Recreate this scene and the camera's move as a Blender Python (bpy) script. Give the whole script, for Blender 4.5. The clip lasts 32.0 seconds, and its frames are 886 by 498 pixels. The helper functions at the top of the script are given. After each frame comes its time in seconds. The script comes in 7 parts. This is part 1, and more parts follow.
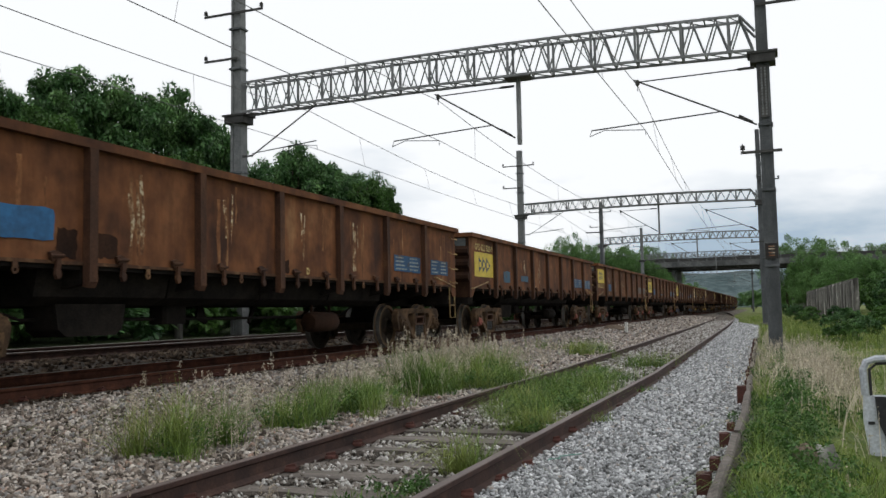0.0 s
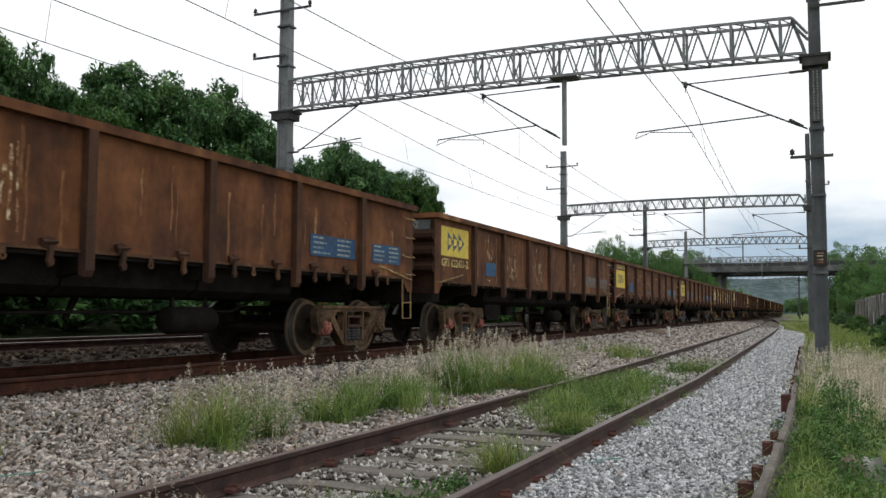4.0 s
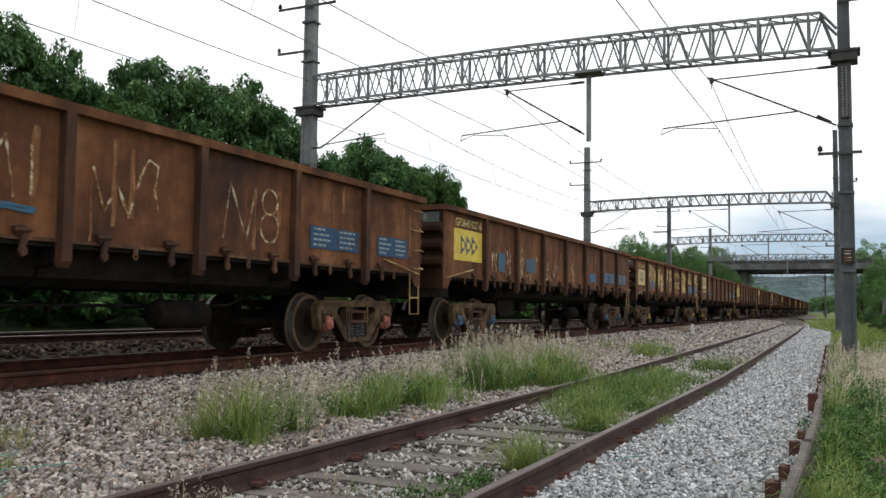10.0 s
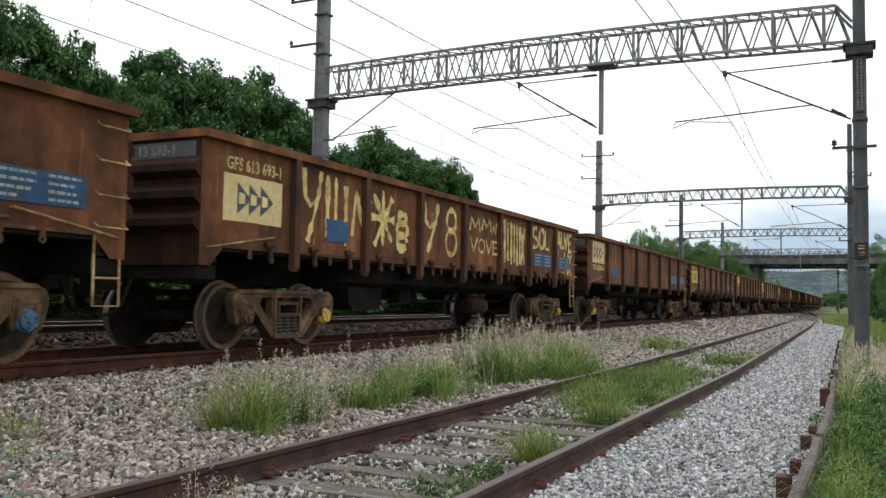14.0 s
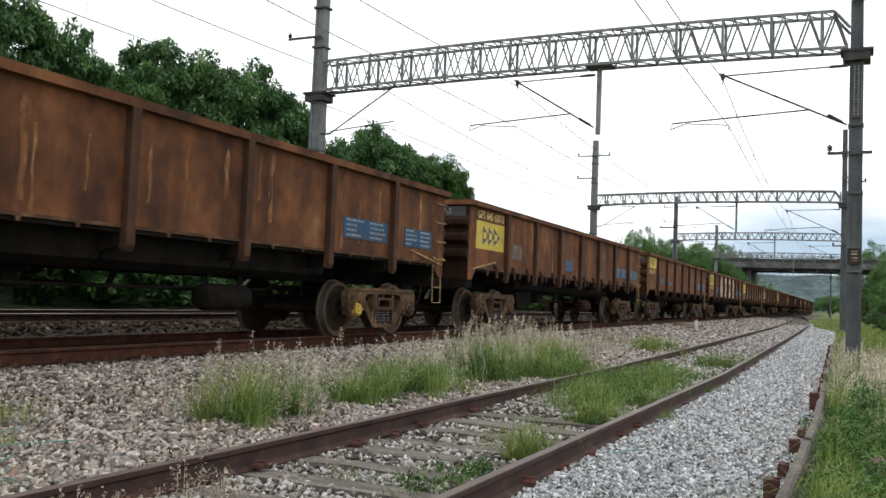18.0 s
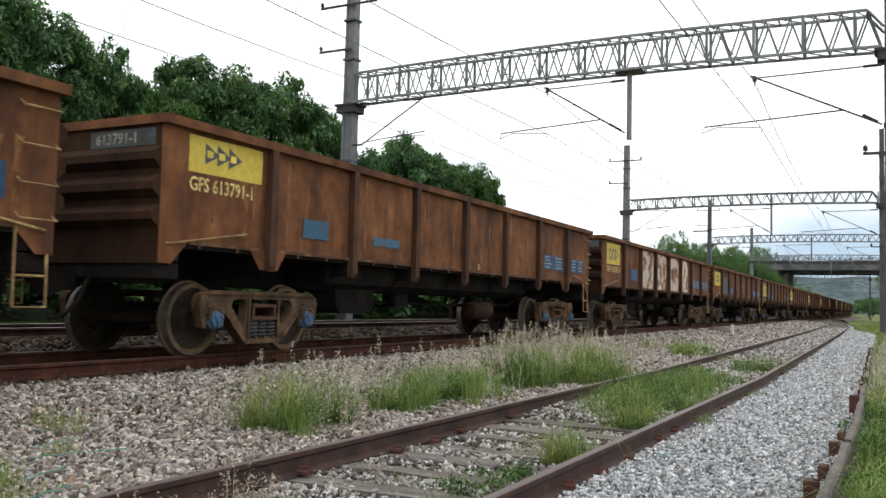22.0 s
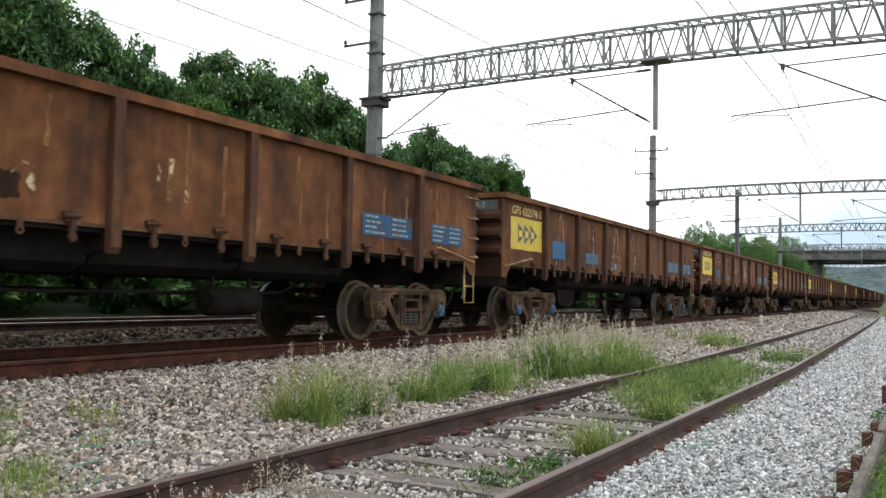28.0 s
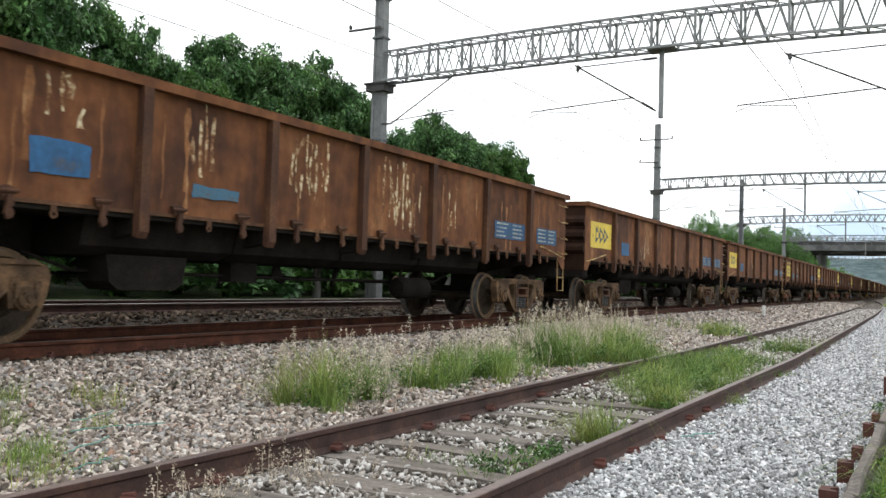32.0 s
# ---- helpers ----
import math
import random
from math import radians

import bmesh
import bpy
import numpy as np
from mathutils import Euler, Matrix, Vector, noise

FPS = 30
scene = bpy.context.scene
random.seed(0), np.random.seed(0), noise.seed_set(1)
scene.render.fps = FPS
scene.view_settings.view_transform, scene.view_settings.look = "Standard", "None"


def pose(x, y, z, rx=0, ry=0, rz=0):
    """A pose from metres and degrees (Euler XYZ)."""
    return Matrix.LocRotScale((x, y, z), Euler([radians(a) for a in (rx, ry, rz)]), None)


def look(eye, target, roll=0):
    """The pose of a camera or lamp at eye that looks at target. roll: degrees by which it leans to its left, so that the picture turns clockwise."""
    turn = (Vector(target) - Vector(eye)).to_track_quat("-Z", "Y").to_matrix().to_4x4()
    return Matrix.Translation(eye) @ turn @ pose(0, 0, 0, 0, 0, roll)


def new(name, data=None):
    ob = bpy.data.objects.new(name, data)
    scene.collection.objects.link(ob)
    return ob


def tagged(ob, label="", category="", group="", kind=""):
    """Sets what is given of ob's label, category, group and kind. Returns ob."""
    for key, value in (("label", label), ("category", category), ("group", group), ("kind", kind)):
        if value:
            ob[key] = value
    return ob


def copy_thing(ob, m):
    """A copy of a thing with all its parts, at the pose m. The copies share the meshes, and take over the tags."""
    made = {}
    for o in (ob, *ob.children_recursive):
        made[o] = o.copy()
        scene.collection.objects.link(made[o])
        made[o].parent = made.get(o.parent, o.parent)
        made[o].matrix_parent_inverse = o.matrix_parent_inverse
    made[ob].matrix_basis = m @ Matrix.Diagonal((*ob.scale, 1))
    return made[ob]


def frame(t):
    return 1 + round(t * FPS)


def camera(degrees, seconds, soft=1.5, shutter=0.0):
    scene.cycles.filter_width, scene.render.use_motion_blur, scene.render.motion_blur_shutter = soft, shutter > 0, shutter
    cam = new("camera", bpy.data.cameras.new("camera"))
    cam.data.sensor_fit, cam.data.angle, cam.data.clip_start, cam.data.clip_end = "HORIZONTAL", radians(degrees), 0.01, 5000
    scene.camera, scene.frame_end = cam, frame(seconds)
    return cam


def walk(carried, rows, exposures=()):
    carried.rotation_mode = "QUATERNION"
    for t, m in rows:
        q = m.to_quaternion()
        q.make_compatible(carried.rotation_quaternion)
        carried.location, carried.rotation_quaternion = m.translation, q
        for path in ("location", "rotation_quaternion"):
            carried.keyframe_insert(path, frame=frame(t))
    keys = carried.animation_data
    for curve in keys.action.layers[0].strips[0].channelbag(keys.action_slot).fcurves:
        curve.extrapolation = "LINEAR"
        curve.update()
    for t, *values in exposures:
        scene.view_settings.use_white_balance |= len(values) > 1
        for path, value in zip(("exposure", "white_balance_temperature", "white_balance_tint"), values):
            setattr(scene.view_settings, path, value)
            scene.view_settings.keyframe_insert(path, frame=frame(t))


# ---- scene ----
cam = camera(54.03, 32.0, soft=1.5, shutter=0.12)
PATH = [
    (0.0, pose(0.005, 0.071, 1.011, 94.16, 1.19, 21.35)),
    (0.5, pose(0.004, 0.069, 1.011, 94.02, 0.86, 21.49)),
    (1.0, pose(0.004, 0.067, 1.011, 94.04, 0.74, 22.57)),
    (1.5, pose(0.003, 0.065, 1.012, 94.11, 0.51, 23.08)),
    (2.0, pose(0.002, 0.063, 1.012, 94.12, 0.33, 23.22)),
    (2.5, pose(0.001, 0.061, 1.012, 94.00, 0.12, 23.31)),
    (4.5, pose(-0.001, 0.052, 1.014, 94.17, -0.19, 24.19)),
    (5.0, pose(-0.002, 0.050, 1.014, 94.22, 0.12, 24.30)),
    (5.5, pose(-0.004, 0.050, 1.014, 94.42, 0.33, 24.40)),
    (6.0, pose(-0.006, 0.049, 1.014, 94.36, -0.20, 24.27)),
    (6.5, pose(-0.008, 0.049, 1.014, 94.14, -0.40, 24.41)),
    (7.0, pose(-0.009, 0.048, 1.014, 93.98, -0.38, 24.35)),
    (7.5, pose(-0.011, 0.047, 1.014, 93.71, -0.07, 24.04)),
    (8.0, pose(-0.013, 0.047, 1.014, 93.47, -0.17, 23.84)),
    (8.5, pose(-0.015, 0.046, 1.014, 93.26, -0.54, 24.61)),
    (9.0, pose(-0.016, 0.046, 1.015, 93.27, -0.33, 25.02)),
    (9.5, pose(-0.018, 0.045, 1.015, 93.67, -0.63, 25.31)),
    (10.0, pose(-0.020, 0.044, 1.015, 93.82, -0.66, 25.43)),
    (10.5, pose(-0.020, 0.044, 1.014, 93.85, -0.84, 25.30)),
    (11.0, pose(-0.020, 0.043, 1.014, 93.89, -0.79, 25.31)),
    (11.5, pose(-0.020, 0.042, 1.014, 93.89, -0.83, 25.26)),
    (12.0, pose(-0.020, 0.042, 1.013, 93.54, -0.90, 25.54)),
    (12.5, pose(-0.020, 0.041, 1.013, 93.33, -1.02, 25.66)),
    (13.0, pose(-0.020, 0.040, 1.013, 93.25, -1.33, 25.91)),
    (13.5, pose(-0.021, 0.040, 1.012, 93.23, -1.11, 26.00)),
    (14.0, pose(-0.021, 0.039, 1.012, 93.34, -0.99, 26.14)),
    (14.5, pose(-0.021, 0.038, 1.012, 93.54, -0.67, 25.88)),
    (16.5, pose(-0.020, 0.036, 1.011, 93.69, -1.49, 26.38)),
    (17.0, pose(-0.019, 0.036, 1.011, 93.23, -1.78, 25.61)),
    (17.5, pose(-0.019, 0.036, 1.011, 92.99, -2.31, 25.62)),
    (18.0, pose(-0.018, 0.035, 1.010, 93.12, -2.24, 25.70)),
    (18.5, pose(-0.018, 0.035, 1.010, 92.97, -2.24, 25.40)),
    (19.0, pose(-0.018, 0.034, 1.010, 92.91, -2.07, 26.78)),
    (19.5, pose(-0.017, 0.034, 1.010, 92.70, -2.35, 27.29)),
    (20.0, pose(-0.017, 0.034, 1.010, 92.42, -1.71, 26.11)),
    (20.5, pose(-0.016, 0.033, 1.009, 92.31, -2.15, 25.73)),
    (21.0, pose(0.006, -0.079, 1.007, 92.62, -1.49, 25.75)),
    (21.5, pose(0.005, -0.083, 1.007, 92.82, -1.65, 26.51)),
    (22.0, pose(0.004, -0.087, 1.007, 93.59, -1.35, 27.85)),
    (22.5, pose(0.002, -0.091, 1.007, 93.89, -1.39, 28.40)),
    (23.0, pose(0.001, -0.095, 1.007, 93.49, -1.09, 27.39)),
    (23.5, pose(-0.000, -0.099, 1.007, 93.22, -1.22, 27.16)),
    (24.0, pose(-0.002, -0.103, 1.007, 93.41, -1.16, 28.31)),
    (24.5, pose(-0.003, -0.107, 1.007, 93.30, -1.29, 28.71)),
    (25.0, pose(-0.004, -0.111, 1.007, 93.14, -1.37, 28.94)),
    (25.5, pose(-0.005, -0.115, 1.007, 92.88, -1.63, 28.96)),
    (27.5, pose(-0.008, -0.118, 1.005, 93.25, -1.17, 29.17)),
    (28.0, pose(-0.008, -0.117, 1.005, 93.05, -0.99, 29.52)),
    (28.5, pose(-0.009, -0.117, 1.005, 92.76, -1.50, 29.92)),
    (29.0, pose(-0.009, -0.116, 1.004, 92.47, -1.42, 30.09)),
    (29.5, pose(-0.010, -0.116, 1.004, 92.41, -1.27, 30.10)),
    (30.0, pose(-0.010, -0.115, 1.004, 92.55, -1.29, 30.08)),
    (30.5, pose(-0.010, -0.115, 1.003, 92.71, -1.42, 30.11)),
    (31.0, pose(-0.011, -0.114, 1.003, 92.57, -1.44, 29.83)),
    (31.5, pose(-0.011, -0.114, 1.002, 92.43, -1.48, 29.82)),
    (32.0, pose(-0.012, -0.113, 1.002, 92.17, -1.64, 29.70)),
]
walk(cam, PATH, exposures=[(0.0, -0.68), (5.0, -0.48), (11.0, -0.39), (19.0, -0.20), (24.0, -0.10), (32.0, 0.20)])

# world, sun, exposure: a bright overcast sky
world = bpy.data.worlds.new("sky")
scene.world = world
world.use_nodes = True
wn, wl = world.node_tree.nodes, world.node_tree.links
bg = wn["Background"]
sky = wn.new("ShaderNodeTexSky")
sky.sky_type, sky.sun_disc = "NISHITA", False
sky.sun_elevation, sky.sun_rotation = radians(58), radians(200)
sky.air_density, sky.dust_density, sky.ozone_density = 1.0, 6.0, 1.0
tc = wn.new("ShaderNodeTexCoord")
mp = wn.new("ShaderNodeMapping")
mp.inputs["Scale"].default_value = (1.0, 1.0, 3.2)
cloud = wn.new("ShaderNodeTexNoise")
cloud.inputs["Scale"].default_value, cloud.inputs["Detail"].default_value, cloud.inputs["Roughness"].default_value = 2.6, 7, 0.55
ramp = wn.new("ShaderNodeValToRGB")
ramp.color_ramp.elements[0].position, ramp.color_ramp.elements[0].color = 0.34, (7.0, 8.9, 10.8, 1)
ramp.color_ramp.elements[1].position, ramp.color_ramp.elements[1].color = 0.58, (16.8, 17.2, 17.6, 1)
mixw = wn.new("ShaderNodeMixRGB")
mixw.inputs["Fac"].default_value = 0.92
wl.new(tc.outputs["Generated"], mp.inputs["Vector"])
wl.new(mp.outputs["Vector"], cloud.inputs["Vector"])
sep = wn.new("ShaderNodeSeparateXYZ")
rise = wn.new("ShaderNodeMapRange")
rise.inputs["From Min"].default_value, rise.inputs["From Max"].default_value = 0.03, 0.22
rise.inputs["To Min"].default_value, rise.inputs["To Max"].default_value = -0.10, 0.22
both = wn.new("ShaderNodeMath")
both.operation = "ADD"
wl.new(tc.outputs["Generated"], sep.inputs["Vector"])
wl.new(sep.outputs["Z"], rise.inputs["Value"])
wl.new(rise.outputs["Result"], both.inputs[0])
wl.new(cloud.outputs["Fac"], both.inputs[1])
wl.new(both.outputs[0], ramp.inputs["Fac"])
wl.new(sky.outputs["Color"], mixw.inputs["Color1"])
wl.new(ramp.outputs["Color"], mixw.inputs["Color2"])
wl.new(mixw.outputs["Color"], bg.inputs["Color"])
bg.inputs["Strength"].default_value = 0.10
sun = new("sun", bpy.data.lights.new("sun", "SUN"))
sun.data.energy, sun.data.angle, sun.data.color = 0.6, radians(30), (1.0, 0.97, 0.92)
sun.matrix_world = look((6, 14, 26), (0, 20, 0))
scene.view_settings.exposure = 0.0


# ---- mesh tools ----
class Shape:
    """Collects vertices and faces of one mesh."""

    def __init__(self):
        self.v, self.f = [], []

    def add(self, verts, faces):
        n = len(self.v)
        self.v += [tuple(p) for p in verts]
        self.f += [tuple(n + i for i in q) for q in faces]
        return self

    def box(self, x0, x1, y0, y1, z0, z1, b=0.0):
        """A box, with its upright edges cut by b."""
        if b <= 0:
            c = [(x0, y0), (x1, y0), (x1, y1), (x0, y1)]
        else:
            c = [(x0 + b, y0), (x1 - b, y0), (x1, y0 + b), (x1, y1 - b), (x1 - b, y1), (x0 + b, y1), (x0, y1 - b), (x0, y0 + b)]
        n = len(c)
        self.add([(x, y, z0) for x, y in c] + [(x, y, z1) for x, y in c],
                 [tuple(range(n))[::-1], tuple(range(n, 2 * n))] + [(i, (i + 1) % n, n + (i + 1) % n, n + i) for i in range(n)])
        return self

    def prism(self, outline, a0, a1, axis="y"):
        """An outline of two coordinates drawn along an axis."""
        n = len(outline)
        def at(p, a):
            return {"x": (a, p[0], p[1]), "y": (p[0], a, p[1]), "z": (p[0], p[1], a)}[axis]
        self.add([at(p, a0) for p in outline] + [at(p, a1) for p in outline],
                 [tuple(range(n))[::-1], tuple(range(n, 2 * n))] + [(i, (i + 1) % n, n + (i + 1) % n, n + i) for i in range(n)])
        return self

    def tube(self, p, q, r, r2=None, n=8, caps=True):
        p, q = Vector(p), Vector(q)
        d = (q - p).normalized()
        a = d.orthogonal().normalized()
        b = d.cross(a)
        r2 = r if r2 is None else r2
        vs = []
        for c, s in ((p, r), (q, r2)):
            for i in range(n):
                t = 2 * math.pi * (i + 0.5) / n
                vs.append(c + a * (s * math.cos(t)) + b * (s * math.sin(t)))
        fs = [(i, (i + 1) % n, n + (i + 1) % n, n + i) for i in range(n)]
        if caps:
            fs += [tuple(range(n))[::-1], tuple(range(n, 2 * n))]
        return self.add(vs, fs)

    def path(self, pts, r, n=6):
        """One bent tube through the points."""
        ps = [Vector(p) for p in pts]
        a, vs = None, []
        for i, p in enumerate(ps):
            d = (ps[min(i + 1, len(ps) - 1)] - ps[max(i - 1, 0)]).normalized()
            a = d.orthogonal().normalized() if a is None else (a - d * a.dot(d)).normalized()
            b = d.cross(a)
            vs += [p + a * (r * math.cos(2 * math.pi * k / n)) + b * (r * math.sin(2 * math.pi * k / n)) for k in range(n)]
        m = len(ps)
        return self.add(vs, [tuple(range(n))[::-1], tuple((m - 1) * n + k for k in range(n))] + [(j * n + k, j * n + (k + 1) % n, (j + 1) * n + (k + 1) % n, (j + 1) * n + k) for j in range(m - 1) for k in range(n)])

    def lathe(self, prof, n=28, axis="x", c=(0, 0, 0)):
        """A profile of (along, radius) turned round an axis through c."""
        vs, fs = [], []
        for a, r in prof:
            for i in range(n):
                t = 2 * math.pi * i / n
                u, w = r * math.cos(t), r * math.sin(t)
                vs.append({"x": (c[0] + a, c[1] + u, c[2] + w), "y": (c[0] + u, c[1] + a, c[2] + w), "z": (c[0] + u, c[1] + w, c[2] + a)}[axis])
        for k in range(len(prof) - 1):
            for i in range(n):
                j = (i + 1) % n
                fs.append((k * n + i, k * n + j, (k + 1) * n + j, (k + 1) * n + i))
        fs.append(tuple(range(n))[::-1])
        fs.append(tuple((len(prof) - 1) * n + i for i in range(n)))
        return self.add(vs, fs)

    def mesh(self, name, material, smooth=False):
        me = bpy.data.meshes.new(name)
        me.from_pydata(self.v, [], self.f)
        me.materials.append(material)
        bm = bmesh.new()
        bm.from_mesh(me)
        bmesh.ops.recalc_face_normals(bm, faces=bm.faces)
        bm.to_mesh(me)
        bm.free()
        if smooth:
            me.shade_smooth()
            me.set_sharp_from_angle(angle=radians(40))
        return me


def part(name, shape, material, parent, label="", smooth=False):
    """One mesh object under a thing or a part."""
    me = shape if isinstance(shape, bpy.types.Mesh) else shape.mesh(name, material, smooth)
    ob = new(name, me)
    ob.parent = parent
    if label:
        ob["label"] = label
    return ob


def thing(name, label, category, group="", kind=""):
    return tagged(new(name), label, category, group, kind)


def solid(name, shape, material, label, category, group="", kind="", smooth=False):
    me = shape if isinstance(shape, bpy.types.Mesh) else shape.mesh(name, material, smooth)
    return tagged(new(name, me), label, category, group, kind)


# ---- materials ----
def material(name, stops, scale=6.0, stretch=(1, 1, 1), rough=0.8, metal=0.0, bump=0.2, bump_scale=60.0, fine=(0.75, 1.2), fine_scale=40.0, vary=0.15, island=False, specular=0.3, dist=0.02, second=None, piece=False):
    """Noise between colour stops at one scale, a finer grain, relief, and a shift from piece to piece."""
    m = bpy.data.materials.new(name)
    m.use_nodes = True
    n, l = m.node_tree.nodes, m.node_tree.links
    b = n["Principled BSDF"]
    co = n.new("ShaderNodeTexCoord")
    inf = n.new("ShaderNodeObjectInfo")
    off = n.new("ShaderNodeVectorMath"); off.operation = "MULTIPLY_ADD"
    off.inputs[1].default_value = (37, 91, 53)
    l.new(inf.outputs["Random"], off.inputs[0])
    l.new(co.outputs["Object"], off.inputs[2])
    mp = n.new("ShaderNodeMapping")
    mp.inputs["Scale"].default_value = stretch
    l.new(off.outputs[0], mp.inputs["Vector"])
    no = n.new("ShaderNodeTexNoise")
    no.inputs["Scale"].default_value, no.inputs["Detail"].default_value, no.inputs["Roughness"].default_value = scale, 6, 0.62
    l.new(mp.outputs["Vector"], no.inputs["Vector"])
    cr = n.new("ShaderNodeValToRGB")
    els = cr.color_ramp.elements
    while len(els) < len(stops):
        els.new(0.5)
    for e, (p, c) in zip(els, stops):
        e.position, e.color = p, (*c, 1)
    if second:
        # a second layer of another scale and stretch, with the contrast restored
        mp2 = n.new("ShaderNodeMapping")
        mp2.inputs["Scale"].default_value = second[1]
        l.new(off.outputs[0], mp2.inputs["Vector"])
        no2 = n.new("ShaderNodeTexNoise")
        no2.inputs["Scale"].default_value, no2.inputs["Detail"].default_value, no2.inputs["Roughness"].default_value = second[0], 6, 0.60
        l.new(mp2.outputs["Vector"], no2.inputs["Vector"])
        mxf = n.new("ShaderNodeMath"); mxf.operation = "ADD"
        l.new(no.outputs["Fac"], mxf.inputs[0])
        l.new(no2.outputs["Fac"], mxf.inputs[1])
        wid = n.new("ShaderNodeMapRange")
        wid.inputs["From Min"].default_value, wid.inputs["From Max"].default_value = 0.72, 1.28
        l.new(mxf.outputs[0], wid.inputs["Value"])
        l.new(wid.outputs["Result"], cr.inputs["Fac"])
    elif piece:
        pg = n.new("ShaderNodeNewGeometry")
        l.new(pg.outputs["Random Per Island"], cr.inputs["Fac"])
    else:
        l.new(no.outputs["Fac"], cr.inputs["Fac"])
    fi = n.new("ShaderNodeTexNoise")
    fi.inputs["Scale"].default_value, fi.inputs["Detail"].default_value = fine_scale, 4
    l.new(off.outputs[0], fi.inputs["Vector"])
    rg = n.new("ShaderNodeMapRange")
    rg.inputs["From Min"].default_value, rg.inputs["From Max"].default_value = 0.3, 0.7
    rg.inputs["To Min"].default_value, rg.inputs["To Max"].default_value = fine
    l.new(fi.outputs["Fac"], rg.inputs["Value"])
    hs = n.new("ShaderNodeHueSaturation")
    l.new(cr.outputs["Color"], hs.inputs["Color"])
    vr = n.new("ShaderNodeMapRange")
    vr.inputs["To Min"].default_value, vr.inputs["To Max"].default_value = 1 - vary, 1 + vary
    if island:
        ge = n.new("ShaderNodeNewGeometry")
        l.new(ge.outputs["Random Per Island"], vr.inputs["Value"])
    else:
        l.new(inf.outputs["Random"], vr.inputs["Value"])
    mu = n.new("ShaderNodeMath"); mu.operation = "MULTIPLY"
    l.new(rg.outputs["Result"], mu.inputs[0])
    l.new(vr.outputs["Result"], mu.inputs[1])
    l.new(mu.outputs[0], hs.inputs["Value"])
    l.new(hs.outputs["Color"], b.inputs["Base Color"])
    b.inputs["Roughness"].default_value, b.inputs["Metallic"].default_value = rough, metal
    b.inputs["Specular IOR Level"].default_value = specular
    if bump:
        bn = n.new("ShaderNodeTexNoise")
        bn.inputs["Scale"].default_value, bn.inputs["Detail"].default_value = bump_scale, 5
        l.new(off.outputs[0], bn.inputs["Vector"])
        bu = n.new("ShaderNodeBump")
        bu.inputs["Strength"].default_value, bu.inputs["Distance"].default_value = bump, dist
        l.new(bn.outputs["Fac"], bu.inputs["Height"])
        l.new(bu.outputs["Normal"], b.inputs["Normal"])
    return m


def leafy(name, stops, vary=0.5):
    m = material(name, stops, scale=0.8, rough=0.55, bump=0, vary=vary, island=True, fine=(0.9, 1.1), specular=0.35)
    n, l = m.node_tree.nodes, m.node_tree.links
    b = n["Principled BSDF"]
    tr = n.new("ShaderNodeBsdfTranslucent")
    mx = n.new("ShaderNodeMixShader")
    mx.inputs["Fac"].default_value = 0.3
    out = n["Material Output"]
    l.new(b.inputs["Base Color"].links[0].from_socket, tr.inputs["Color"])
    l.new(b.outputs["BSDF"], mx.inputs[1])
    l.new(tr.outputs["BSDF"], mx.inputs[2])
    l.new(mx.outputs["Shader"], out.inputs["Surface"])
    return m


RUST = material("rusty_sheet", [(0.05, (0.040, 0.0160, 0.0088)), (0.33, (0.078, 0.0295, 0.0120)), (0.58, (0.122, 0.0460, 0.0165)), (0.82, (0.162, 0.0660, 0.0255)), (1.0, (0.225, 0.110, 0.047))], scale=0.85, stretch=(1, 1, 0.9), second=(1.7, (1, 1, 0.22)), rough=0.85, bump=0.22, bump_scale=6, dist=0.03, fine=(0.74, 1.28), fine_scale=4.5, vary=0.11)
RUST_DARK = material("rusty_frame", [(0.3, (0.030, 0.0145, 0.0095)), (0.55, (0.068, 0.030, 0.0155)), (0.75, (0.125, 0.058, 0.026))], scale=3.0, stretch=(1, 1, 0.5), rough=0.85, bump=0.15, bump_scale=20)
# grimy rust, with the shade between coupled wagons also put into the colour
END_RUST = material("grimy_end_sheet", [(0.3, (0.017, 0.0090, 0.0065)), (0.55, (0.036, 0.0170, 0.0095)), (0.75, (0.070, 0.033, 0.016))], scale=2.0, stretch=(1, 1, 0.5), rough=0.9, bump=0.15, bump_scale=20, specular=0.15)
# near-black for floors, sills, brake gear, couplers and bogie bolsters
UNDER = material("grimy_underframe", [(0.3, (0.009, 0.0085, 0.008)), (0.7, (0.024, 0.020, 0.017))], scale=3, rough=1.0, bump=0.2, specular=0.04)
CAST = material("dusty_cast_steel", [(0.30, (0.026, 0.017, 0.011)), (0.5, (0.080, 0.050, 0.029)), (0.72, (0.19, 0.112, 0.058))], scale=3.2, rough=0.85, bump=0.3, bump_scale=40, specular=0.15)
WHEEL = material("wheel_steel", [(0.3, (0.014, 0.011, 0.008)), (0.7, (0.050, 0.036, 0.024))], scale=5, rough=0.75, bump=0.15, specular=0.15)
TREAD = material("polished_tread", [(0.3, (0.15, 0.14, 0.13)), (0.7, (0.26, 0.25, 0.235))], scale=8, rough=0.45, metal=0.7, bump=0.05)
YELLOW = material("yellow_paint", [(0.25, (0.24, 0.16, 0.05)), (0.36, (0.58, 0.43, 0.06)), (0.7, (0.68, 0.52, 0.08))], scale=2.5, rough=0.6, bump=0.08, fine=(0.85, 1.1), fine_scale=12)
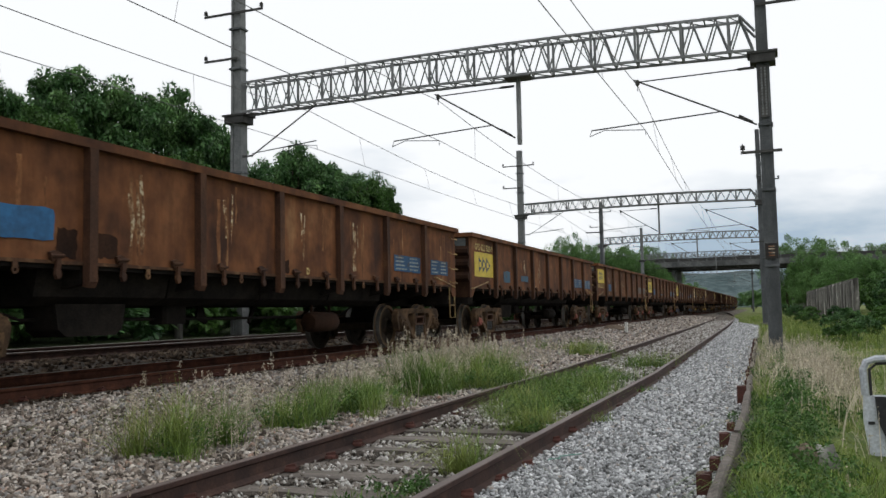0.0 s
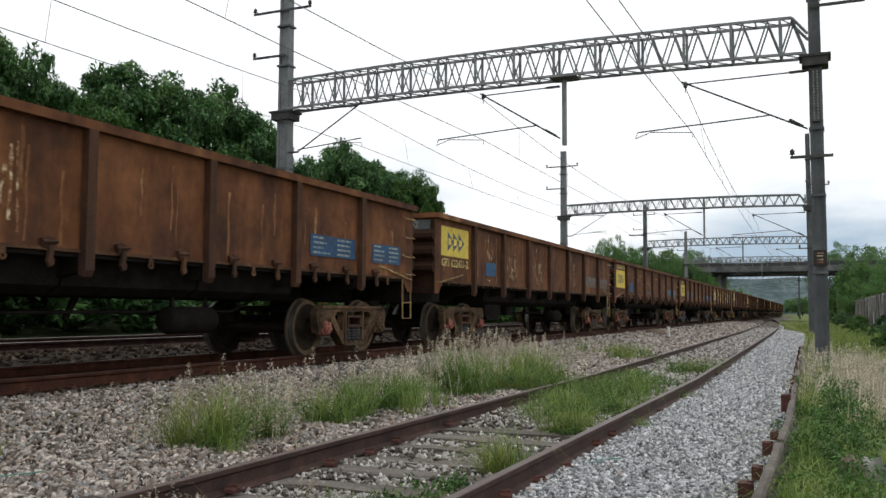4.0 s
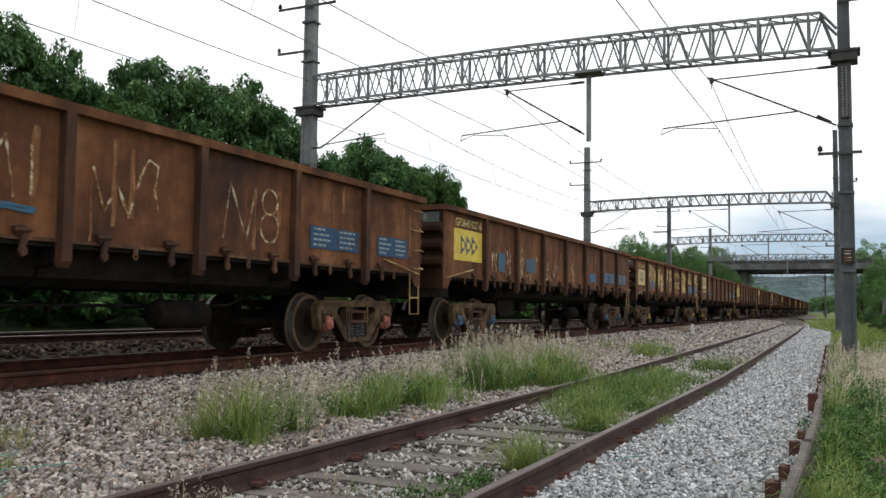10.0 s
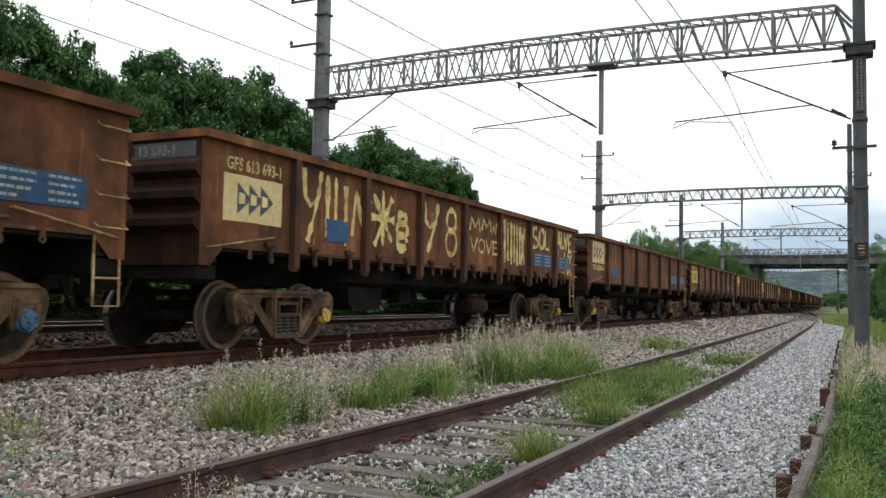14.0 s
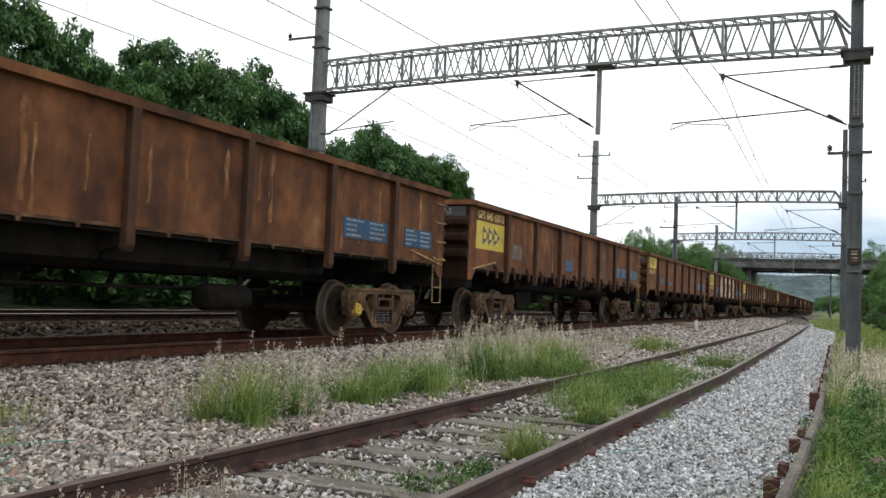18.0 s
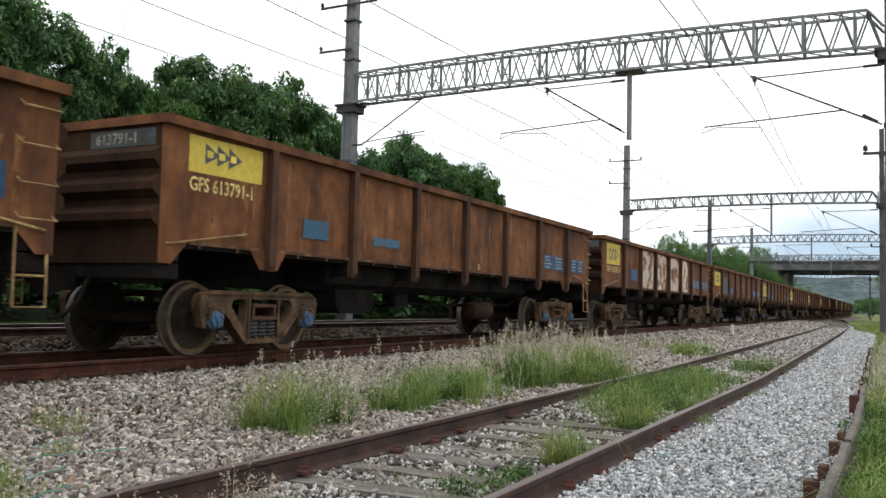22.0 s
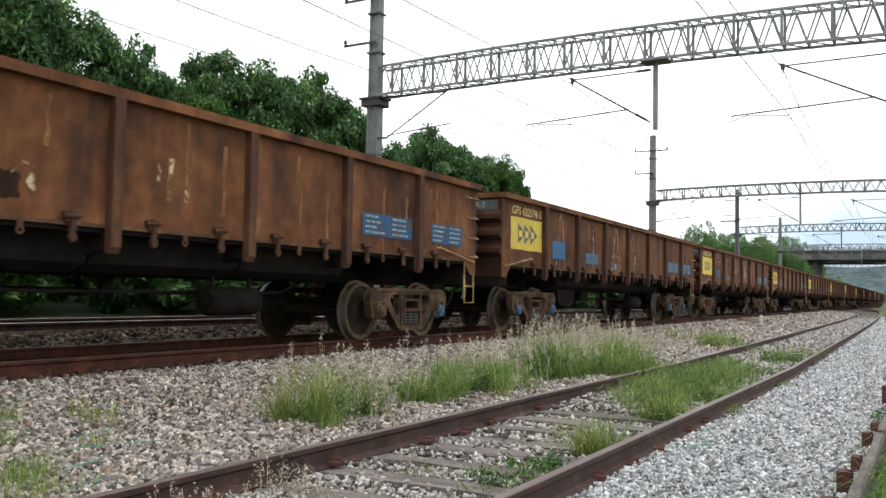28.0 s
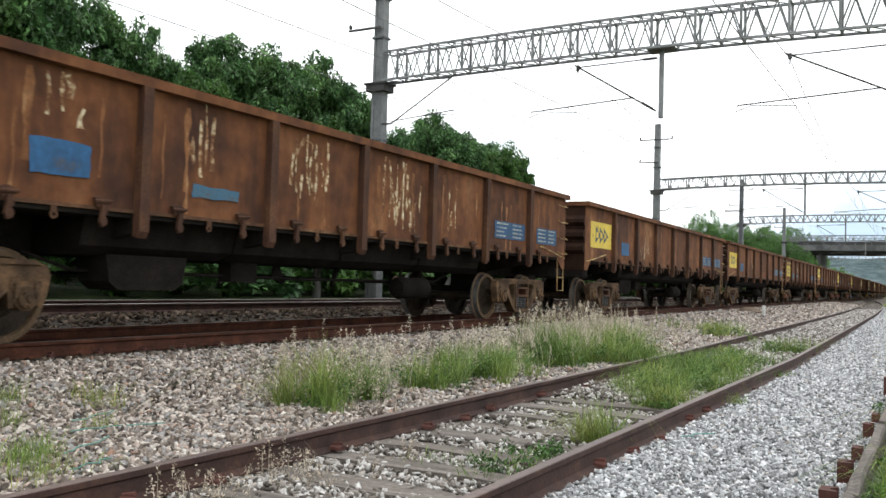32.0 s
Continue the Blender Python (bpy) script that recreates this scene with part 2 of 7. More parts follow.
PALE = material("faded_cream_paint", [(0.25, (0.26, 0.17, 0.08)), (0.38, (0.60, 0.46, 0.21)), (0.7, (0.70, 0.56, 0.28))], scale=2.5, rough=0.65, bump=0.08, fine=(0.85, 1.1), fine_scale=12)
NAVY = material("arrow_blue_paint", [(0.3, (0.20, 0.16, 0.05)), (0.40, (0.075, 0.085, 0.090)), (0.7, (0.060, 0.075, 0.110))], scale=6, rough=0.6, bump=0.05)
BLUE = material("blue_patch_paint", [(0.28, (0.075, 0.060, 0.055)), (0.40, (0.018, 0.075, 0.165)), (0.7, (0.022, 0.112, 0.25))], scale=3, rough=0.6, bump=0.06, fine=(0.8, 1.15), fine_scale=14)
TEAL = material("faded_blue_paint", [(0.30, (0.10, 0.060, 0.040)), (0.45, (0.040, 0.095, 0.140)), (0.7, (0.026, 0.115, 0.205))], scale=3, rough=0.6, bump=0.06)
SLATE = material("slate_panel_paint", [(0.3, (0.05, 0.05, 0.045)), (0.7, (0.085, 0.10, 0.105))], scale=3, rough=0.7, bump=0.06)
LETTER = material("cream_lettering", [(0.32, (0.24, 0.13, 0.05)), (0.42, (0.47, 0.35, 0.13)), (0.6, (0.68, 0.54, 0.22))], scale=7, rough=0.7, bump=0.0)
WORNLETTER = material("worn_plate_lettering", [(0.3, (0.14, 0.12, 0.09)), (0.7, (0.32, 0.31, 0.26))], scale=6, rough=0.7, bump=0.0)
CHALK = material("faded_spray_paint", [(0.40, (0.125, 0.052, 0.021)), (0.50, (0.24, 0.125, 0.055)), (0.58, (0.50, 0.40, 0.25)), (0.75, (0.62, 0.54, 0.38))], scale=7.5, rough=0.8, bump=0.05, fine=(0.7, 1.2), fine_scale=30)
WHITEPAINT = material("flaking_white_paint", [(0.36, (0.16, 0.062, 0.024)), (0.45, (0.30, 0.15, 0.075)), (0.50, (0.54, 0.46, 0.36)), (0.75, (0.66, 0.60, 0.51))], scale=2.6, rough=0.75, bump=0.06, fine_scale=14)
BLACKLINE = material("black_spray_lines", [(0.3, (0.02, 0.018, 0.018)), (0.7, (0.05, 0.04, 0.035))], scale=5, rough=0.7, bump=0)
BARPAINT = material("pale_blue_bars", [(0.3, (0.10, 0.15, 0.20)), (0.6, (0.30, 0.33, 0.30))], scale=9, rough=0.7, bump=0)
GRABYELLOW = material("handrail_paint", [(0.3, (0.12, 0.065, 0.030)), (0.5, (0.26, 0.16, 0.065)), (0.65, (0.48, 0.37, 0.15))], scale=4, rough=0.6, bump=0.05, vary=0.3)
DATABLUE = material("dull_blue_panel_paint", [(0.33, (0.085, 0.048, 0.030)), (0.40, (0.022, 0.058, 0.115)), (0.7, (0.016, 0.072, 0.165))], scale=4, rough=0.65, bump=0.06, fine=(0.75, 1.2), fine_scale=14)
RAILRED = material("dark_red_rail", [(0.3, (0.028, 0.0105, 0.0068)), (0.55, (0.066, 0.0245, 0.0140)), (0.75, (0.115, 0.044, 0.024))], scale=4, rough=0.8, bump=0.12, bump_scale=50, specular=0.15)
RIM = material("dusty_wheel_rim", [(0.3, (0.070, 0.046, 0.028)), (0.7, (0.17, 0.112, 0.064))], scale=5, rough=0.8, bump=0.15, specular=0.15)
FADED = material("worn_grey_blue_paint", [(0.30, (0.11, 0.055, 0.030)), (0.46, (0.115, 0.080, 0.058)), (0.62, (0.13, 0.14, 0.14))], scale=3.5, rough=0.7, bump=0.05)
YELLOWCAP = material("chipped_yellow_paint", [(0.3, (0.20, 0.12, 0.04)), (0.6, (0.55, 0.36, 0.06))], scale=8, rough=0.7, bump=0.05)
REDCAP = material("faded_red_paint", [(0.3, (0.20, 0.07, 0.05)), (0.7, (0.36, 0.12, 0.09))], scale=8, rough=0.7, bump=0.05)
BLUECAP = material("faded_blue_cap_paint", [(0.3, (0.045, 0.060, 0.080)), (0.5, (0.055, 0.115, 0.20)), (0.7, (0.085, 0.155, 0.26))], scale=8, rough=0.7, bump=0.05)
RAIL = material("rusted_rail", [(0.3, (0.022, 0.012, 0.010)), (0.55, (0.048, 0.025, 0.019)), (0.75, (0.085, 0.043, 0.030))], scale=4, rough=0.75, bump=0.12, bump_scale=50)
RAILTOP = material("worn_rail_head", [(0.3, (0.075, 0.054, 0.048)), (0.7, (0.14, 0.105, 0.092))], scale=3, stretch=(1, 0.2, 1), rough=0.5, metal=0.2, bump=0.05)
SHINY = material("polished_rail_head", [(0.3, (0.26, 0.23, 0.21)), (0.7, (0.40, 0.37, 0.34))], scale=3, stretch=(1, 0.2, 1), rough=0.35, metal=0.7, bump=0.03)
CLIP = material("rusty_clip", [(0.3, (0.045, 0.018, 0.014)), (0.7, (0.095, 0.036, 0.027))], scale=8, rough=0.8, bump=0.1)
TIMBER = material("weathered_sleeper", [(0.3, (0.065, 0.056, 0.049)), (0.55, (0.14, 0.122, 0.106)), (0.75, (0.25, 0.225, 0.20))], scale=4, stretch=(0.25, 3, 3), rough=0.9, bump=0.4, bump_scale=24)
STONE = material("brown_ballast", [(0.0, (0.045, 0.036, 0.030)), (0.2, (0.140, 0.114, 0.094)), (0.42, (0.265, 0.220, 0.182)), (0.58, (0.245, 0.245, 0.243)), (0.76, (0.42, 0.36, 0.305)), (0.92, (0.58, 0.54, 0.485)), (1.0, (0.28, 0.17, 0.12))], piece=True, rough=0.9, bump=0.3, vary=0.0, fine=(0.6, 1.3), fine_scale=45)
WHITESTONE = material("pale_ballast", [(0.0, (0.085, 0.087, 0.087)), (0.22, (0.195, 0.20, 0.20)), (0.5, (0.335, 0.343, 0.348)), (0.8, (0.50, 0.512, 0.52)), (0.95, (0.70, 0.71, 0.72)), (1.0, (0.38, 0.33, 0.29))], piece=True, rough=0.9, bump=0.3, vary=0.0, fine=(0.65, 1.25), fine_scale=45)
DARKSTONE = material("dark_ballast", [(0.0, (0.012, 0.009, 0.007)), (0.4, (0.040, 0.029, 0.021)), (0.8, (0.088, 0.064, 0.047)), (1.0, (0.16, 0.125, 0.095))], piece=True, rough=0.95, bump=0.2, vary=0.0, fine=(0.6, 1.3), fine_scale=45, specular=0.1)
# darker than its stones: the shade in the gaps is put into the bed
BED = material("ballast_bed", [(0.38, (0.022, 0.018, 0.015)), (0.5, (0.10, 0.085, 0.070)), (0.62, (0.24, 0.205, 0.17))], scale=14, rough=0.95, bump=0.9, bump_scale=26, dist=0.06, fine=(0.4, 1.35), fine_scale=22)
GALV = material("galvanised_steel", [(0.3, (0.135, 0.142, 0.145)), (0.7, (0.24, 0.25, 0.25))], scale=3, rough=0.6, metal=0.3, bump=0.05)
MAST = material("grey_mast_steel", [(0.3, (0.048, 0.053, 0.057)), (0.55, (0.092, 0.099, 0.105)), (0.75, (0.155, 0.165, 0.172))], scale=2.2, stretch=(1, 1, 0.4), rough=0.7, metal=0.1, bump=0.08)
DARKSTEEL = material("dark_fittings", [(0.3, (0.030, 0.030, 0.030)), (0.7, (0.07, 0.068, 0.065))], scale=5, rough=0.7, bump=0.05)
WIRE = material("overhead_wire", [(0.3, (0.10, 0.10, 0.10)), (0.7, (0.16, 0.155, 0.15))], scale=5, rough=0.6, bump=0)
CONCRETE = material("stained_concrete", [(0.15, (0.038, 0.036, 0.033)), (0.45, (0.105, 0.100, 0.092)), (0.72, (0.20, 0.193, 0.178)), (0.92, (0.46, 0.45, 0.42))], scale=0.9, stretch=(1, 1, 0.5), second=(2.4, (1, 1, 0.12)), rough=0.9, bump=0.3, bump_scale=14, fine_scale=6)
LEAF = leafy("dark_tree_leaves", [(0.3, (0.028, 0.078, 0.028)), (0.5, (0.060, 0.138, 0.042)), (0.7, (0.150, 0.270, 0.090))], 0.65)
LEAF2 = leafy("light_tree_leaves", [(0.3, (0.030, 0.075, 0.016)), (0.5, (0.055, 0.125, 0.026)), (0.7, (0.10, 0.20, 0.045))])
GRASS = leafy("green_grass", [(0.3, (0.075, 0.145, 0.026)), (0.5, (0.150, 0.225, 0.045)), (0.7, (0.30, 0.31, 0.100))])
FIELDGRASS = leafy("yellowish_field_grass", [(0.3, (0.060, 0.115, 0.018)), (0.5, (0.135, 0.195, 0.034)), (0.7, (0.26, 0.28, 0.070))])
# paler copy of the leaf greens: distance haze is mixed into the colour
FARLEAF = leafy("far_tree_leaves", [(0.3, (0.060, 0.135, 0.038)), (0.5, (0.095, 0.195, 0.052)), (0.7, (0.15, 0.275, 0.08))])
DRYGRASS = leafy("dry_seed_grass", [(0.3, (0.30, 0.25, 0.185)), (0.5, (0.48, 0.42, 0.325)), (0.7, (0.66, 0.60, 0.49))])
BARK = material("tree_bark", [(0.3, (0.045, 0.036, 0.028)), (0.7, (0.12, 0.095, 0.075))], scale=4, stretch=(1, 1, 0.3), rough=0.9, bump=0.5)
FLANGE = material("tan_rust_edge", [(0.3, (0.040, 0.020, 0.012)), (0.55, (0.095, 0.045, 0.021)), (0.75, (0.24, 0.14, 0.07))], scale=3.5, stretch=(1, 1, 1), rough=0.85, bump=0.2, bump_scale=20)
BRIDGE = material("bridge_concrete", [(0.3, (0.075, 0.078, 0.078)), (0.55, (0.13, 0.135, 0.135)), (0.75, (0.20, 0.205, 0.20))], scale=0.5, stretch=(1, 1, 0.3), rough=0.9, bump=0.2, bump_scale=6, fine_scale=3)
# blue-grey tone paints the haze of the air onto the hills
HAZE = material("hazy_wooded_hill", [(0.3, (0.060, 0.088, 0.092)), (0.7, (0.125, 0.160, 0.165))], scale=0.05, rough=1.0, bump=0.6, bump_scale=0.3, dist=3.0, fine_scale=0.2, specular=0.0)
STREAK = material("rust_run", [(0.40, (0.12, 0.046, 0.017)), (0.55, (0.21, 0.092, 0.035)), (0.75, (0.38, 0.23, 0.115))], scale=5, stretch=(1, 1, 0.4), rough=0.85, bump=0.05, fine_scale=20)


PAINTS = {"BLUE": BLUE, "TEAL": TEAL, "FADED": FADED, "CAST": CAST, "REDCAP": REDCAP, "BLUECAP": BLUECAP, "YELLOWCAP": YELLOWCAP}


# ---- plan ----
MAIN_X, MAIN_Z = -8.84, 0.28      # centre and rail top of the train's track at y = 10
LEAN = 0.013                      # the main line bears this much to the left per metre
FAR_X, FAR_Z = -13.1, 0.47        # the second main track
SIDE_X = -2.76                    # centre of the near siding, rail top at z = 0
GAUGE = 0.835                     # half the distance between rail centres


def bend(y):
    d = max(0.0, y - 14)
    return 0.026 * d + 0.0003 * max(0.0, y - 45) ** 2


def far_curve(y):
    """Beyond the bridge the main line swings to the left."""
    return 0.00018 * max(0.0, y - 170) ** 2


def main_x(y):
    return MAIN_X - LEAN * (y - 10) - far_curve(y)


def far_x(y):
    return FAR_X - LEAN * (y - 10) - far_curve(y)


def side_x(y):
    return SIDE_X - bend(y)


def edge_x(y):
    return -0.43 - 0.022 * max(0.0, y - 9) - 1.5 * ease(51, 66, y) - 1.6 * ease(66, 110, y)


def ease(a, b, x):
    t = min(1.0, max(0.0, (x - a) / (b - a)))
    return t * t * (3 - 2 * t)


def ground_z(x, y):
    e = edge_x(y)
    if x > e + 0.05:
        bank = 0.42 * ease(0.0, 1.1, x) * (1 - ease(12, 24, y)) * ease(-6, 4, y)
        return -0.14 - bank + 0.30 * ease(60, 130, y) * ease(2, 20, x)
    u = x + LEAN * (y - 10)
    d = x - side_x(y)
    if -0.93 < d < 0.93:
        return -0.20
    z = (-0.15 if d > 0 else -0.075) + 0.165 * ease(-5.4, -7.0, u) + 0.20 * ease(-10.2, -11.3, u)
    z += 0.10 * ease(-15.0, -17.0, u) + 0.8 * ease(-17, -40, u)
    return z


GROUND_Y = [-2500, -1200, -600, -300, -200, -120, -70] + [-40 + 4 * i for i in range(10)] + [0.4 * i for i in range(100)] + [40 + 2 * i for i in range(60)] + [160 + 20 * i for i in range(12)] + [400 + 200 * i for i in range(12)]
GROUND_X = [-2500, -1200, -600, -300, -150, -80, -50] + [-40 + i for i in range(22)] + [-18 + 0.3 * i for i in range(65)] + [1.5 + 0.5 * i for i in range(20)] + [12, 16, 22, 30, 45, 70, 120, 250, 600, 1200, 2500]


def grass_ground(name, stops):
    return material(name, stops, scale=0.7, rough=0.95, bump=0.8, bump_scale=12, dist=0.08, fine=(0.6, 1.3), fine_scale=9)


FIELD = grass_ground("rough_grass_ground", [(0.3, (0.052, 0.085, 0.018)), (0.5, (0.110, 0.142, 0.031)), (0.7, (0.21, 0.205, 0.070))])
WOODS = grass_ground("weedy_ground", [(0.3, (0.020, 0.035, 0.012)), (0.7, (0.06, 0.085, 0.025))])
# bed of the pale stones, coloured dark for the shade between them
PALEBED = material("pale_ballast_bed", [(0.3, (0.045, 0.046, 0.046)), (0.7, (0.15, 0.153, 0.153))], scale=9, rough=0.95, bump=0.9, bump_scale=26, dist=0.06, fine=(0.5, 1.35), fine_scale=22)
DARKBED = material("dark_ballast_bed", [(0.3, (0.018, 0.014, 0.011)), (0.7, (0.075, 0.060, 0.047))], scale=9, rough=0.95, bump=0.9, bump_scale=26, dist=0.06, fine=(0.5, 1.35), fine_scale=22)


def ground():
    """One sheet to the horizon, with the track beds raised in it."""
    nx = len(GROUND_X)
    vs, fs, slots = [], [], []
    for y in GROUND_Y:
        for x in GROUND_X:
            z = ground_z(x, min(y, 300))
            if -20 < x < 8 and -5 < y < 60:
                z += 0.03 * noise.noise((x * 1.3, y * 1.3, 0))
            vs.append((x, y, z))
    for j in range(len(GROUND_Y) - 1):
        y = 0.5 * (GROUND_Y[j] + GROUND_Y[j + 1])
        for i in range(nx - 1):
            x = 0.5 * (GROUND_X[i] + GROUND_X[i + 1])
            u = x + LEAN * (y - 10)
            a = j * nx + i
            fs.append((a, a + 1, a + nx + 1, a + nx))
            s = 0
            if y < 260:
                if x > edge_x(y):
                    s = 0
                elif x > side_x(y) + 0.7 and y < 90:
                    s = 1
                elif u > -7.0 or x > side_x(y) - 1.2:
                    s = 2
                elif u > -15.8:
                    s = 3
                else:
                    s = 4
            elif x < -15:
                s = 4
            slots.append(s)
    me = bpy.data.meshes.new("ground")
    me.from_pydata(vs, [], fs)
    for m in (FIELD, PALEBED, BED, DARKBED, WOODS):
        me.materials.append(m)
    me.polygons.foreach_set("material_index", slots)
    me.shade_smooth()
    return tagged(new("ground", me), "railway ground of gravel beds and rough grass", "ground", kind="structure")


ground()

RAIL_PROFILE = [(-0.07, -0.16), (0.07, -0.16), (0.07, -0.148), (0.016, -0.125), (0.010, -0.05), (0.034, -0.034), (0.034, -0.004), (-0.034, -0.004), (-0.034, -0.034), (-0.010, -0.05), (-0.016, -0.125), (-0.07, -0.148)]


def rail_line(name, label, centre, off, z, ys, head, body=None):
    """A rail swept along a track's centre line, with its head as a part."""
    def sweep(outline, base):
        sh, n = Shape(), len(outline)
        vs, fs = [], []
        for y in ys:
            slope = (centre(y + 0.5) - centre(y - 0.5))
            for p, q in outline:
                vs.append((centre(y) + off + p, y - (off + p) * slope, z + q + base))
        for k in range(len(ys) - 1):
            for i in range(n):
                j = (i + 1) % n
                fs.append((k * n + i, k * n + j, (k + 1) * n + j, (k + 1) * n + i))
        fs += [tuple(range(n)), tuple((len(ys) - 1) * n + i for i in range(n))]
        return sh.add(vs, fs)
    ob = solid(name, sweep(RAIL_PROFILE, 0), body or RAIL, label, "rail", "rails")
    part("rail_head", sweep([(-0.030, -0.0045), (0.030, -0.0045), (0.026, 0.0), (-0.026, 0.0)], 0), head, ob)
    return ob


def tracks():
    near = [-20 + 2.0 * i for i in range(18)] + [16 + 3.0 * i for i in range(46)]
    long = [-260 + 10.0 * i for i in range(66)]
    for s in (-1, 1):
        rail_line("siding_rail", "rusty brown siding rail on timber sleepers", side_x, s * GAUGE, 0.0, near, RAILTOP)
        rail_line("main_rail", "dark rusty main line rail under the train", main_x, s * GAUGE, MAIN_Z, long, RAILTOP, RAILRED)
        rail_line("far_rail", "rusty rail with a polished head on the far track", far_x, s * GAUGE, FAR_Z, long, SHINY)


tracks()


# ---- overhead line ----
def insulator(p, parent):
    x, y, z = p
    return part("insulator", Shape().lathe([(0, 0.02), (0.03, 0.02), (0.04, 0.065), (0.07, 0.065), (0.085, 0.04), (0.10, 0.06), (0.14, 0.055), (0.15, 0.02), (0.18, 0.02)], 10, "z", (x, y, z)), DARKSTEEL, parent)


def mast(parent, x, y, w, top, base, arms, steel=None):
    """A tapering box mast with a bracket where the beam sits."""
    rings = [(base, w), (3.9, w), (3.92, w * 0.95), (7.3, w * 0.93), (7.32, w * 0.87), (top, w * 0.78)]
    v = [(x + sx * s / 2, y + sy * 0.18 * s / w, z) for z, s in rings for sx, sy in ((-1, -1), (-0.55, -1), (-0.55, -0.8), (0.55, -0.8), (0.55, -1), (1, -1), (1, 1), (-1, 1))]
    n = 8
    m = part("mast", Shape().add(v, [tuple(range(n))[::-1], tuple(range(5 * n, 6 * n))] + [(k * n + i, k * n + (i + 1) % n, (k + 1) * n + (i + 1) % n, (k + 1) * n + i) for k in range(5) for i in range(n)]), steel or MAST, parent, "tall grey steel overhead-line mast")
    for z in (2.0, 3.9, 5.55, 8.9, 10.2):
        part("mast_collar", Shape().box(x - w * 0.53, x + w * 0.53, y - 0.205, y + 0.205, z - 0.03, z + 0.03), MAST, m)
    part("bracket", Shape().box(x - w * 0.5 - 0.14, x + w * 0.5 + 0.14, y - 0.30, y + 0.30, 7.12, 7.34, 0.02).box(x - w * 0.5 - 0.20, x + w * 0.5 + 0.20, y - 0.33, y + 0.33, 7.34, 7.40), DARKSTEEL, m)
    part("foot_block", Shape().box(x - w * 0.8, x + w * 0.8, y - 0.4, y + 0.4, base - 0.25, base + 0.12, 0.04), CONCRETE, m)
    for z, x0, x1 in arms:
        part("cross_arm", Shape().box(x0, x1, y - 0.235, y - 0.19, z - 0.035, z + 0.035), DARKSTEEL, m)
        for xe in (x0 + 0.05, x1 - 0.05):
            if abs(xe - x) > 0.35:
                insulator((xe, y - 0.21, z + 0.035), m)
    return m


def cantilever(parent, y, foot_x, reach_x, z0, hang, grow=1.62):
    """A hinged bracket arm: top tie, strut and registration arm, reaching from foot_x to reach_x."""
    s = 1 if reach_x > foot_x else -1
    mess = reach_x - s * 1.25 if hang else reach_x
    top = (foot_x + s * (abs(mess - foot_x)), y - 0.2, z0 + 1.42)
    a = part("cantilever_arm", Shape().tube((foot_x, y - 0.2, z0 + 1.46), top, 0.020, n=6).tube((foot_x, y - 0.2, z0), (top[0] + s * 0.10, y - 0.2, top[2] + 0.07), 0.023, n=6), DARKSTEEL, parent, "dark tubular bracket arm")
    part("registration_arm", Shape().tube((foot_x + s * abs(mess - foot_x) * 0.28, y - 0.2, z0 + 0.42), (foot_x + s * abs(mess - foot_x) * grow, y - 0.2, z0 + 0.24), 0.020, n=6), DARKSTEEL, a)
    xe = foot_x + s * abs(mess - foot_x) * grow
    part("steady_arm", Shape().path([(xe, y - 0.2, z0 + 0.24), (xe + s * 0.06, y - 0.2, z0 + 0.08), (xe - s * 0.35, y - 0.2, z0 + 0.22), (xe - s * 1.42, y - 0.2, z0 + 0.13), (xe - s * 1.42, y - 0.2, z0)], 0.012, 6), GALV, a)
    for p, q in (((foot_x, z0 + 1.46), (foot_x + s * 0.4, z0 + 1.455)), ((foot_x + s * 0.1, z0 + 0.07), (foot_x + s * 0.42, z0 + 0.27))):
        part("rod_insulator", Shape().tube((p[0], y - 0.2, p[1]), (q[0], y - 0.2, q[1]), 0.036, n=8), DARKSTEEL, a)
    part("clamp", Shape().lathe([(-0.09, 0.02), (-0.05, 0.055), (0.05, 0.055), (0.09, 0.02)], 8, "z", (top[0], y - 0.2, top[2] - 0.02)).tube((top[0], y - 0.2, top[2]), (top[0], y - 0.2, top[2] - 0.24), 0.012, n=5), DARKSTEEL, a)
    return mess, xe - s * 1.42


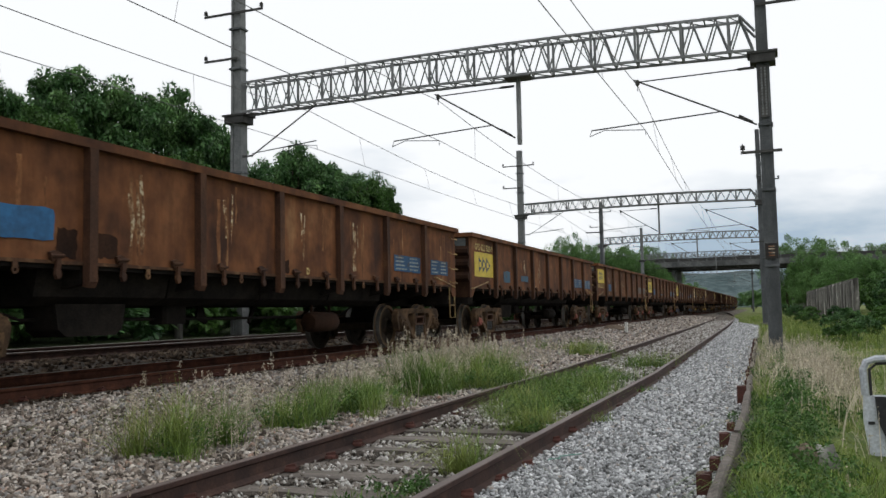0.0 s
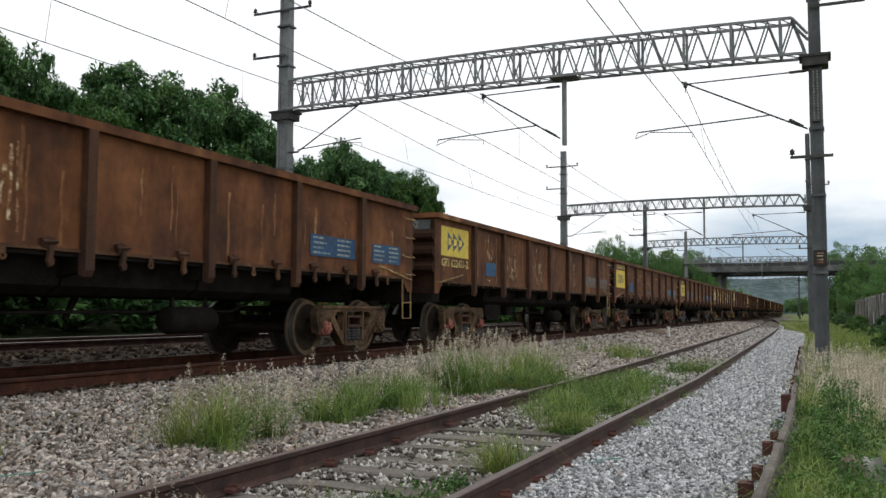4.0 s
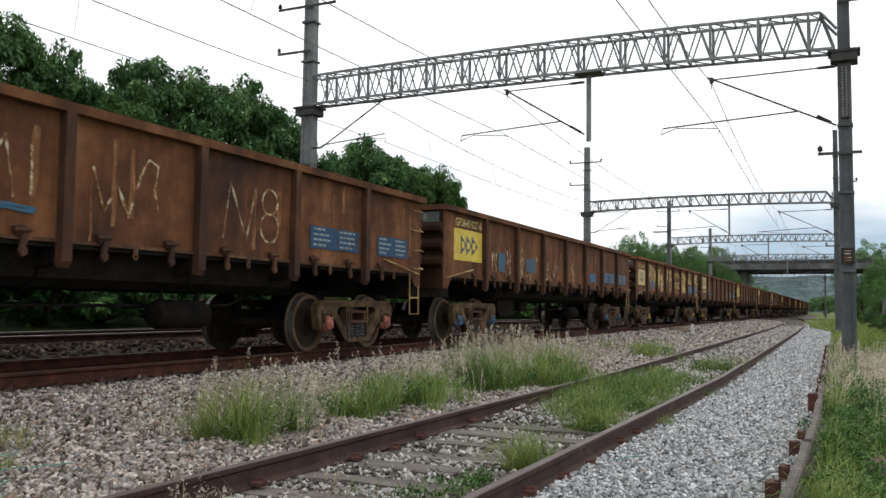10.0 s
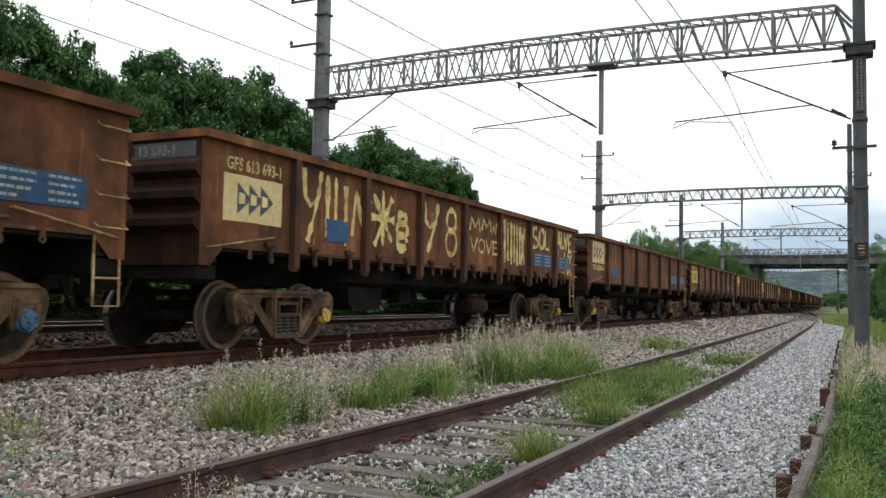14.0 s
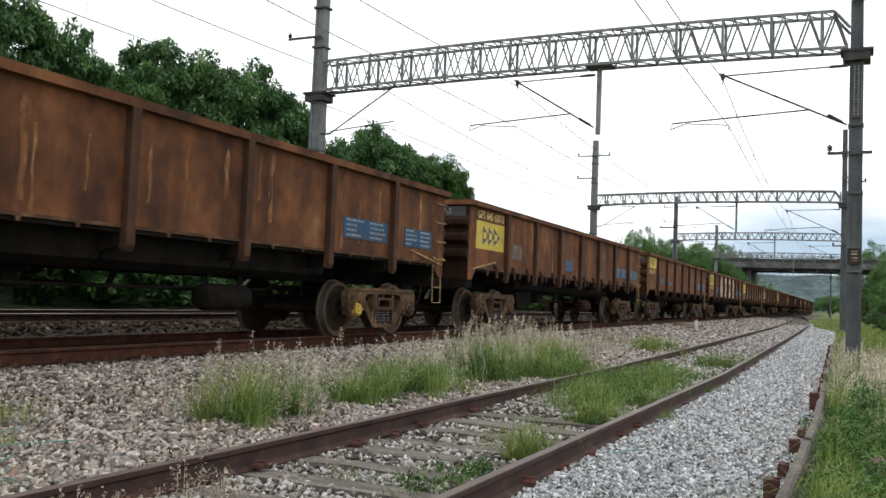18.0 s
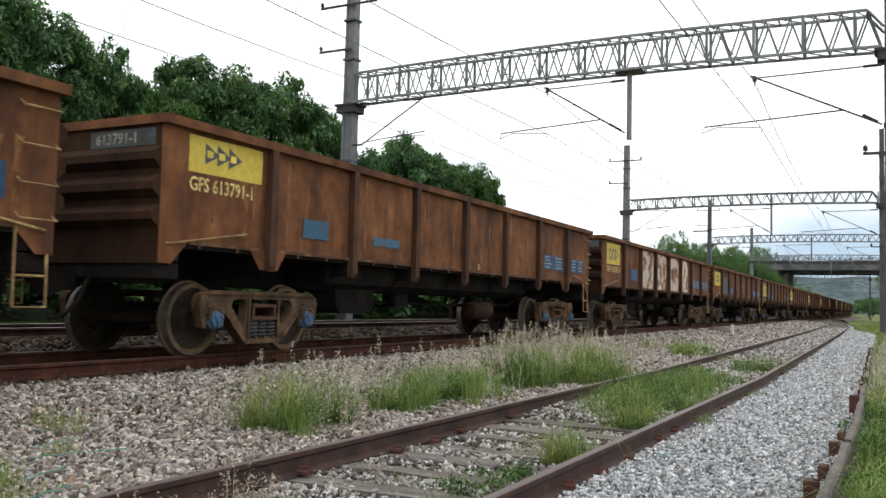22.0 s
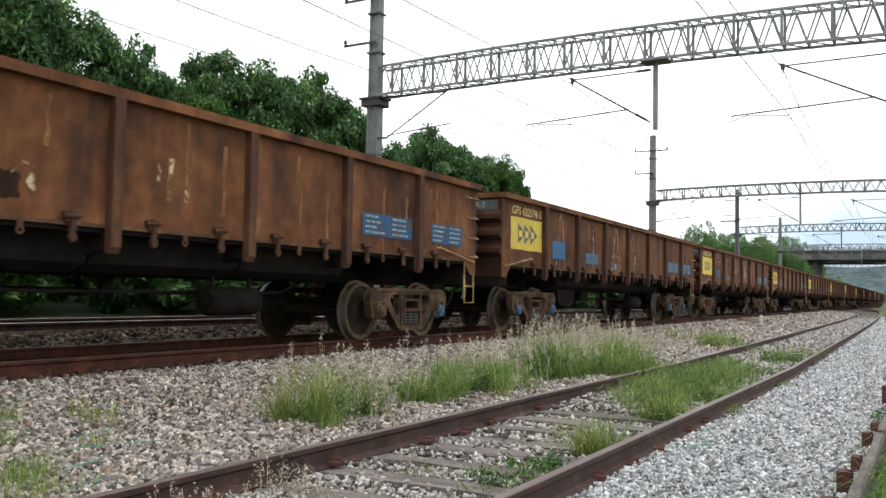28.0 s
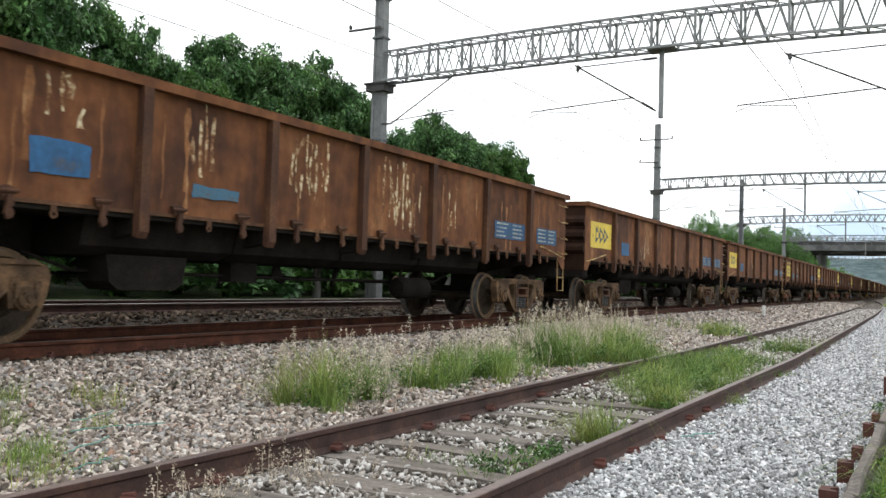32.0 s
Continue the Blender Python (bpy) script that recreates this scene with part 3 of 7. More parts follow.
def gantry(y, xl, xr, panels, high=8.08):
    """A portal of two masts and a four-chord lattice beam with a slight camber."""
    g = thing("overhead_line_gantry", "grey lattice steel gantry spanning the railway tracks", "gantry", "overhead line gantries")
    mast(g, xl, y, 0.44, 11.75, ground_z(xl, y), [(10.70, xl - 1.15, xl + 1.05), (9.22, xl - 1.15, xl + 0.1)], GALV)
    mast(g, xr, y, 0.33, 11.75, ground_z(xr, y), [(8.62, xr - 0.1, xr + 1.15), (4.86, xr - 0.62, xr + 0.36)])
    x0, x1 = xl + 0.25, xr - 0.2
    n = panels
    def camber(x):
        t = (x - x0) / (x1 - x0)
        return 0.11 * 4 * t * (1 - t)
    xs = [x0 + (x1 - x0) * i / n for i in range(n + 1)]
    for dy in (-0.28, 0.28):
        for z, nm in ((7.44, "bottom_chord"), (high, "top_chord")):
            sh = Shape()
            hi = xs if nm == "bottom_chord" else xs[:-1] + [xs[-1] - 0.30]
            sh.add([(xx, y + dy + u, z + camber(xx) + w) for xx in hi for u, w in ((-0.032, -0.032), (0.032, -0.032), (0.032, 0.032), (-0.032, 0.032))],
                   [(3, 2, 1, 0), tuple(4 * n + i for i in range(4))] + [(4 * k + i, 4 * k + (i + 1) % 4, 4 * k + 4 + (i + 1) % 4, 4 * k + 4 + i) for k in range(n) for i in range(4)])
            part(nm, sh, GALV, g)
        part("end_strut", Shape().tube((xs[-1] - 0.30, y + dy, high), (xs[-1] + 0.05, y + dy, high - 0.44), 0.035, n=4), GALV, g)
        for i in range(n):
            a, b = xs[i], xs[i + 1]
            m = 0.5 * (a + b)
            ca, cb, cm = camber(a), camber(b), camber(m)
            part("brace", Shape().tube((a, y + dy, 7.46 + ca), (m, y + dy, high - 0.02 + cm), 0.022, n=4), GALV, g)
            part("brace", Shape().tube((m, y + dy, high - 0.02 + cm), (b, y + dy, 7.46 + cb), 0.022, n=4), GALV, g)
            if i % 2 == 0:
                part("upright", Shape().box(b - 0.032, b + 0.032, y + dy - 0.03, y + dy + 0.03, 7.46 + cb, high - 0.02 + cb), GALV, g)
    for i in range(n + 1):
        c = camber(xs[i])
        for z in (7.44, high):
            xa = xs[i] - (0.30 if i == n and z > 7.9 else 0)
            part("cross_tie", Shape().tube((xa, y - 0.28, z + c), (xa, y + 0.28, z + c), 0.022, n=4), GALV, g)
        if i < n:
            cn = camber(xs[i + 1])
            for z in (7.44, high):
                part("cross_tie", Shape().tube((xs[i], y - 0.28, z + c), (xs[i + 1] - (0.3 if i == n - 1 and z > 7.9 else 0), y + 0.28, z + cn), 0.018, n=4), GALV, g)
    # hangers and arms
    mid = main_x(y) + 2.37
    part("drop_post", Shape().box(mid - 0.055, mid + 0.055, y - 0.06, y + 0.06, 5.64, 7.42 + camber(mid)).box(mid - 0.35, mid + 0.35, y - 0.3, y + 0.3, 7.50, 7.58), GALV, g)
    spots = [cantilever(g, y, mid - 0.07, mid - 2.35, 5.80, False), cantilever(g, y, xr - 0.2, xr - 3.12, 5.55, False, 1.43)]
    s = part("cantilever_arm", Shape().tube((xl + 0.3, y - 0.2, 7.36), (xl + 2.75, y - 0.2, 7.31), 0.020, n=6).tube((xl + 2.95, y - 0.2, 7.42), (xl + 0.62, y - 0.2, 6.03), 0.023, n=6), DARKSTEEL, g, "dark tubular bracket arm")
    part("registration_arm", Shape().tube((xl + 0.62, y - 0.2, 6.10), (xl + 2.92, y - 0.2, 6.30), 0.020, n=6), DARKSTEEL, s)
    part("steady_arm", Shape().path([(xl + 1.72, y - 0.2, 6.10), (xl + 1.78, y - 0.2, 6.19), (xl + 2.3, y - 0.2, 6.22), (xl + 2.95, y - 0.2, 6.15), (xl + 2.95, y - 0.2, 6.02)], 0.012, 6), GALV, s)
    part("rod_insulator", Shape().tube((xl + 0.3, y - 0.2, 7.36), (xl + 0.7, y - 0.2, 7.352), 0.036, n=8), DARKSTEEL, s)
    part("hinge_clamp", Shape().box(xl + 0.26, xl + 0.66, y - 0.22, y - 0.18, 6.0, 6.06), DARKSTEEL, s)
    return spots + [(xl + 2.75, xl + 2.95)]


GANTRIES = [(23.25, -15.92, -0.20, 26), (56.0, -16.10, -1.02, 25), (87.0, -16.68, -1.30, 25), (118.0, -17.3, -1.90, 25), (180.0, -18.6, -5.4, 22)]
SPOTS = [gantry(*g, high=8.36 if g[0] < 30 else 8.08) for g in GANTRIES]


def wire_run(name, label, pts, r, sag):
    line = []
    for (a, b) in zip(pts[:-1], pts[1:]):
        a, b = Vector(a), Vector(b)
        k = 10
        line += [a.lerp(b, i / k) - Vector((0, 0, sag * 4 * (i / k) * (1 - i / k))) for i in range(k + (b == Vector(pts[-1])))]
    return Shape().path(line, r, 5)


def wires():
    ys = [-9.0] + [g[0] for g in GANTRIES] + [240.0]
    for k, (zc, zm, near_m, near_c) in enumerate(((5.93, 7.10, -8.65, -9.15), (5.66, 6.88, -3.15, -3.15), (6.03, 7.20, -12.75, -13.45))):
        w = thing("overhead_wires", "thin dark overhead contact and messenger wires", "wire", "overhead wires")
        def col(i, j):
            if i == 0:
                return (near_m, near_c)[j]
            if i > len(SPOTS):
                return SPOTS[-1][k][j] - (1.1 if k == 1 else 0.45)
            return SPOTS[i - 1][k][j]
        mess = [(col(i, 0), y - 0.2, zm) for i, y in enumerate(ys)]
        cont = [(col(i, 1), y - 0.2, zc) for i, y in enumerate(ys)]
        part("messenger_wire", wire_run("m", "", mess, 0.010, 0.50), WIRE, w)
        part("contact_wire", wire_run("c", "", cont, 0.009, 0.10), WIRE, w)
        for a in range(len(ys) - 2):
            for t in (0.10, 0.28, 0.46, 0.64, 0.82):
                pm = Vector(mess[a]).lerp(Vector(mess[a + 1]), t)
                pc = Vector(cont[a]).lerp(Vector(cont[a + 1]), t)
                part("dropper", Shape().tube(pm - Vector((0, 0, 0.50 * 4 * t * (1 - t))), pc - Vector((0, 0, 0.10 * 4 * t * (1 - t))), 0.005, n=4), WIRE, w)


wires()


def mast_details():
    """Perforated bracing, a number plate of bars and a bare middle mast."""
    x, y = GANTRIES[0][2], GANTRIES[0][0]
    p = thing("mast_plates", "dark perforated plate and number plate fixed on a grey mast", "plate")
    f = y - 0.185
    part("plate", Shape().box(x - 0.10, x + 0.10, f - 0.022, f - 0.002, 5.72, 7.05), DARKSTEEL, p)
    for i in range(17):
        for dx in (-0.045, 0.045):
            part("hole", shared_hole(), GALV, p).location = (x + dx, f - 0.0245, 5.80 + i * 0.073)
    q = part("number_plate", Shape().box(x - 0.15, x + 0.15, f - 0.022, f - 0.002, 2.17, 2.55), BLACKLINE, p, "black plate with white bars")
    for z in (2.28, 2.44):
        part("writing_bar", Shape().box(x - 0.07, x + 0.07, f - 0.026, f - 0.021, z - 0.045, z - 0.02).box(x - 0.07, x + 0.07, f - 0.026, f - 0.021, z + 0.02, z + 0.045), WHITEPAINT, q)
    m = solid("middle_mast", Shape().box(-10.83, -10.65, 55.80, 56.0, 0.2, 7.45, 0.03), MAST, "grey steel mast standing under a gantry between tracks", "mast")
    part("cross_arm", Shape().box(-11.7, -10.55, 55.68, 55.74, 5.9, 5.98), DARKSTEEL, m)


HOLES = []


def shared_hole():
    if not HOLES:
        HOLES.append(Shape().box(-0.019, 0.019, -0.003, 0.003, -0.024, 0.024).mesh("hole", GALV))
    return HOLES[0]


mast_details()


# ---- the train ----
PITCH = 17.70                     # from wagon to wagon
LONG, SHORT = 16.70, 15.76        # the two lengths of body in the train
NPOST = 7
SHEET_X, Z0, Z1 = 1.40, 1.37, 2.70
LOW = 1.11                        # foot of the side posts and of the corner plates
AXLE = 0.955                      # half the wheelbase of a bogie
MESHES = {}


def posts_of(L):
    """Where the seven posts stand along a body of that length."""
    end = 2.15 if L == LONG else 1.93
    return [end + (L - 2 * end - 0.02) * i / (NPOST - 1) for i in range(NPOST)]


def shared(key, make):
    if key not in MESHES:
        MESHES[key] = make()
    return MESHES[key]


def side_sheet(s, L):
    """A side wall whose lower corners drop to the buffer beam."""
    out = [(0.0, LOW), (0.20, LOW), (0.46, Z0), (L - 0.46, Z0), (L - 0.20, LOW), (L, LOW), (L, Z1), (0.0, Z1)]
    return Shape().prism(out, s * (SHEET_X - 0.012), s * SHEET_X, "x")


def top_rim(L):
    sh = Shape()
    w = SHEET_X
    for s in (-1, 1):
        sh.box(*sorted((s * (w - 0.05), s * (w + 0.10))), -0.05, L + 0.05, Z1, Z1 + 0.105)
    for a, b in ((-0.05, 0.10), (L - 0.10, L + 0.05)):
        sh.box(-w + 0.05, w - 0.05, a, b, Z1, Z1 + 0.105)
    return sh


def side_post(s):
    """A channel post with a chamfered foot."""
    return Shape().prism([(0, LOW), (s * 0.06, LOW - 0.02), (s * 0.10, LOW + 0.05), (s * 0.10, Z1), (0, Z1)], -0.066, 0.066, "y")


def gusset(s):
    """A sloping plate that widens the foot of a post over a bogie."""
    return Shape().prism([(-0.40, Z0 + 0.02), (-0.16, LOW), (0.20, LOW), (0.40, Z0 + 0.02)], *sorted((s * (SHEET_X + 0.002), s * (SHEET_X + 0.016))), "x")


def end_wall(far, L):
    """A sheet with three pressed horizontal ribs."""
    prof = [(0.0, LOW)]
    for zc in (1.66, 2.00, 2.34):
        prof += [(0.0, zc - 0.15), (-0.11, zc - 0.06), (-0.11, zc + 0.03), (0.0, zc + 0.12)]
    prof += [(0.0, Z1), (0.012, Z1), (0.012, LOW)]
    if far:
        prof = [(L - p, q) for p, q in prof]
    return Shape().prism(prof, -SHEET_X + 0.012, SHEET_X - 0.012, "x")


def latch():
    """A hinge block on the sheet with a bent cast hook hanging from it."""
    sh = Shape().prism([(-0.075, 0.10), (0.0, 0.125), (0.085, 0.10), (0.10, 0.045), (0.045, 0.0), (-0.05, 0.005)], 0.0, 0.045, "x")
    sh.prism([(-0.005, 0.03), (0.05, 0.02), (0.03, -0.07), (0.062, -0.13), (0.055, -0.17), (0.0, -0.195), (-0.028, -0.14), (-0.012, -0.07)], 0.035, 0.075, "x")
    sh.prism([(0.05, 0.0), (0.085, -0.01), (0.07, -0.075), (0.045, -0.07)], 0.02, 0.05, "x")
    return sh.tube((0.055, -0.085, 0.06), (0.055, 0.11, 0.07), 0.020, n=6)


def tongue():
    """A small eye of flat bar hanging from the bottom edge."""
    sh = Shape().box(0.0, 0.014, -0.032, 0.032, -0.055, 0.0)
    n = 10
    vs = []
    for x in (0.0, 0.014):
        for r in (0.045, 0.020):
            vs += [(x, r * math.cos(2 * math.pi * i / n), -0.085 + r * math.sin(2 * math.pi * i / n)) for i in range(n)]
    fs = []
    for i in range(n):
        j = (i + 1) % n
        fs += [(i, j, n + j, n + i), (2 * n + i, 3 * n + i, 3 * n + j, 2 * n + j), (i, 2 * n + i, 2 * n + j, j), (n + i, n + j, 3 * n + j, 3 * n + i)]
    return sh.add(vs, fs)


def side_frame():
    """A cast bogie side frame: a thick plate with two lightening holes, a spring opening and axle jaws."""
    half = [(0.0, 0.155), (0.36, 0.155), (0.42, 0.19), (0.77, 0.53), (0.79, 0.36), (0.84, 0.36), (0.85, 0.62), (1.07, 0.62), (1.09, 0.36), (1.15, 0.36), (1.21, 0.56), (1.225, 0.68), (1.18, 0.77), (1.07, 0.805), (0.60, 0.83), (0.0, 0.82)]
    outer = half + [(-y, z) for y, z in half[-2:0:-1]]
    hole = [(0.345, 0.69), (0.38, 0.725), (0.56, 0.72), (0.625, 0.69), (0.64, 0.63), (0.45, 0.40), (0.40, 0.385), (0.36, 0.43)]
    loops = [outer, hole, [(-y, z) for y, z in hole], [(-0.285, 0.225), (0.285, 0.225), (0.285, 0.725), (-0.285, 0.725)]]
    bm = bmesh.new()
    edges = []
    for lp in loops:
        vs = [bm.verts.new((1.11, y, z)) for y, z in lp]
        edges += [bm.edges.new((vs[k], vs[(k + 1) % len(vs)])) for k in range(len(vs))]
    fs = [g for g in bmesh.ops.triangle_fill(bm, use_beauty=True, edges=edges)["geom"] if isinstance(g, bmesh.types.BMFace)]
    ex = bmesh.ops.extrude_face_region(bm, geom=fs)["geom"]
    bmesh.ops.translate(bm, vec=(0.13, 0, 0), verts=[g for g in ex if isinstance(g, bmesh.types.BMVert)])
    me = bpy.data.meshes.new("tmp")
    bm.to_mesh(me)
    bm.free()
    sh = Shape()
    sh.add([tuple(v.co) for v in me.vertices], [tuple(p.vertices) for p in me.polygons])
    bpy.data.meshes.remove(me)
    # raised rims and ledges of the casting
    sh.box(1.08, 1.275, -0.35, 0.35, 0.145, 0.195)
    sh.prism([(-1.12, 0.775), (1.12, 0.775), (1.04, 0.825), (-1.04, 0.825)], 1.10, 1.265, "x")
    for s in (-1, 1):
        sh.prism([(s * 0.285, 0.21), (s * 0.325, 0.21), (s * 0.325, 0.74), (s * 0.285, 0.74)], 1.10, 1.265, "x")
        sh.prism([(s * 0.36, 0.155), (s * 0.42, 0.19), (s * 0.77, 0.53), (s * 0.735, 0.55), (s * 0.40, 0.235), (s * 0.35, 0.2)], 1.10, 1.262, "x")
        sh.prism([(s * 0.84, 0.62), (s * 0.86, 0.67), (s * 0.97, 0.69), (s * 1.09, 0.67), (s * 1.11, 0.62)], 1.10, 1.262, "x")
    return sh


def bolster_end():
    """The end of the bolster in the spring opening: a shelf with a cast window above it."""
    sh = Shape().box(1.02, 1.275, -0.27, 0.27, 0.455, 0.50)
    for y in (-0.24, 0.20):
        sh.box(1.06, 1.262, y, y + 0.04, 0.50, 0.64)
    return sh.box(1.06, 1.268, -0.25, 0.25, 0.62, 0.66)


def spring():
    pts = []
    for i in range(41):
        a = i / 8 * 2 * math.pi
        pts.append((1.18 + 0.076 * math.cos(a), 0.076 * math.sin(a), 0.215 + 0.235 * i / 40))
    return Shape().path(pts, 0.019, 5)


def wheelset():
    sh = Shape()
    for s in (-1, 1):
        c = s * GAUGE
        prof = [(-0.09, 0.10), (-0.085, 0.16), (-0.02, 0.20), (0.00, 0.36), (-0.075, 0.38), (-0.075, 0.485), (-0.045, 0.49), (-0.03, 0.462), (0.065, 0.452), (0.065, 0.395), (0.025, 0.38), (0.015, 0.20), (0.08, 0.15), (0.09, 0.10)]
        sh.lathe([(c + s * a, r) for a, r in prof], 40, "x")
    sh.tube((-1.16, 0, 0), (1.16, 0, 0), 0.085, n=12)
    return sh


def turned_wheels():
    """The wheelset with a dusty rim and its running surface worn bright."""
    me = wheelset().mesh("wheelset", WHEEL, True)
    me.materials.append(TREAD)
    me.materials.append(RIM)
    for p in me.polygons:
        r = math.hypot(p.center.y, p.center.z)
        if r > 0.448 and abs(p.normal.x) < 0.6:
            p.material_index = 1
        elif r > 0.386 and p.normal.x * p.center.x > 0.3:
            p.material_index = 2
    return me


def axle_cap(s):
    sh = Shape().lathe([(s * 1.10, 0.125), (s * 1.25, 0.125), (s * 1.26, 0.105), (s * 1.31, 0.10), (s * 1.315, 0.04), (s * 1.335, 0.035)], 18, "x")
    for i in range(3):
        a = 2 * math.pi * i / 3
        sh.tube((s * 1.305, 0.07 * math.cos(a), 0.07 * math.sin(a)), (s * 1.335, 0.07 * math.cos(a), 0.07 * math.sin(a)), 0.020, n=6)
    return sh


def axle_box(s):
    """An adapter with two lugs over the bearing."""
    sh = Shape().prism([(-0.15, 0.655), (0.15, 0.655), (0.17, 0.56), (0.12, 0.50), (-0.12, 0.50), (-0.17, 0.56)], *sorted((s * 1.06, s * 1.255)), "x")
    for y in (-0.13, 0.08):
        sh.prism([(y, 0.60), (y + 0.05, 0.60), (y + 0.05, 0.47), (y, 0.45)], *sorted((s * 1.20, s * 1.285)), "x")
    return sh


def bogie(w, y):
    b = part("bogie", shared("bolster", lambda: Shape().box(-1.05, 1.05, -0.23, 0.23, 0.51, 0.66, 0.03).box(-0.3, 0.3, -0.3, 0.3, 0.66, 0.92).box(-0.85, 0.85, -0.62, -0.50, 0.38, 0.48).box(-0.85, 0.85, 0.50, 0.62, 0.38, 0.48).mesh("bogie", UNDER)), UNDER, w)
    b.location = (0, y, 0)
    for s in (-1, 1):
        f = part("side_frame", shared("frame", lambda: side_frame().mesh("side_frame", CAST)), CAST, b)
        e = part("bolster_end", shared("bolster_end", lambda: bolster_end().mesh("bolster_end", RUST_DARK)), RUST_DARK, b)
        if s < 0:
            f.rotation_euler = e.rotation_euler = (0, 0, math.pi)
        for dy in (-0.18, 0.0, 0.18):
            q = part("coil_spring", shared("spring", lambda: spring().mesh("coil_spring", DARKSTEEL, True)), DARKSTEEL, b, "dark coil spring")
            q.location = (0, s * dy, 0)
            if s < 0:
                q.rotation_euler = (0, 0, math.pi)
        for dy in (-AXLE, AXLE):
            x = part("axle_box", shared(("box", s), lambda: axle_box(s).mesh("axle_box", CAST)), CAST, b)
            x.location = (0, dy, 0)
    sets = []
    for dy in (-AXLE, AXLE):
        a = part("wheelset", shared("wheelset", turned_wheels), WHEEL, b, "dusty solid steel wheels on an axle")
        a.location = (0, dy, 0.456)
        sets.append((a, dy))
    return b, sets


TEXTS = {}


def letters(text, size, mat):
    """Lettering as a thin mesh in the y-z plane, read along +y."""
    key = (text, size, mat.name)
    if key not in TEXTS:
        cu = bpy.data.curves.new("lettering", "FONT")
        cu.body, cu.size, cu.extrude, cu.resolution_u, cu.offset = text, size, 0.0, 2, 0.02 * size
        ob = new("lettering", cu)
        me = bpy.data.meshes.new_from_object(ob.evaluated_get(bpy.context.evaluated_depsgraph_get()))
        bpy.data.objects.remove(ob)
        bpy.data.curves.remove(cu)
        me.transform(Matrix(((0, 0, 1, 0), (1.0, 0, 0, 0), (0, 1.0, 0, 0), (0, 0, 0, 1))))
        me.materials.clear()
        me.materials.append(mat)
        TEXTS[key] = me
    return TEXTS[key]


def fitted(name, text, mat, parent, y0, y1, z, x, size=0.235, label=""):
    """Lettering squeezed or spread to fill a stretch of the wall."""
    t = part(name, letters(text, size, mat), mat, parent, label)
    ys = [v.co.y for v in t.data.vertices]
    k = (y1 - y0) / (max(ys) - min(ys))
    t.location = (SHEET_X + x, y0 - min(ys) * k, z)
    t.scale = (1, k, 1)
    return t


def plate(y0, y1, z0, z1, x=0.004, t=0.003, ragged=0.0, seed=0):
    """A painted patch: a thin sheet with an uneven outline."""
    rnd = random.Random(seed)
    pts = []
    n = 6
    for a, b in (((y0, z0), (y1, z0)), ((y1, z0), (y1, z1)), ((y1, z1), (y0, z1)), ((y0, z1), (y0, z0))):
        for i in range(n):
            k = i / n
            pts.append((a[0] + (b[0] - a[0]) * k + rnd.uniform(-ragged, ragged), a[1] + (b[1] - a[1]) * k + rnd.uniform(-ragged, ragged)))
    return Shape().prism(pts, SHEET_X + x - t, SHEET_X + x, "x")


def arrows(y0, y1, zc, h, x=0.008):
    """Three dark arrowheads in a row, touching tip to tail."""
    sh = Shape()
    step = (y1 - y0) / 3.18
    for i in range(3):
        a = y0 + i * step
        t = a + step * 1.18
        sh.prism([(a, zc - h), (t, zc), (a, zc + h)], SHEET_X + x - 0.003 + 0.0002 * i, SHEET_X + x + 0.0002 * i, "x")
    return sh


def light_marks(y0, y1, zc, h, x=0.0125):
    """A small pale block in each arrowhead."""
    step = (y1 - y0) / 3.18
    out = []
    for i in range(3):
        a = y0 + i * step + step * 0.12
        out.append(Shape().prism([(a, zc - h * 0.36), (a + step * 0.50, zc - h * 0.30), (a + step * 0.50, zc + h * 0.30), (a, zc + h * 0.36)], SHEET_X + x - 0.003, SHEET_X + x, "x"))
    return out


def stroke(pts, r, x=0.006):
    """A sprayed line: one flat ribbon of uneven width."""
    fine = []
    for a, b in zip(pts[:-1], pts[1:]):
        k = max(1, int(math.hypot(b[0] - a[0], b[1] - a[1]) / 0.10))
        fine += [(a[0] + (b[0] - a[0]) * i / k, a[1] + (b[1] - a[1]) * i / k) for i in range(k)]
    pts = fine + [pts[-1]]
    vs, n = [], len(pts)
    for i, p in enumerate(pts):
        a, b = pts[max(0, i - 1)], pts[min(n - 1, i + 1)]
        L = math.hypot(b[0] - a[0], b[1] - a[1]) or 1
        ny, nz = -(b[1] - a[1]) / L, (b[0] - a[0]) / L
        w = r * (0.8 + 0.9 * noise.noise((p[0] * 9, p[1] * 9, 1.5)))
        vs += [(SHEET_X + x, p[0] + ny * w, p[1] + nz * w), (SHEET_X + x, p[0] - ny * w, p[1] - nz * w)]
    return Shape().add(vs, [(2 * i, 2 * i + 1, 2 * i + 3, 2 * i + 2) for i in range(n - 1)])


def ring(a0, a1, cy=0.5, cz=0.5, ry=0.5, rz=0.5, n=12):
    return [(cy + ry * math.cos(radians(a0 + (a1 - a0) * i / n)), cz + rz * math.sin(radians(a0 + (a1 - a0) * i / n))) for i in range(n + 1)]


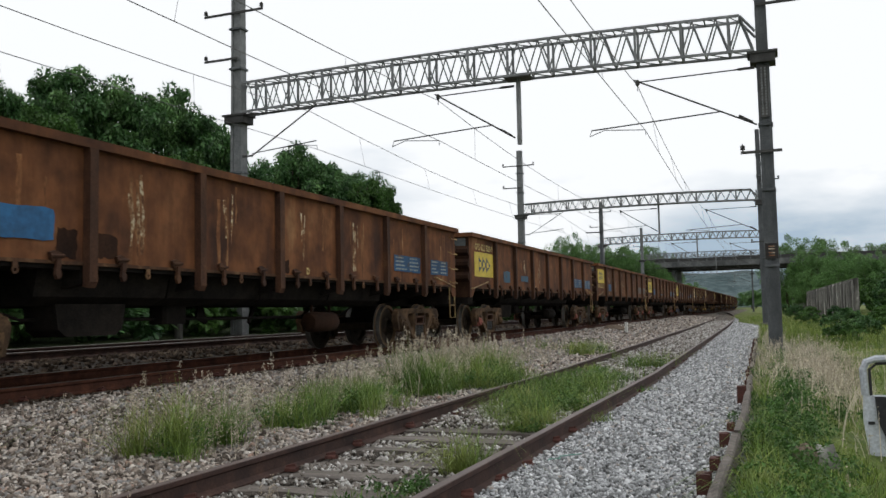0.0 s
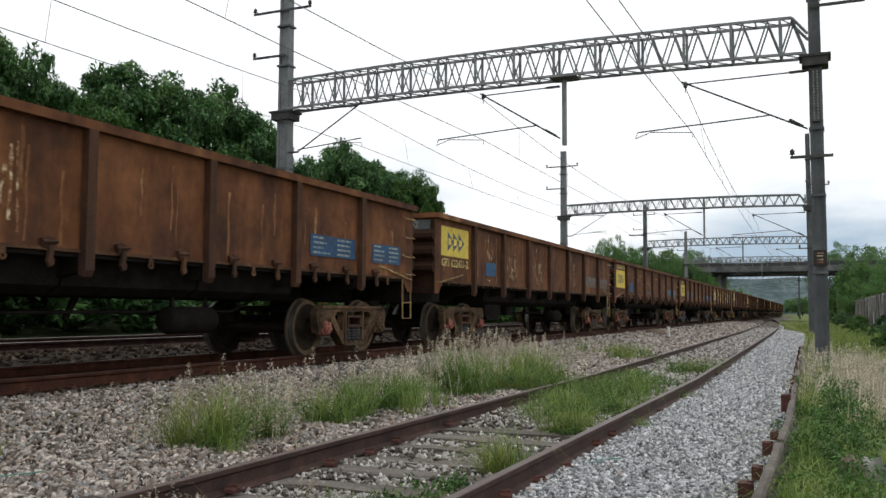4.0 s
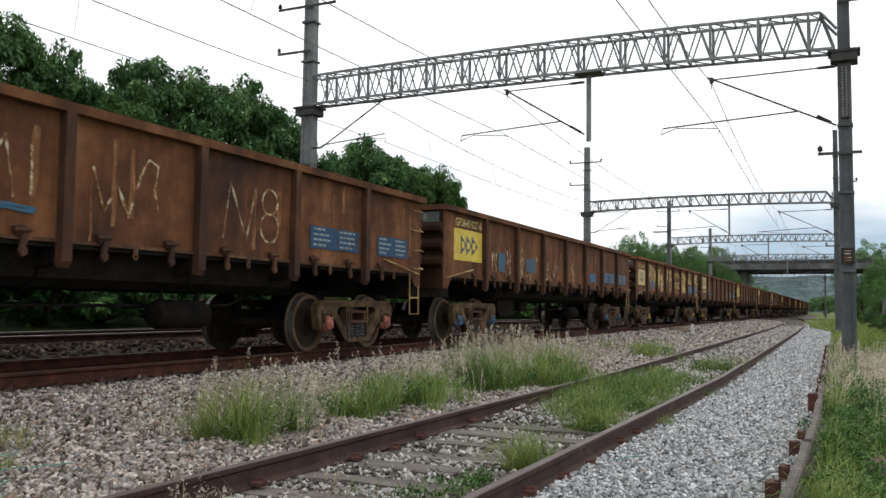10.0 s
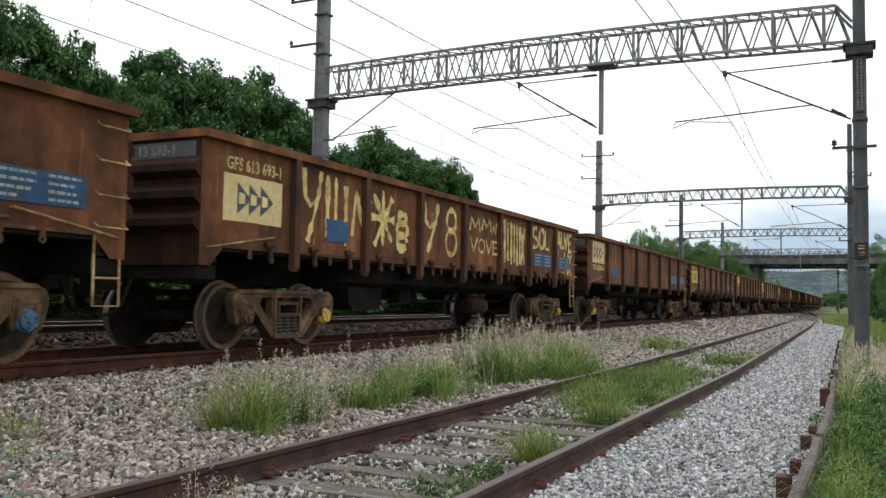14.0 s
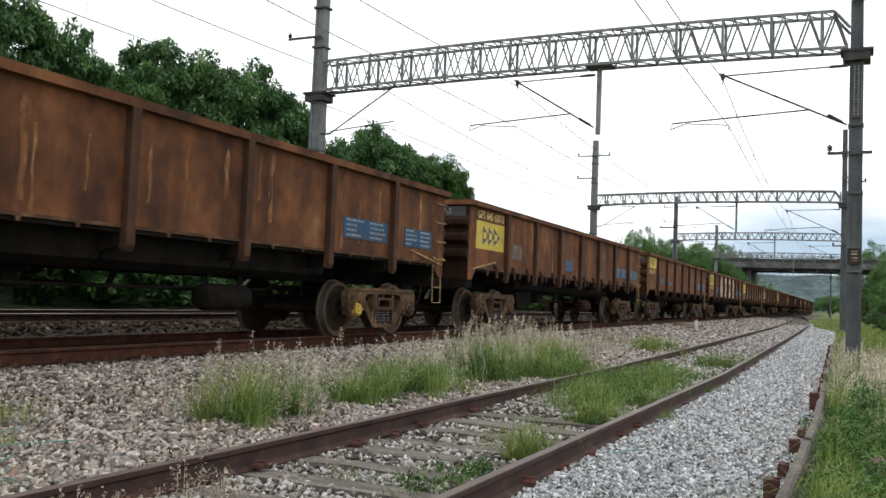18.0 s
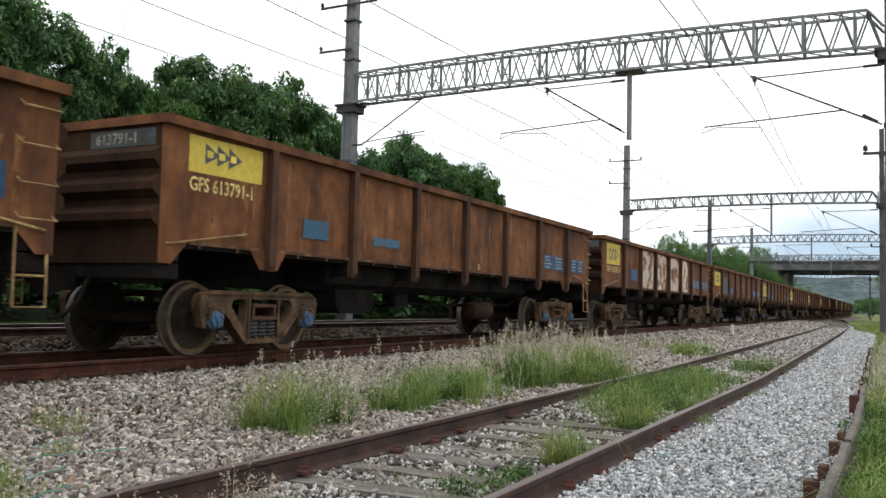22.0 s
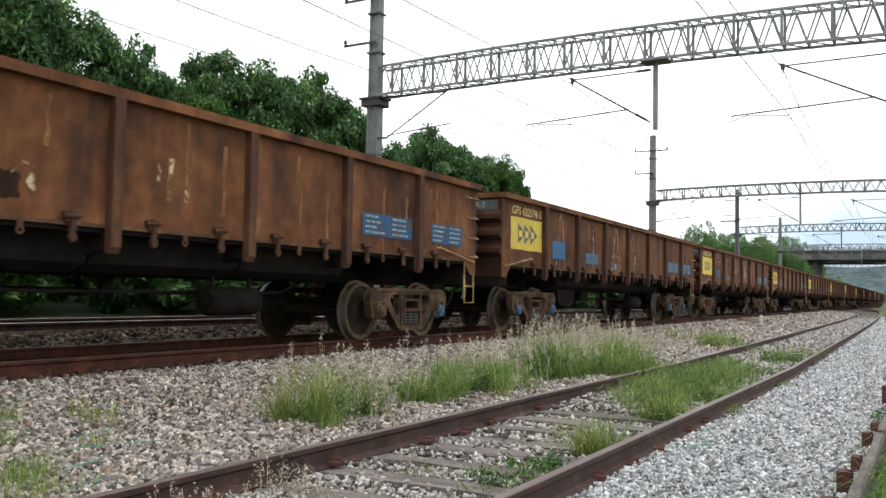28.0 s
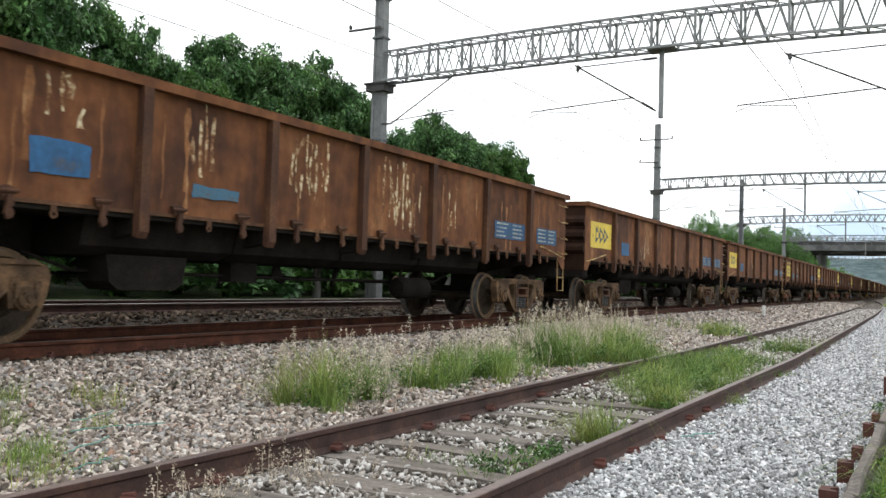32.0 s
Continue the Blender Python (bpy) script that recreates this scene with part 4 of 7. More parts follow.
# sprayed signs as strokes in a unit square
SIGNS = {
    "bar": [[(0.45, 1), (0.5, 0.5), (0.5, 0)]],
    "two bars": [[(0.1, 1), (0.2, 0)], [(0.8, 0.95), (0.9, 0.05)]],
    "Y": [[(0, 1), (0.08, 0.62), (0.3, 0.5), (0.6, 0.62), (0.72, 1)], [(0.62, 0.66), (0.2, 0)]],
    "N": [[(0, 0), (0.2, 1), (0.75, 0), (1, 0.9)]],
    "X": [[(0, 1), (0.9, 0)], [(0.95, 1), (0.1, 0)]],
    "star": [[(0.1, 0.9), (0.9, 0.1)], [(0.9, 0.9), (0.15, 0)], [(0, 0.5), (1, 0.5)], [(0.5, 1), (0.5, 0)]],
    "eight": [ring(-90, 270, 0.5, 0.28, 0.42, 0.28), ring(-90, 270, 0.5, 0.76, 0.36, 0.24)],
    "loops": [ring(0, 330, 0.5, 0.2, 0.45, 0.2), ring(30, 400, 0.5, 0.55, 0.5, 0.2), ring(-40, 300, 0.5, 0.86, 0.38, 0.14)],
    "S": [ring(60, 250, 0.5, 0.74, 0.45, 0.26) + ring(90, -140, 0.5, 0.24, 0.48, 0.24)],
    "O": [ring(0, 360)],
    "A": [[(0, 0), (0.42, 1), (0.62, 0.96), (1, 0)], [(0.2, 0.36), (0.82, 0.36)]],
    "L": [[(0, 1), (0.05, 0), (0.9, 0.05)]],
    "V": [[(0, 1), (0.45, 0), (1, 1)]],
    "E": [[(0.9, 1), (0, 0.95), (0.05, 0), (1, 0.04)], [(0.02, 0.5), (0.75, 0.52)]],
    "K": [[(0.05, 1), (0, 0)], [(0.9, 1), (0.06, 0.45), (0.95, 0)]],
    "M": [[(0, 0), (0.15, 1), (0.5, 0.25), (0.85, 1), (1, 0)]],
    "W": [[(0, 1), (0.25, 0.05), (0.5, 0.7), (0.75, 0), (1, 0.95)]],
    "zig": [[(0, 0.9), (0.15, 0.25), (0.35, 0.75), (0.5, 0.1), (0.7, 0.6), (1, 0.15)], [(0.05, 0.05), (0.95, 0.0)]],
    "hook": [[(0, 0.6), (0.3, 1), (0.6, 0.9), (0.5, 0.4), (0.65, 0)]],
}


def sign(w, kind, y, z, wide, high, r, mat, x, label="faded flaking sprayed graffiti"):
    for k, line in enumerate(SIGNS[kind]):
        part("graffiti", stroke([(y + wide * p, z + high * q) for p, q in line], r, x + 0.0004 * k), mat, w, label)


def drips(w, rnd, y, z, wide, high, n, mat, x):
    """Ragged upright flecks and runs of old paint."""
    for k in range(n):
        a = y + wide * (k + rnd.uniform(0.1, 0.9)) / n
        h = high * rnd.uniform(0.3, 1.0)
        b = z + (high - h) * rnd.random()
        part("graffiti", stroke([(a + rnd.uniform(-0.05, 0.05), b + h), (a + rnd.uniform(-0.04, 0.04), b + h * 0.5), (a, b)], rnd.uniform(0.014, 0.038), x + 0.0004 * (k % 8)), mat, w, "faded flaking sprayed graffiti")


# per wagon: number, whether it stands above or below the logo panel, the panel, blue patches, sprayed signs, runs of paint, axle cap paints
WAGONS = {
    -1: dict(num="GFS 622 517-5", patches=[(2.9, 3.7, 1.6, 1.95, "BLUE")], runs=[(2.75, 2.0, 0.3, 0.6, 2), (4.9, 1.45, 0.3, 1.1, 3), (6.9, 1.45, 0.25, 1.1, 2), (9.0, 1.5, 0.25, 1.0, 2), (11.0, 1.5, 0.25, 1.0, 3)], burns=[(2.3, 2.55, 1.45, 1.8), (3.75, 4.05, 1.42, 1.75), (4.3, 4.7, 1.45, 1.72), (8.3, 8.7, 1.42, 1.62)], latch=True, mark=("D", 9.26)),
    0: dict(num="GFS 622 520-9", panel=(0.40, 2.05, 1.67, 2.33), patches=[(3.06, 3.72, 1.57, 1.90, "TEAL"), (4.97, 5.80, 1.65, 1.83, "TEAL")], runs=[(5.3, 1.9, 0.25, 0.7, 2), (7.2, 1.5, 0.3, 1.0, 3)], latch=True, caps=("REDCAP", "CAST"), mark=("E", 6.75)),
    1: dict(num="GFS 622451-2", below=True, panel=(0.33, 1.90, 1.93, 2.57), patches=[(3.01, 3.70, 1.60, 1.92, "BLUE")], runs=[(3.1, 1.98, 0.5, 0.30, 6), (3.1, 1.46, 0.5, 0.12, 3), (3.2, 2.2, 0.1, 0.4, 1), (4.62, 1.5, 0.85, 0.65, 9), (6.8, 1.5, 0.95, 0.70, 11), (5.1, 2.1, 0.2, 0.45, 1), (7.1, 2.1, 0.2, 0.5, 1), (11.2, 1.5, 0.3, 0.8, 2)], caps=("REDCAP", "REDCAP"), dull=True),
    2: dict(num="GFS 645628-6", panel=(0.33, 2.02, 1.73, 2.43), patches=[(2.98, 3.70, 1.60, 1.99, "BLUE"), (7.05, 8.0, 1.62, 1.69, "TEAL")], signs=[("E", 2.73, 1.95, 0.45, 0.42), ("W", 3.2, 1.95, 0.85, 0.42), ("V", 4.55, 1.9, 0.4, 0.5), ("bar", 5.0, 1.7, 0.2, 0.7), ("hook", 5.3, 1.7, 0.35, 0.7), ("S", 5.75, 1.67, 0.38, 0.72), ("M", 7.0, 1.75, 0.75, 0.6), ("bar", 7.85, 1.8, 0.2, 0.5), ("W", 8.72, 1.7, 0.7, 0.5), ("hook", 9.4, 1.8, 0.5, 0.6), ("N", 10.9, 1.6, 0.65, 0.75), ("eight", 11.65, 1.6, 0.5, 0.75)], spray=0.018, latch=True, caps=("REDCAP", "REDCAP")),
    3: dict(num="GFS645627-8", panel=(0.52, 2.04, 1.72, 2.38), patches=[(3.05, 3.50, 1.57, 2.01, "TEAL"), (5.0, 5.72, 1.65, 1.99, "TEAL"), (11.1, 11.75, 1.58, 1.85, "BLUE")], signs=[("zig", 6.57, 1.5, 0.8, 0.65), ("hook", 7.4, 1.5, 0.65, 0.4), ("M", 8.62, 1.55, 0.65, 0.5)], runs=[(2.65, 1.5, 0.3, 0.6, 4), (3.55, 1.5, 0.35, 0.65, 5), (2.9, 1.95, 0.6, 0.2, 3), (4.55, 1.45, 0.35, 0.75, 5), (5.05, 1.45, 0.7, 0.18, 5), (5.7, 1.85, 0.2, 0.3, 2), (6.6, 1.5, 1.4, 0.5, 6), (11.0, 1.6, 0.8, 0.4, 4)], latch=True, caps=("BLUECAP", "BLUECAP")),
    4: dict(num="GFS 613 693-1", short=True, pale=True, panel=(0.41, 1.66, 1.71, 2.32), patches=[(2.80, 3.42, 1.60, 1.94, "BLUE")], bold=True, latch=True, caps=("CAST", "YELLOWCAP"),
            signs=[("Y", 2.18, 1.55, 0.65, 1.08), ("bar", 2.78, 1.65, 0.1, 0.95), ("bar", 3.0, 1.62, 0.12, 0.98), ("bar", 3.25, 1.55, 0.22, 0.95), ("N", 3.55, 1.72, 0.55, 0.72), ("star", 4.15, 1.62, 0.80, 0.95), ("loops", 5.05, 1.62, 0.40, 0.62), ("Y", 6.10, 1.62, 0.85, 0.95), ("eight", 7.02, 1.62, 0.60, 0.90), ("M", 8.25, 2.20, 0.55, 0.28), ("M", 8.9, 2.25, 0.5, 0.25), ("W", 9.4, 2.2, 0.35, 0.28), ("V", 8.28, 1.76, 0.38, 0.30), ("O", 8.72, 1.76, 0.34, 0.28), ("V", 9.12, 1.76, 0.36, 0.30), ("E", 9.52, 1.76, 0.36, 0.28), ("two bars", 10.2, 1.6, 0.28, 1.0), ("two bars", 10.62, 1.58, 0.28, 1.0), ("two bars", 11.02, 1.56, 0.26, 1.0), ("X", 11.3, 1.6, 0.26, 0.9), ("S", 12.15, 2.08, 0.42, 0.50), ("O", 12.65, 2.08, 0.40, 0.50), ("L", 13.12, 2.08, 0.34, 0.50),
                   ("S", 13.74, 2.18, 0.30, 0.46), ("A", 14.10, 2.18, 0.32, 0.44), ("L", 14.48, 2.20, 0.24, 0.44), ("V", 14.72, 2.18, 0.32, 0.46), ("E", 15.14, 2.14, 0.30, 0.46), ("O", 13.74, 1.92, 0.34, 0.24), ("bar", 14.2, 1.92, 0.1, 0.22), ("bar", 14.72, 1.5, 0.1, 0.6), ("K", 15.1, 1.48, 0.36, 0.58)]),
    5: dict(num="GFS-622466-1", below=True, pale=True, panel=(0.50, 1.88, 1.96, 2.62), full=True, patches=[(3.0, 3.68, 1.58, 1.90, "BLUE")], signs=[("bar", 2.92, 1.65, 0.12, 1.0), ("bar", 3.22, 1.55, 0.1, 1.15), ("hook", 3.0, 2.3, 0.2, 0.35)], scribble=(0.55, 1.58, 0.75, 0.16), caps=("YELLOWCAP", "CAST")),
    6: dict(num="GFS 645 637-5", panel=(0.38, 2.04, 1.80, 2.41), patches=[(2.62, 3.25, 1.69, 2.02, "FADED"), (6.94, 7.62, 1.59, 1.89, "BLUE")], latch=True),
    7: dict(num="GFS 613791-1", short=True, below=True, panel=(0.42, 1.76, 2.22, 2.66), small=True, patches=[(2.68, 3.30, 1.60, 1.87, "TEAL"), (4.56, 5.38, 1.62, 1.76, "TEAL")], caps=("BLUECAP", "BLUECAP"), gusset=True, mark=("D", 8.55)),
    8: dict(num="GFS 622332 0", below=True, panel=(0.46, 1.85, 2.01, 2.63), patches=[(3.15, 3.85, 1.61, 1.96, "BLUE")], mural=((4.45, 6.12), (6.42, 8.10), (8.85, 10.17), (10.36, 11.9))),
    9: dict(num="", panel=(0.40, 1.9, 1.9, 2.55), slate=True, patches=[(4.95, 5.75, 1.60, 1.90, "BLUE")], signs=[("hook", 6.7, 2.2, 0.3, 0.35), ("hook", 7.2, 1.6, 0.4, 0.3)], burns=[(4.28, 4.42, 1.72, 1.92), (6.0, 6.14, 1.55, 1.75), (6.3, 6.9, 1.6, 1.8), (7.0, 7.3, 1.55, 1.8)], runs=[(8.9, 1.7, 0.5, 0.5, 3)], latch=True, caps=("CAST", "BLUECAP")),
    10: dict(num="GFS 622598-5", panel=(0.41, 2.05, 1.70, 2.37), patches=[(2.66, 3.46, 1.61, 2.0, "BLUE"), (4.90, 5.86, 1.57, 1.84, "TEAL"), (7.18, 7.45, 1.50, 1.66, "BLUE")], signs=[("A", 2.95, 1.45, 0.55, 1.2), ("two bars", 5.15, 1.45, 0.4, 1.2), ("A", 6.95, 1.42, 0.85, 1.2), ("A", 7.0, 1.44, 0.75, 1.12), ("bar", 9.1, 1.5, 0.15, 0.8), ("O", 8.75, 2.1, 0.35, 0.35)], runs=[(8.8, 1.55, 0.5, 0.4, 3)], latch=True, caps=("BLUECAP", "BLUECAP"), spray=0.017, stencil=("E", 7.24, 1.52)),
    11: dict(num="GFS613803-9", panel=(0.37, 2.06, 1.71, 2.38), patches=[(2.9, 3.58, 1.64, 1.98, "BLUE"), (4.96, 5.72, 1.61, 1.75, "TEAL")], runs=[(3.05, 2.05, 0.45, 0.6, 4), (4.95, 1.75, 0.35, 0.95, 4), (6.7, 1.65, 0.8, 1.05, 8), (8.9, 1.5, 1.2, 1.15, 9), (11.0, 1.6, 0.4, 0.8, 3)], signs=[("hook", 6.8, 1.9, 0.6, 0.7), ("V", 9.1, 1.6, 0.5, 1.0)], latch=True),
}


def wagon(n):
    d = WAGONS.get(n, dict(num="", patches=[(2.9, 3.6, 1.6, 1.95, "BLUE")], runs=[(4.7 + n % 3, 1.5, 0.9, 0.7, 6)], latch=n % 2 == 0))
    rnd = random.Random(100 + n)
    L = SHORT if d.get("short") else LONG
    posts = posts_of(L)
    edges = [0.0] + posts + [L]
    w = thing("freight_wagon", "rusty brown open freight wagon with a %s panel, rolling on rails" % ("cream" if d.get("pale") else "yellow"), "freight wagon", "train wagons")
    for s in (-1, 1):
        part("side_wall", shared(("side", s, L), lambda: side_sheet(s, L).mesh("side_wall", RUST)), RUST, w, "rust-streaked steel side wall")
        for y in posts:
            p = part("side_post", shared(("post", s), lambda: side_post(s).mesh("side_post", RUST_DARK)), RUST_DARK, w)
            p.location = (s * SHEET_X, y, 0)
    if d.get("gusset"):
        for y in (posts[0], posts[-1]):
            part("gusset", shared("gusset", lambda: gusset(1).mesh("gusset", RUST)), RUST, w).location = (0, y, 0)
    part("top_rim", shared(("rim", L), lambda: top_rim(L).mesh("top_rim", RUST)), RUST, w)
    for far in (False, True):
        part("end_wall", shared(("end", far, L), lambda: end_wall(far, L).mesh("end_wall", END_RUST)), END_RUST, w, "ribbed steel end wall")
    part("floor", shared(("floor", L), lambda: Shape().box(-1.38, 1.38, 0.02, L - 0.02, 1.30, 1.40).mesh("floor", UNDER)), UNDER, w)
    part("centre_sill", shared(("sill", L), lambda: Shape().box(-0.28, 0.28, 0.05, L - 0.05, 0.90, 1.30).mesh("centre_sill", UNDER)), UNDER, w, "black centre sill")
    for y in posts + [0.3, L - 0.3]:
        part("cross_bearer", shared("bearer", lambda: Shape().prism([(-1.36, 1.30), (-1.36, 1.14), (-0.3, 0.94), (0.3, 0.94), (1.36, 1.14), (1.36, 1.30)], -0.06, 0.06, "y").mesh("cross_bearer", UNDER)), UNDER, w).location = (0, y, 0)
    # four unseen black boxes, added to fill the dark space under the floor
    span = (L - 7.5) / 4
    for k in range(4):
        part("bottom_door", shared(("underbox", L), lambda: Shape().prism([(-1.12, 1.30), (-1.05, 1.0), (-0.85, 0.90), (0.85, 0.90), (1.05, 1.0), (1.12, 1.30)], 0.02, span - 0.02, "y").mesh("bottom_door", UNDER)), UNDER, w, "black box added to fill the dark under the floor").location = (0, 3.75 + k * span, 0)
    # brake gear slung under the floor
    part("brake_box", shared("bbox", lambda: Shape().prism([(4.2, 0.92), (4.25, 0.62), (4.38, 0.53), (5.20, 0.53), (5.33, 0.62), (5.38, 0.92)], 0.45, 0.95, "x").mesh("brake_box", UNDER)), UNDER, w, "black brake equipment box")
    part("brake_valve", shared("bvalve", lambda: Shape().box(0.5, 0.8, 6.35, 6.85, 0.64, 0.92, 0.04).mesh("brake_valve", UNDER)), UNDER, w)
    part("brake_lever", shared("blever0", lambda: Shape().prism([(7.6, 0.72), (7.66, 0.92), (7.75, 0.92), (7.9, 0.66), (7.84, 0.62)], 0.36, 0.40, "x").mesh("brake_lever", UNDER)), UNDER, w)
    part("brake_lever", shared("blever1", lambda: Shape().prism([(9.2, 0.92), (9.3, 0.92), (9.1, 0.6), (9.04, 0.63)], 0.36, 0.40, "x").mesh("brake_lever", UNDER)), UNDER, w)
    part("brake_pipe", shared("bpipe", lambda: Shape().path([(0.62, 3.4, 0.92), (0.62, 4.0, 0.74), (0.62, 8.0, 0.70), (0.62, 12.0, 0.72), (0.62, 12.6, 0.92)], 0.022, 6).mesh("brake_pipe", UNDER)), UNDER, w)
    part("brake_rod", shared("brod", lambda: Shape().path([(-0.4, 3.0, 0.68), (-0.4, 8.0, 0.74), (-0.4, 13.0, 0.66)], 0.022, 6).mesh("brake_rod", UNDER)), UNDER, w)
    for sx in (-1, 1):
        part("bottom_flange", shared(("flange", L, sx), lambda: Shape().box(sx * 1.39 - 0.03, sx * 1.39 + 0.03, 0.46, L - 0.46, Z0 - 0.022, Z0 + 0.016).mesh("bottom_flange", FLANGE)), FLANGE, w, "tan rusty bottom edge")
    tank_mat = END_RUST if n in (-1, 4, 6, 7) else UNDER
    r = part("air_reservoir", shared(("tank", tank_mat.name), lambda: Shape().lathe([(-0.50, 0.05), (-0.47, 0.15), (-0.40, 0.185), (0.40, 0.185), (0.47, 0.15), (0.50, 0.05)], 18, "y").box(-0.02, 0.02, -0.36, -0.32, 0.15, 0.42).box(-0.02, 0.02, 0.32, 0.36, 0.15, 0.42).mesh("air_reservoir", tank_mat, True)), tank_mat, w, "dark rusty cylindrical air reservoir")
    r.location = (0.85, L - 5.95, 0.60)
    for e, y in ((0, 0.0), (1, L)):
        s = -1 if e == 0 else 1
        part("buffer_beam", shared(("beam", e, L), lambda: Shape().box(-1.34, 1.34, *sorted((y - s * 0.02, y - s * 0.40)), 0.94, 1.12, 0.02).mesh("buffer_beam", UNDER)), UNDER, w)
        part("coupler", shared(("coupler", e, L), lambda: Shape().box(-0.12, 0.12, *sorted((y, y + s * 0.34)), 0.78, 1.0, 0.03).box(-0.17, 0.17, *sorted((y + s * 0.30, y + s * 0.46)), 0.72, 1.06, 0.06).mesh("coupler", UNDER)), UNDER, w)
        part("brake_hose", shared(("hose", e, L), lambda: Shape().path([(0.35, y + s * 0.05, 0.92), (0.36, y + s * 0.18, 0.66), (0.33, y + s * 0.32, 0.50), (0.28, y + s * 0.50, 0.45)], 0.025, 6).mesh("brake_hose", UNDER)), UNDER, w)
        for sx in (-1, 1):
            part("handrail", shared(("rail", e, sx, L), lambda: Shape().path([(sx * (SHEET_X + 0.0), y - s * 0.12, 1.34), (sx * (SHEET_X + 0.05), y - s * 0.14, 1.34), (sx * (SHEET_X + 0.05), y - s * 1.45, 1.545), (sx * (SHEET_X + 0.0), y - s * 1.45, 1.545)], 0.015, 6).mesh("handrail", GRABYELLOW)), GRABYELLOW, w, "chipped yellow handrail")
    for sx in (-1, 1):
        e = (1 if sx > 0 else 0)
        yb, s = (L, 1) if e else (0.0, -1)
        for z in (1.44, 1.78, 2.15, 2.52):
            g = part("grab_iron", shared(("grab", sx, L), lambda: Shape().path([(sx * SHEET_X, yb - s * 0.44, 0.05), (sx * (SHEET_X + 0.07), yb - s * 0.44, 0.0), (sx * (SHEET_X + 0.07), yb - s * 0.03, 0), (sx * SHEET_X, yb - s * 0.03, 0.05)], 0.011, 6).mesh("grab_iron", GRABYELLOW)), GRABYELLOW, w)
            g.location = (0, 0, z)
        part("step_ladder", shared(("ladder", sx, L), lambda: Shape().path([(sx * 1.39, yb - s * 0.42, 1.36), (sx * 1.40, yb - s * 0.42, 0.60), (sx * 1.40, yb - s * 0.06, 0.60), (sx * 1.39, yb - s * 0.06, 1.12)], 0.016, 6).tube((sx * 1.40, yb - s * 0.42, 0.90), (sx * 1.40, yb - s * 0.06, 0.90), 0.014, n=6).mesh("step_ladder", GRABYELLOW)), GRABYELLOW, w, "narrow steel step ladder")
    for i in range(NPOST + 1):
        a, b = edges[i], edges[i + 1]
        if d.get("latch"):
            for k in ((0.25, 0.75) if 0 < i < NPOST else (0.70,) if i == 0 else (0.25,)):
                for sx in (-1, 1):
                    h = part("door_latch", shared(("latch", sx), lambda: latch().mesh("door_latch", RUST_DARK)), RUST_DARK, w)
                    h.location = (sx * (SHEET_X + (0.004 if sx > 0 else 0.06)), a + (b - a) * k, Z0)
            h = part("tongue", shared("tongue", lambda: tongue().mesh("tongue", FLANGE)), FLANGE, w)
            h.location = (SHEET_X + 0.006, a + (b - a) * 0.5, Z0 - 0.022)
        else:
            for k in (0.33, 0.68):
                h = part("tab", shared("tab", lambda: Shape().prism([(-0.035, 0.0), (0.035, 0.0), (0.02, -0.05), (-0.02, -0.05)], 0.0, 0.02, "x").mesh("tab", RUST_DARK)), RUST_DARK, w)
                h.location = (SHEET_X + 0.0, a + (b - a) * k, Z0 - 0.022)
    paint(w, d, n, rnd, L, edges)
    caps = [PAINTS[c] for c in d.get("caps", ("CAST", "CAST"))]
    sets = []
    for y in (2.09, L - 2.05):
        b, ss = bogie(w, y)
        for (a, dy), c in zip(ss, caps):
            for s in (-1, 1):
                cap = part("axle_cap", shared(("cap", s, c.name), lambda: axle_cap(s).mesh("axle_cap", c)), c, b)
                cap.location = (0, dy, 0.456)
                sets.append((cap, dy))
            sets.append((a, dy))
    return w, sets


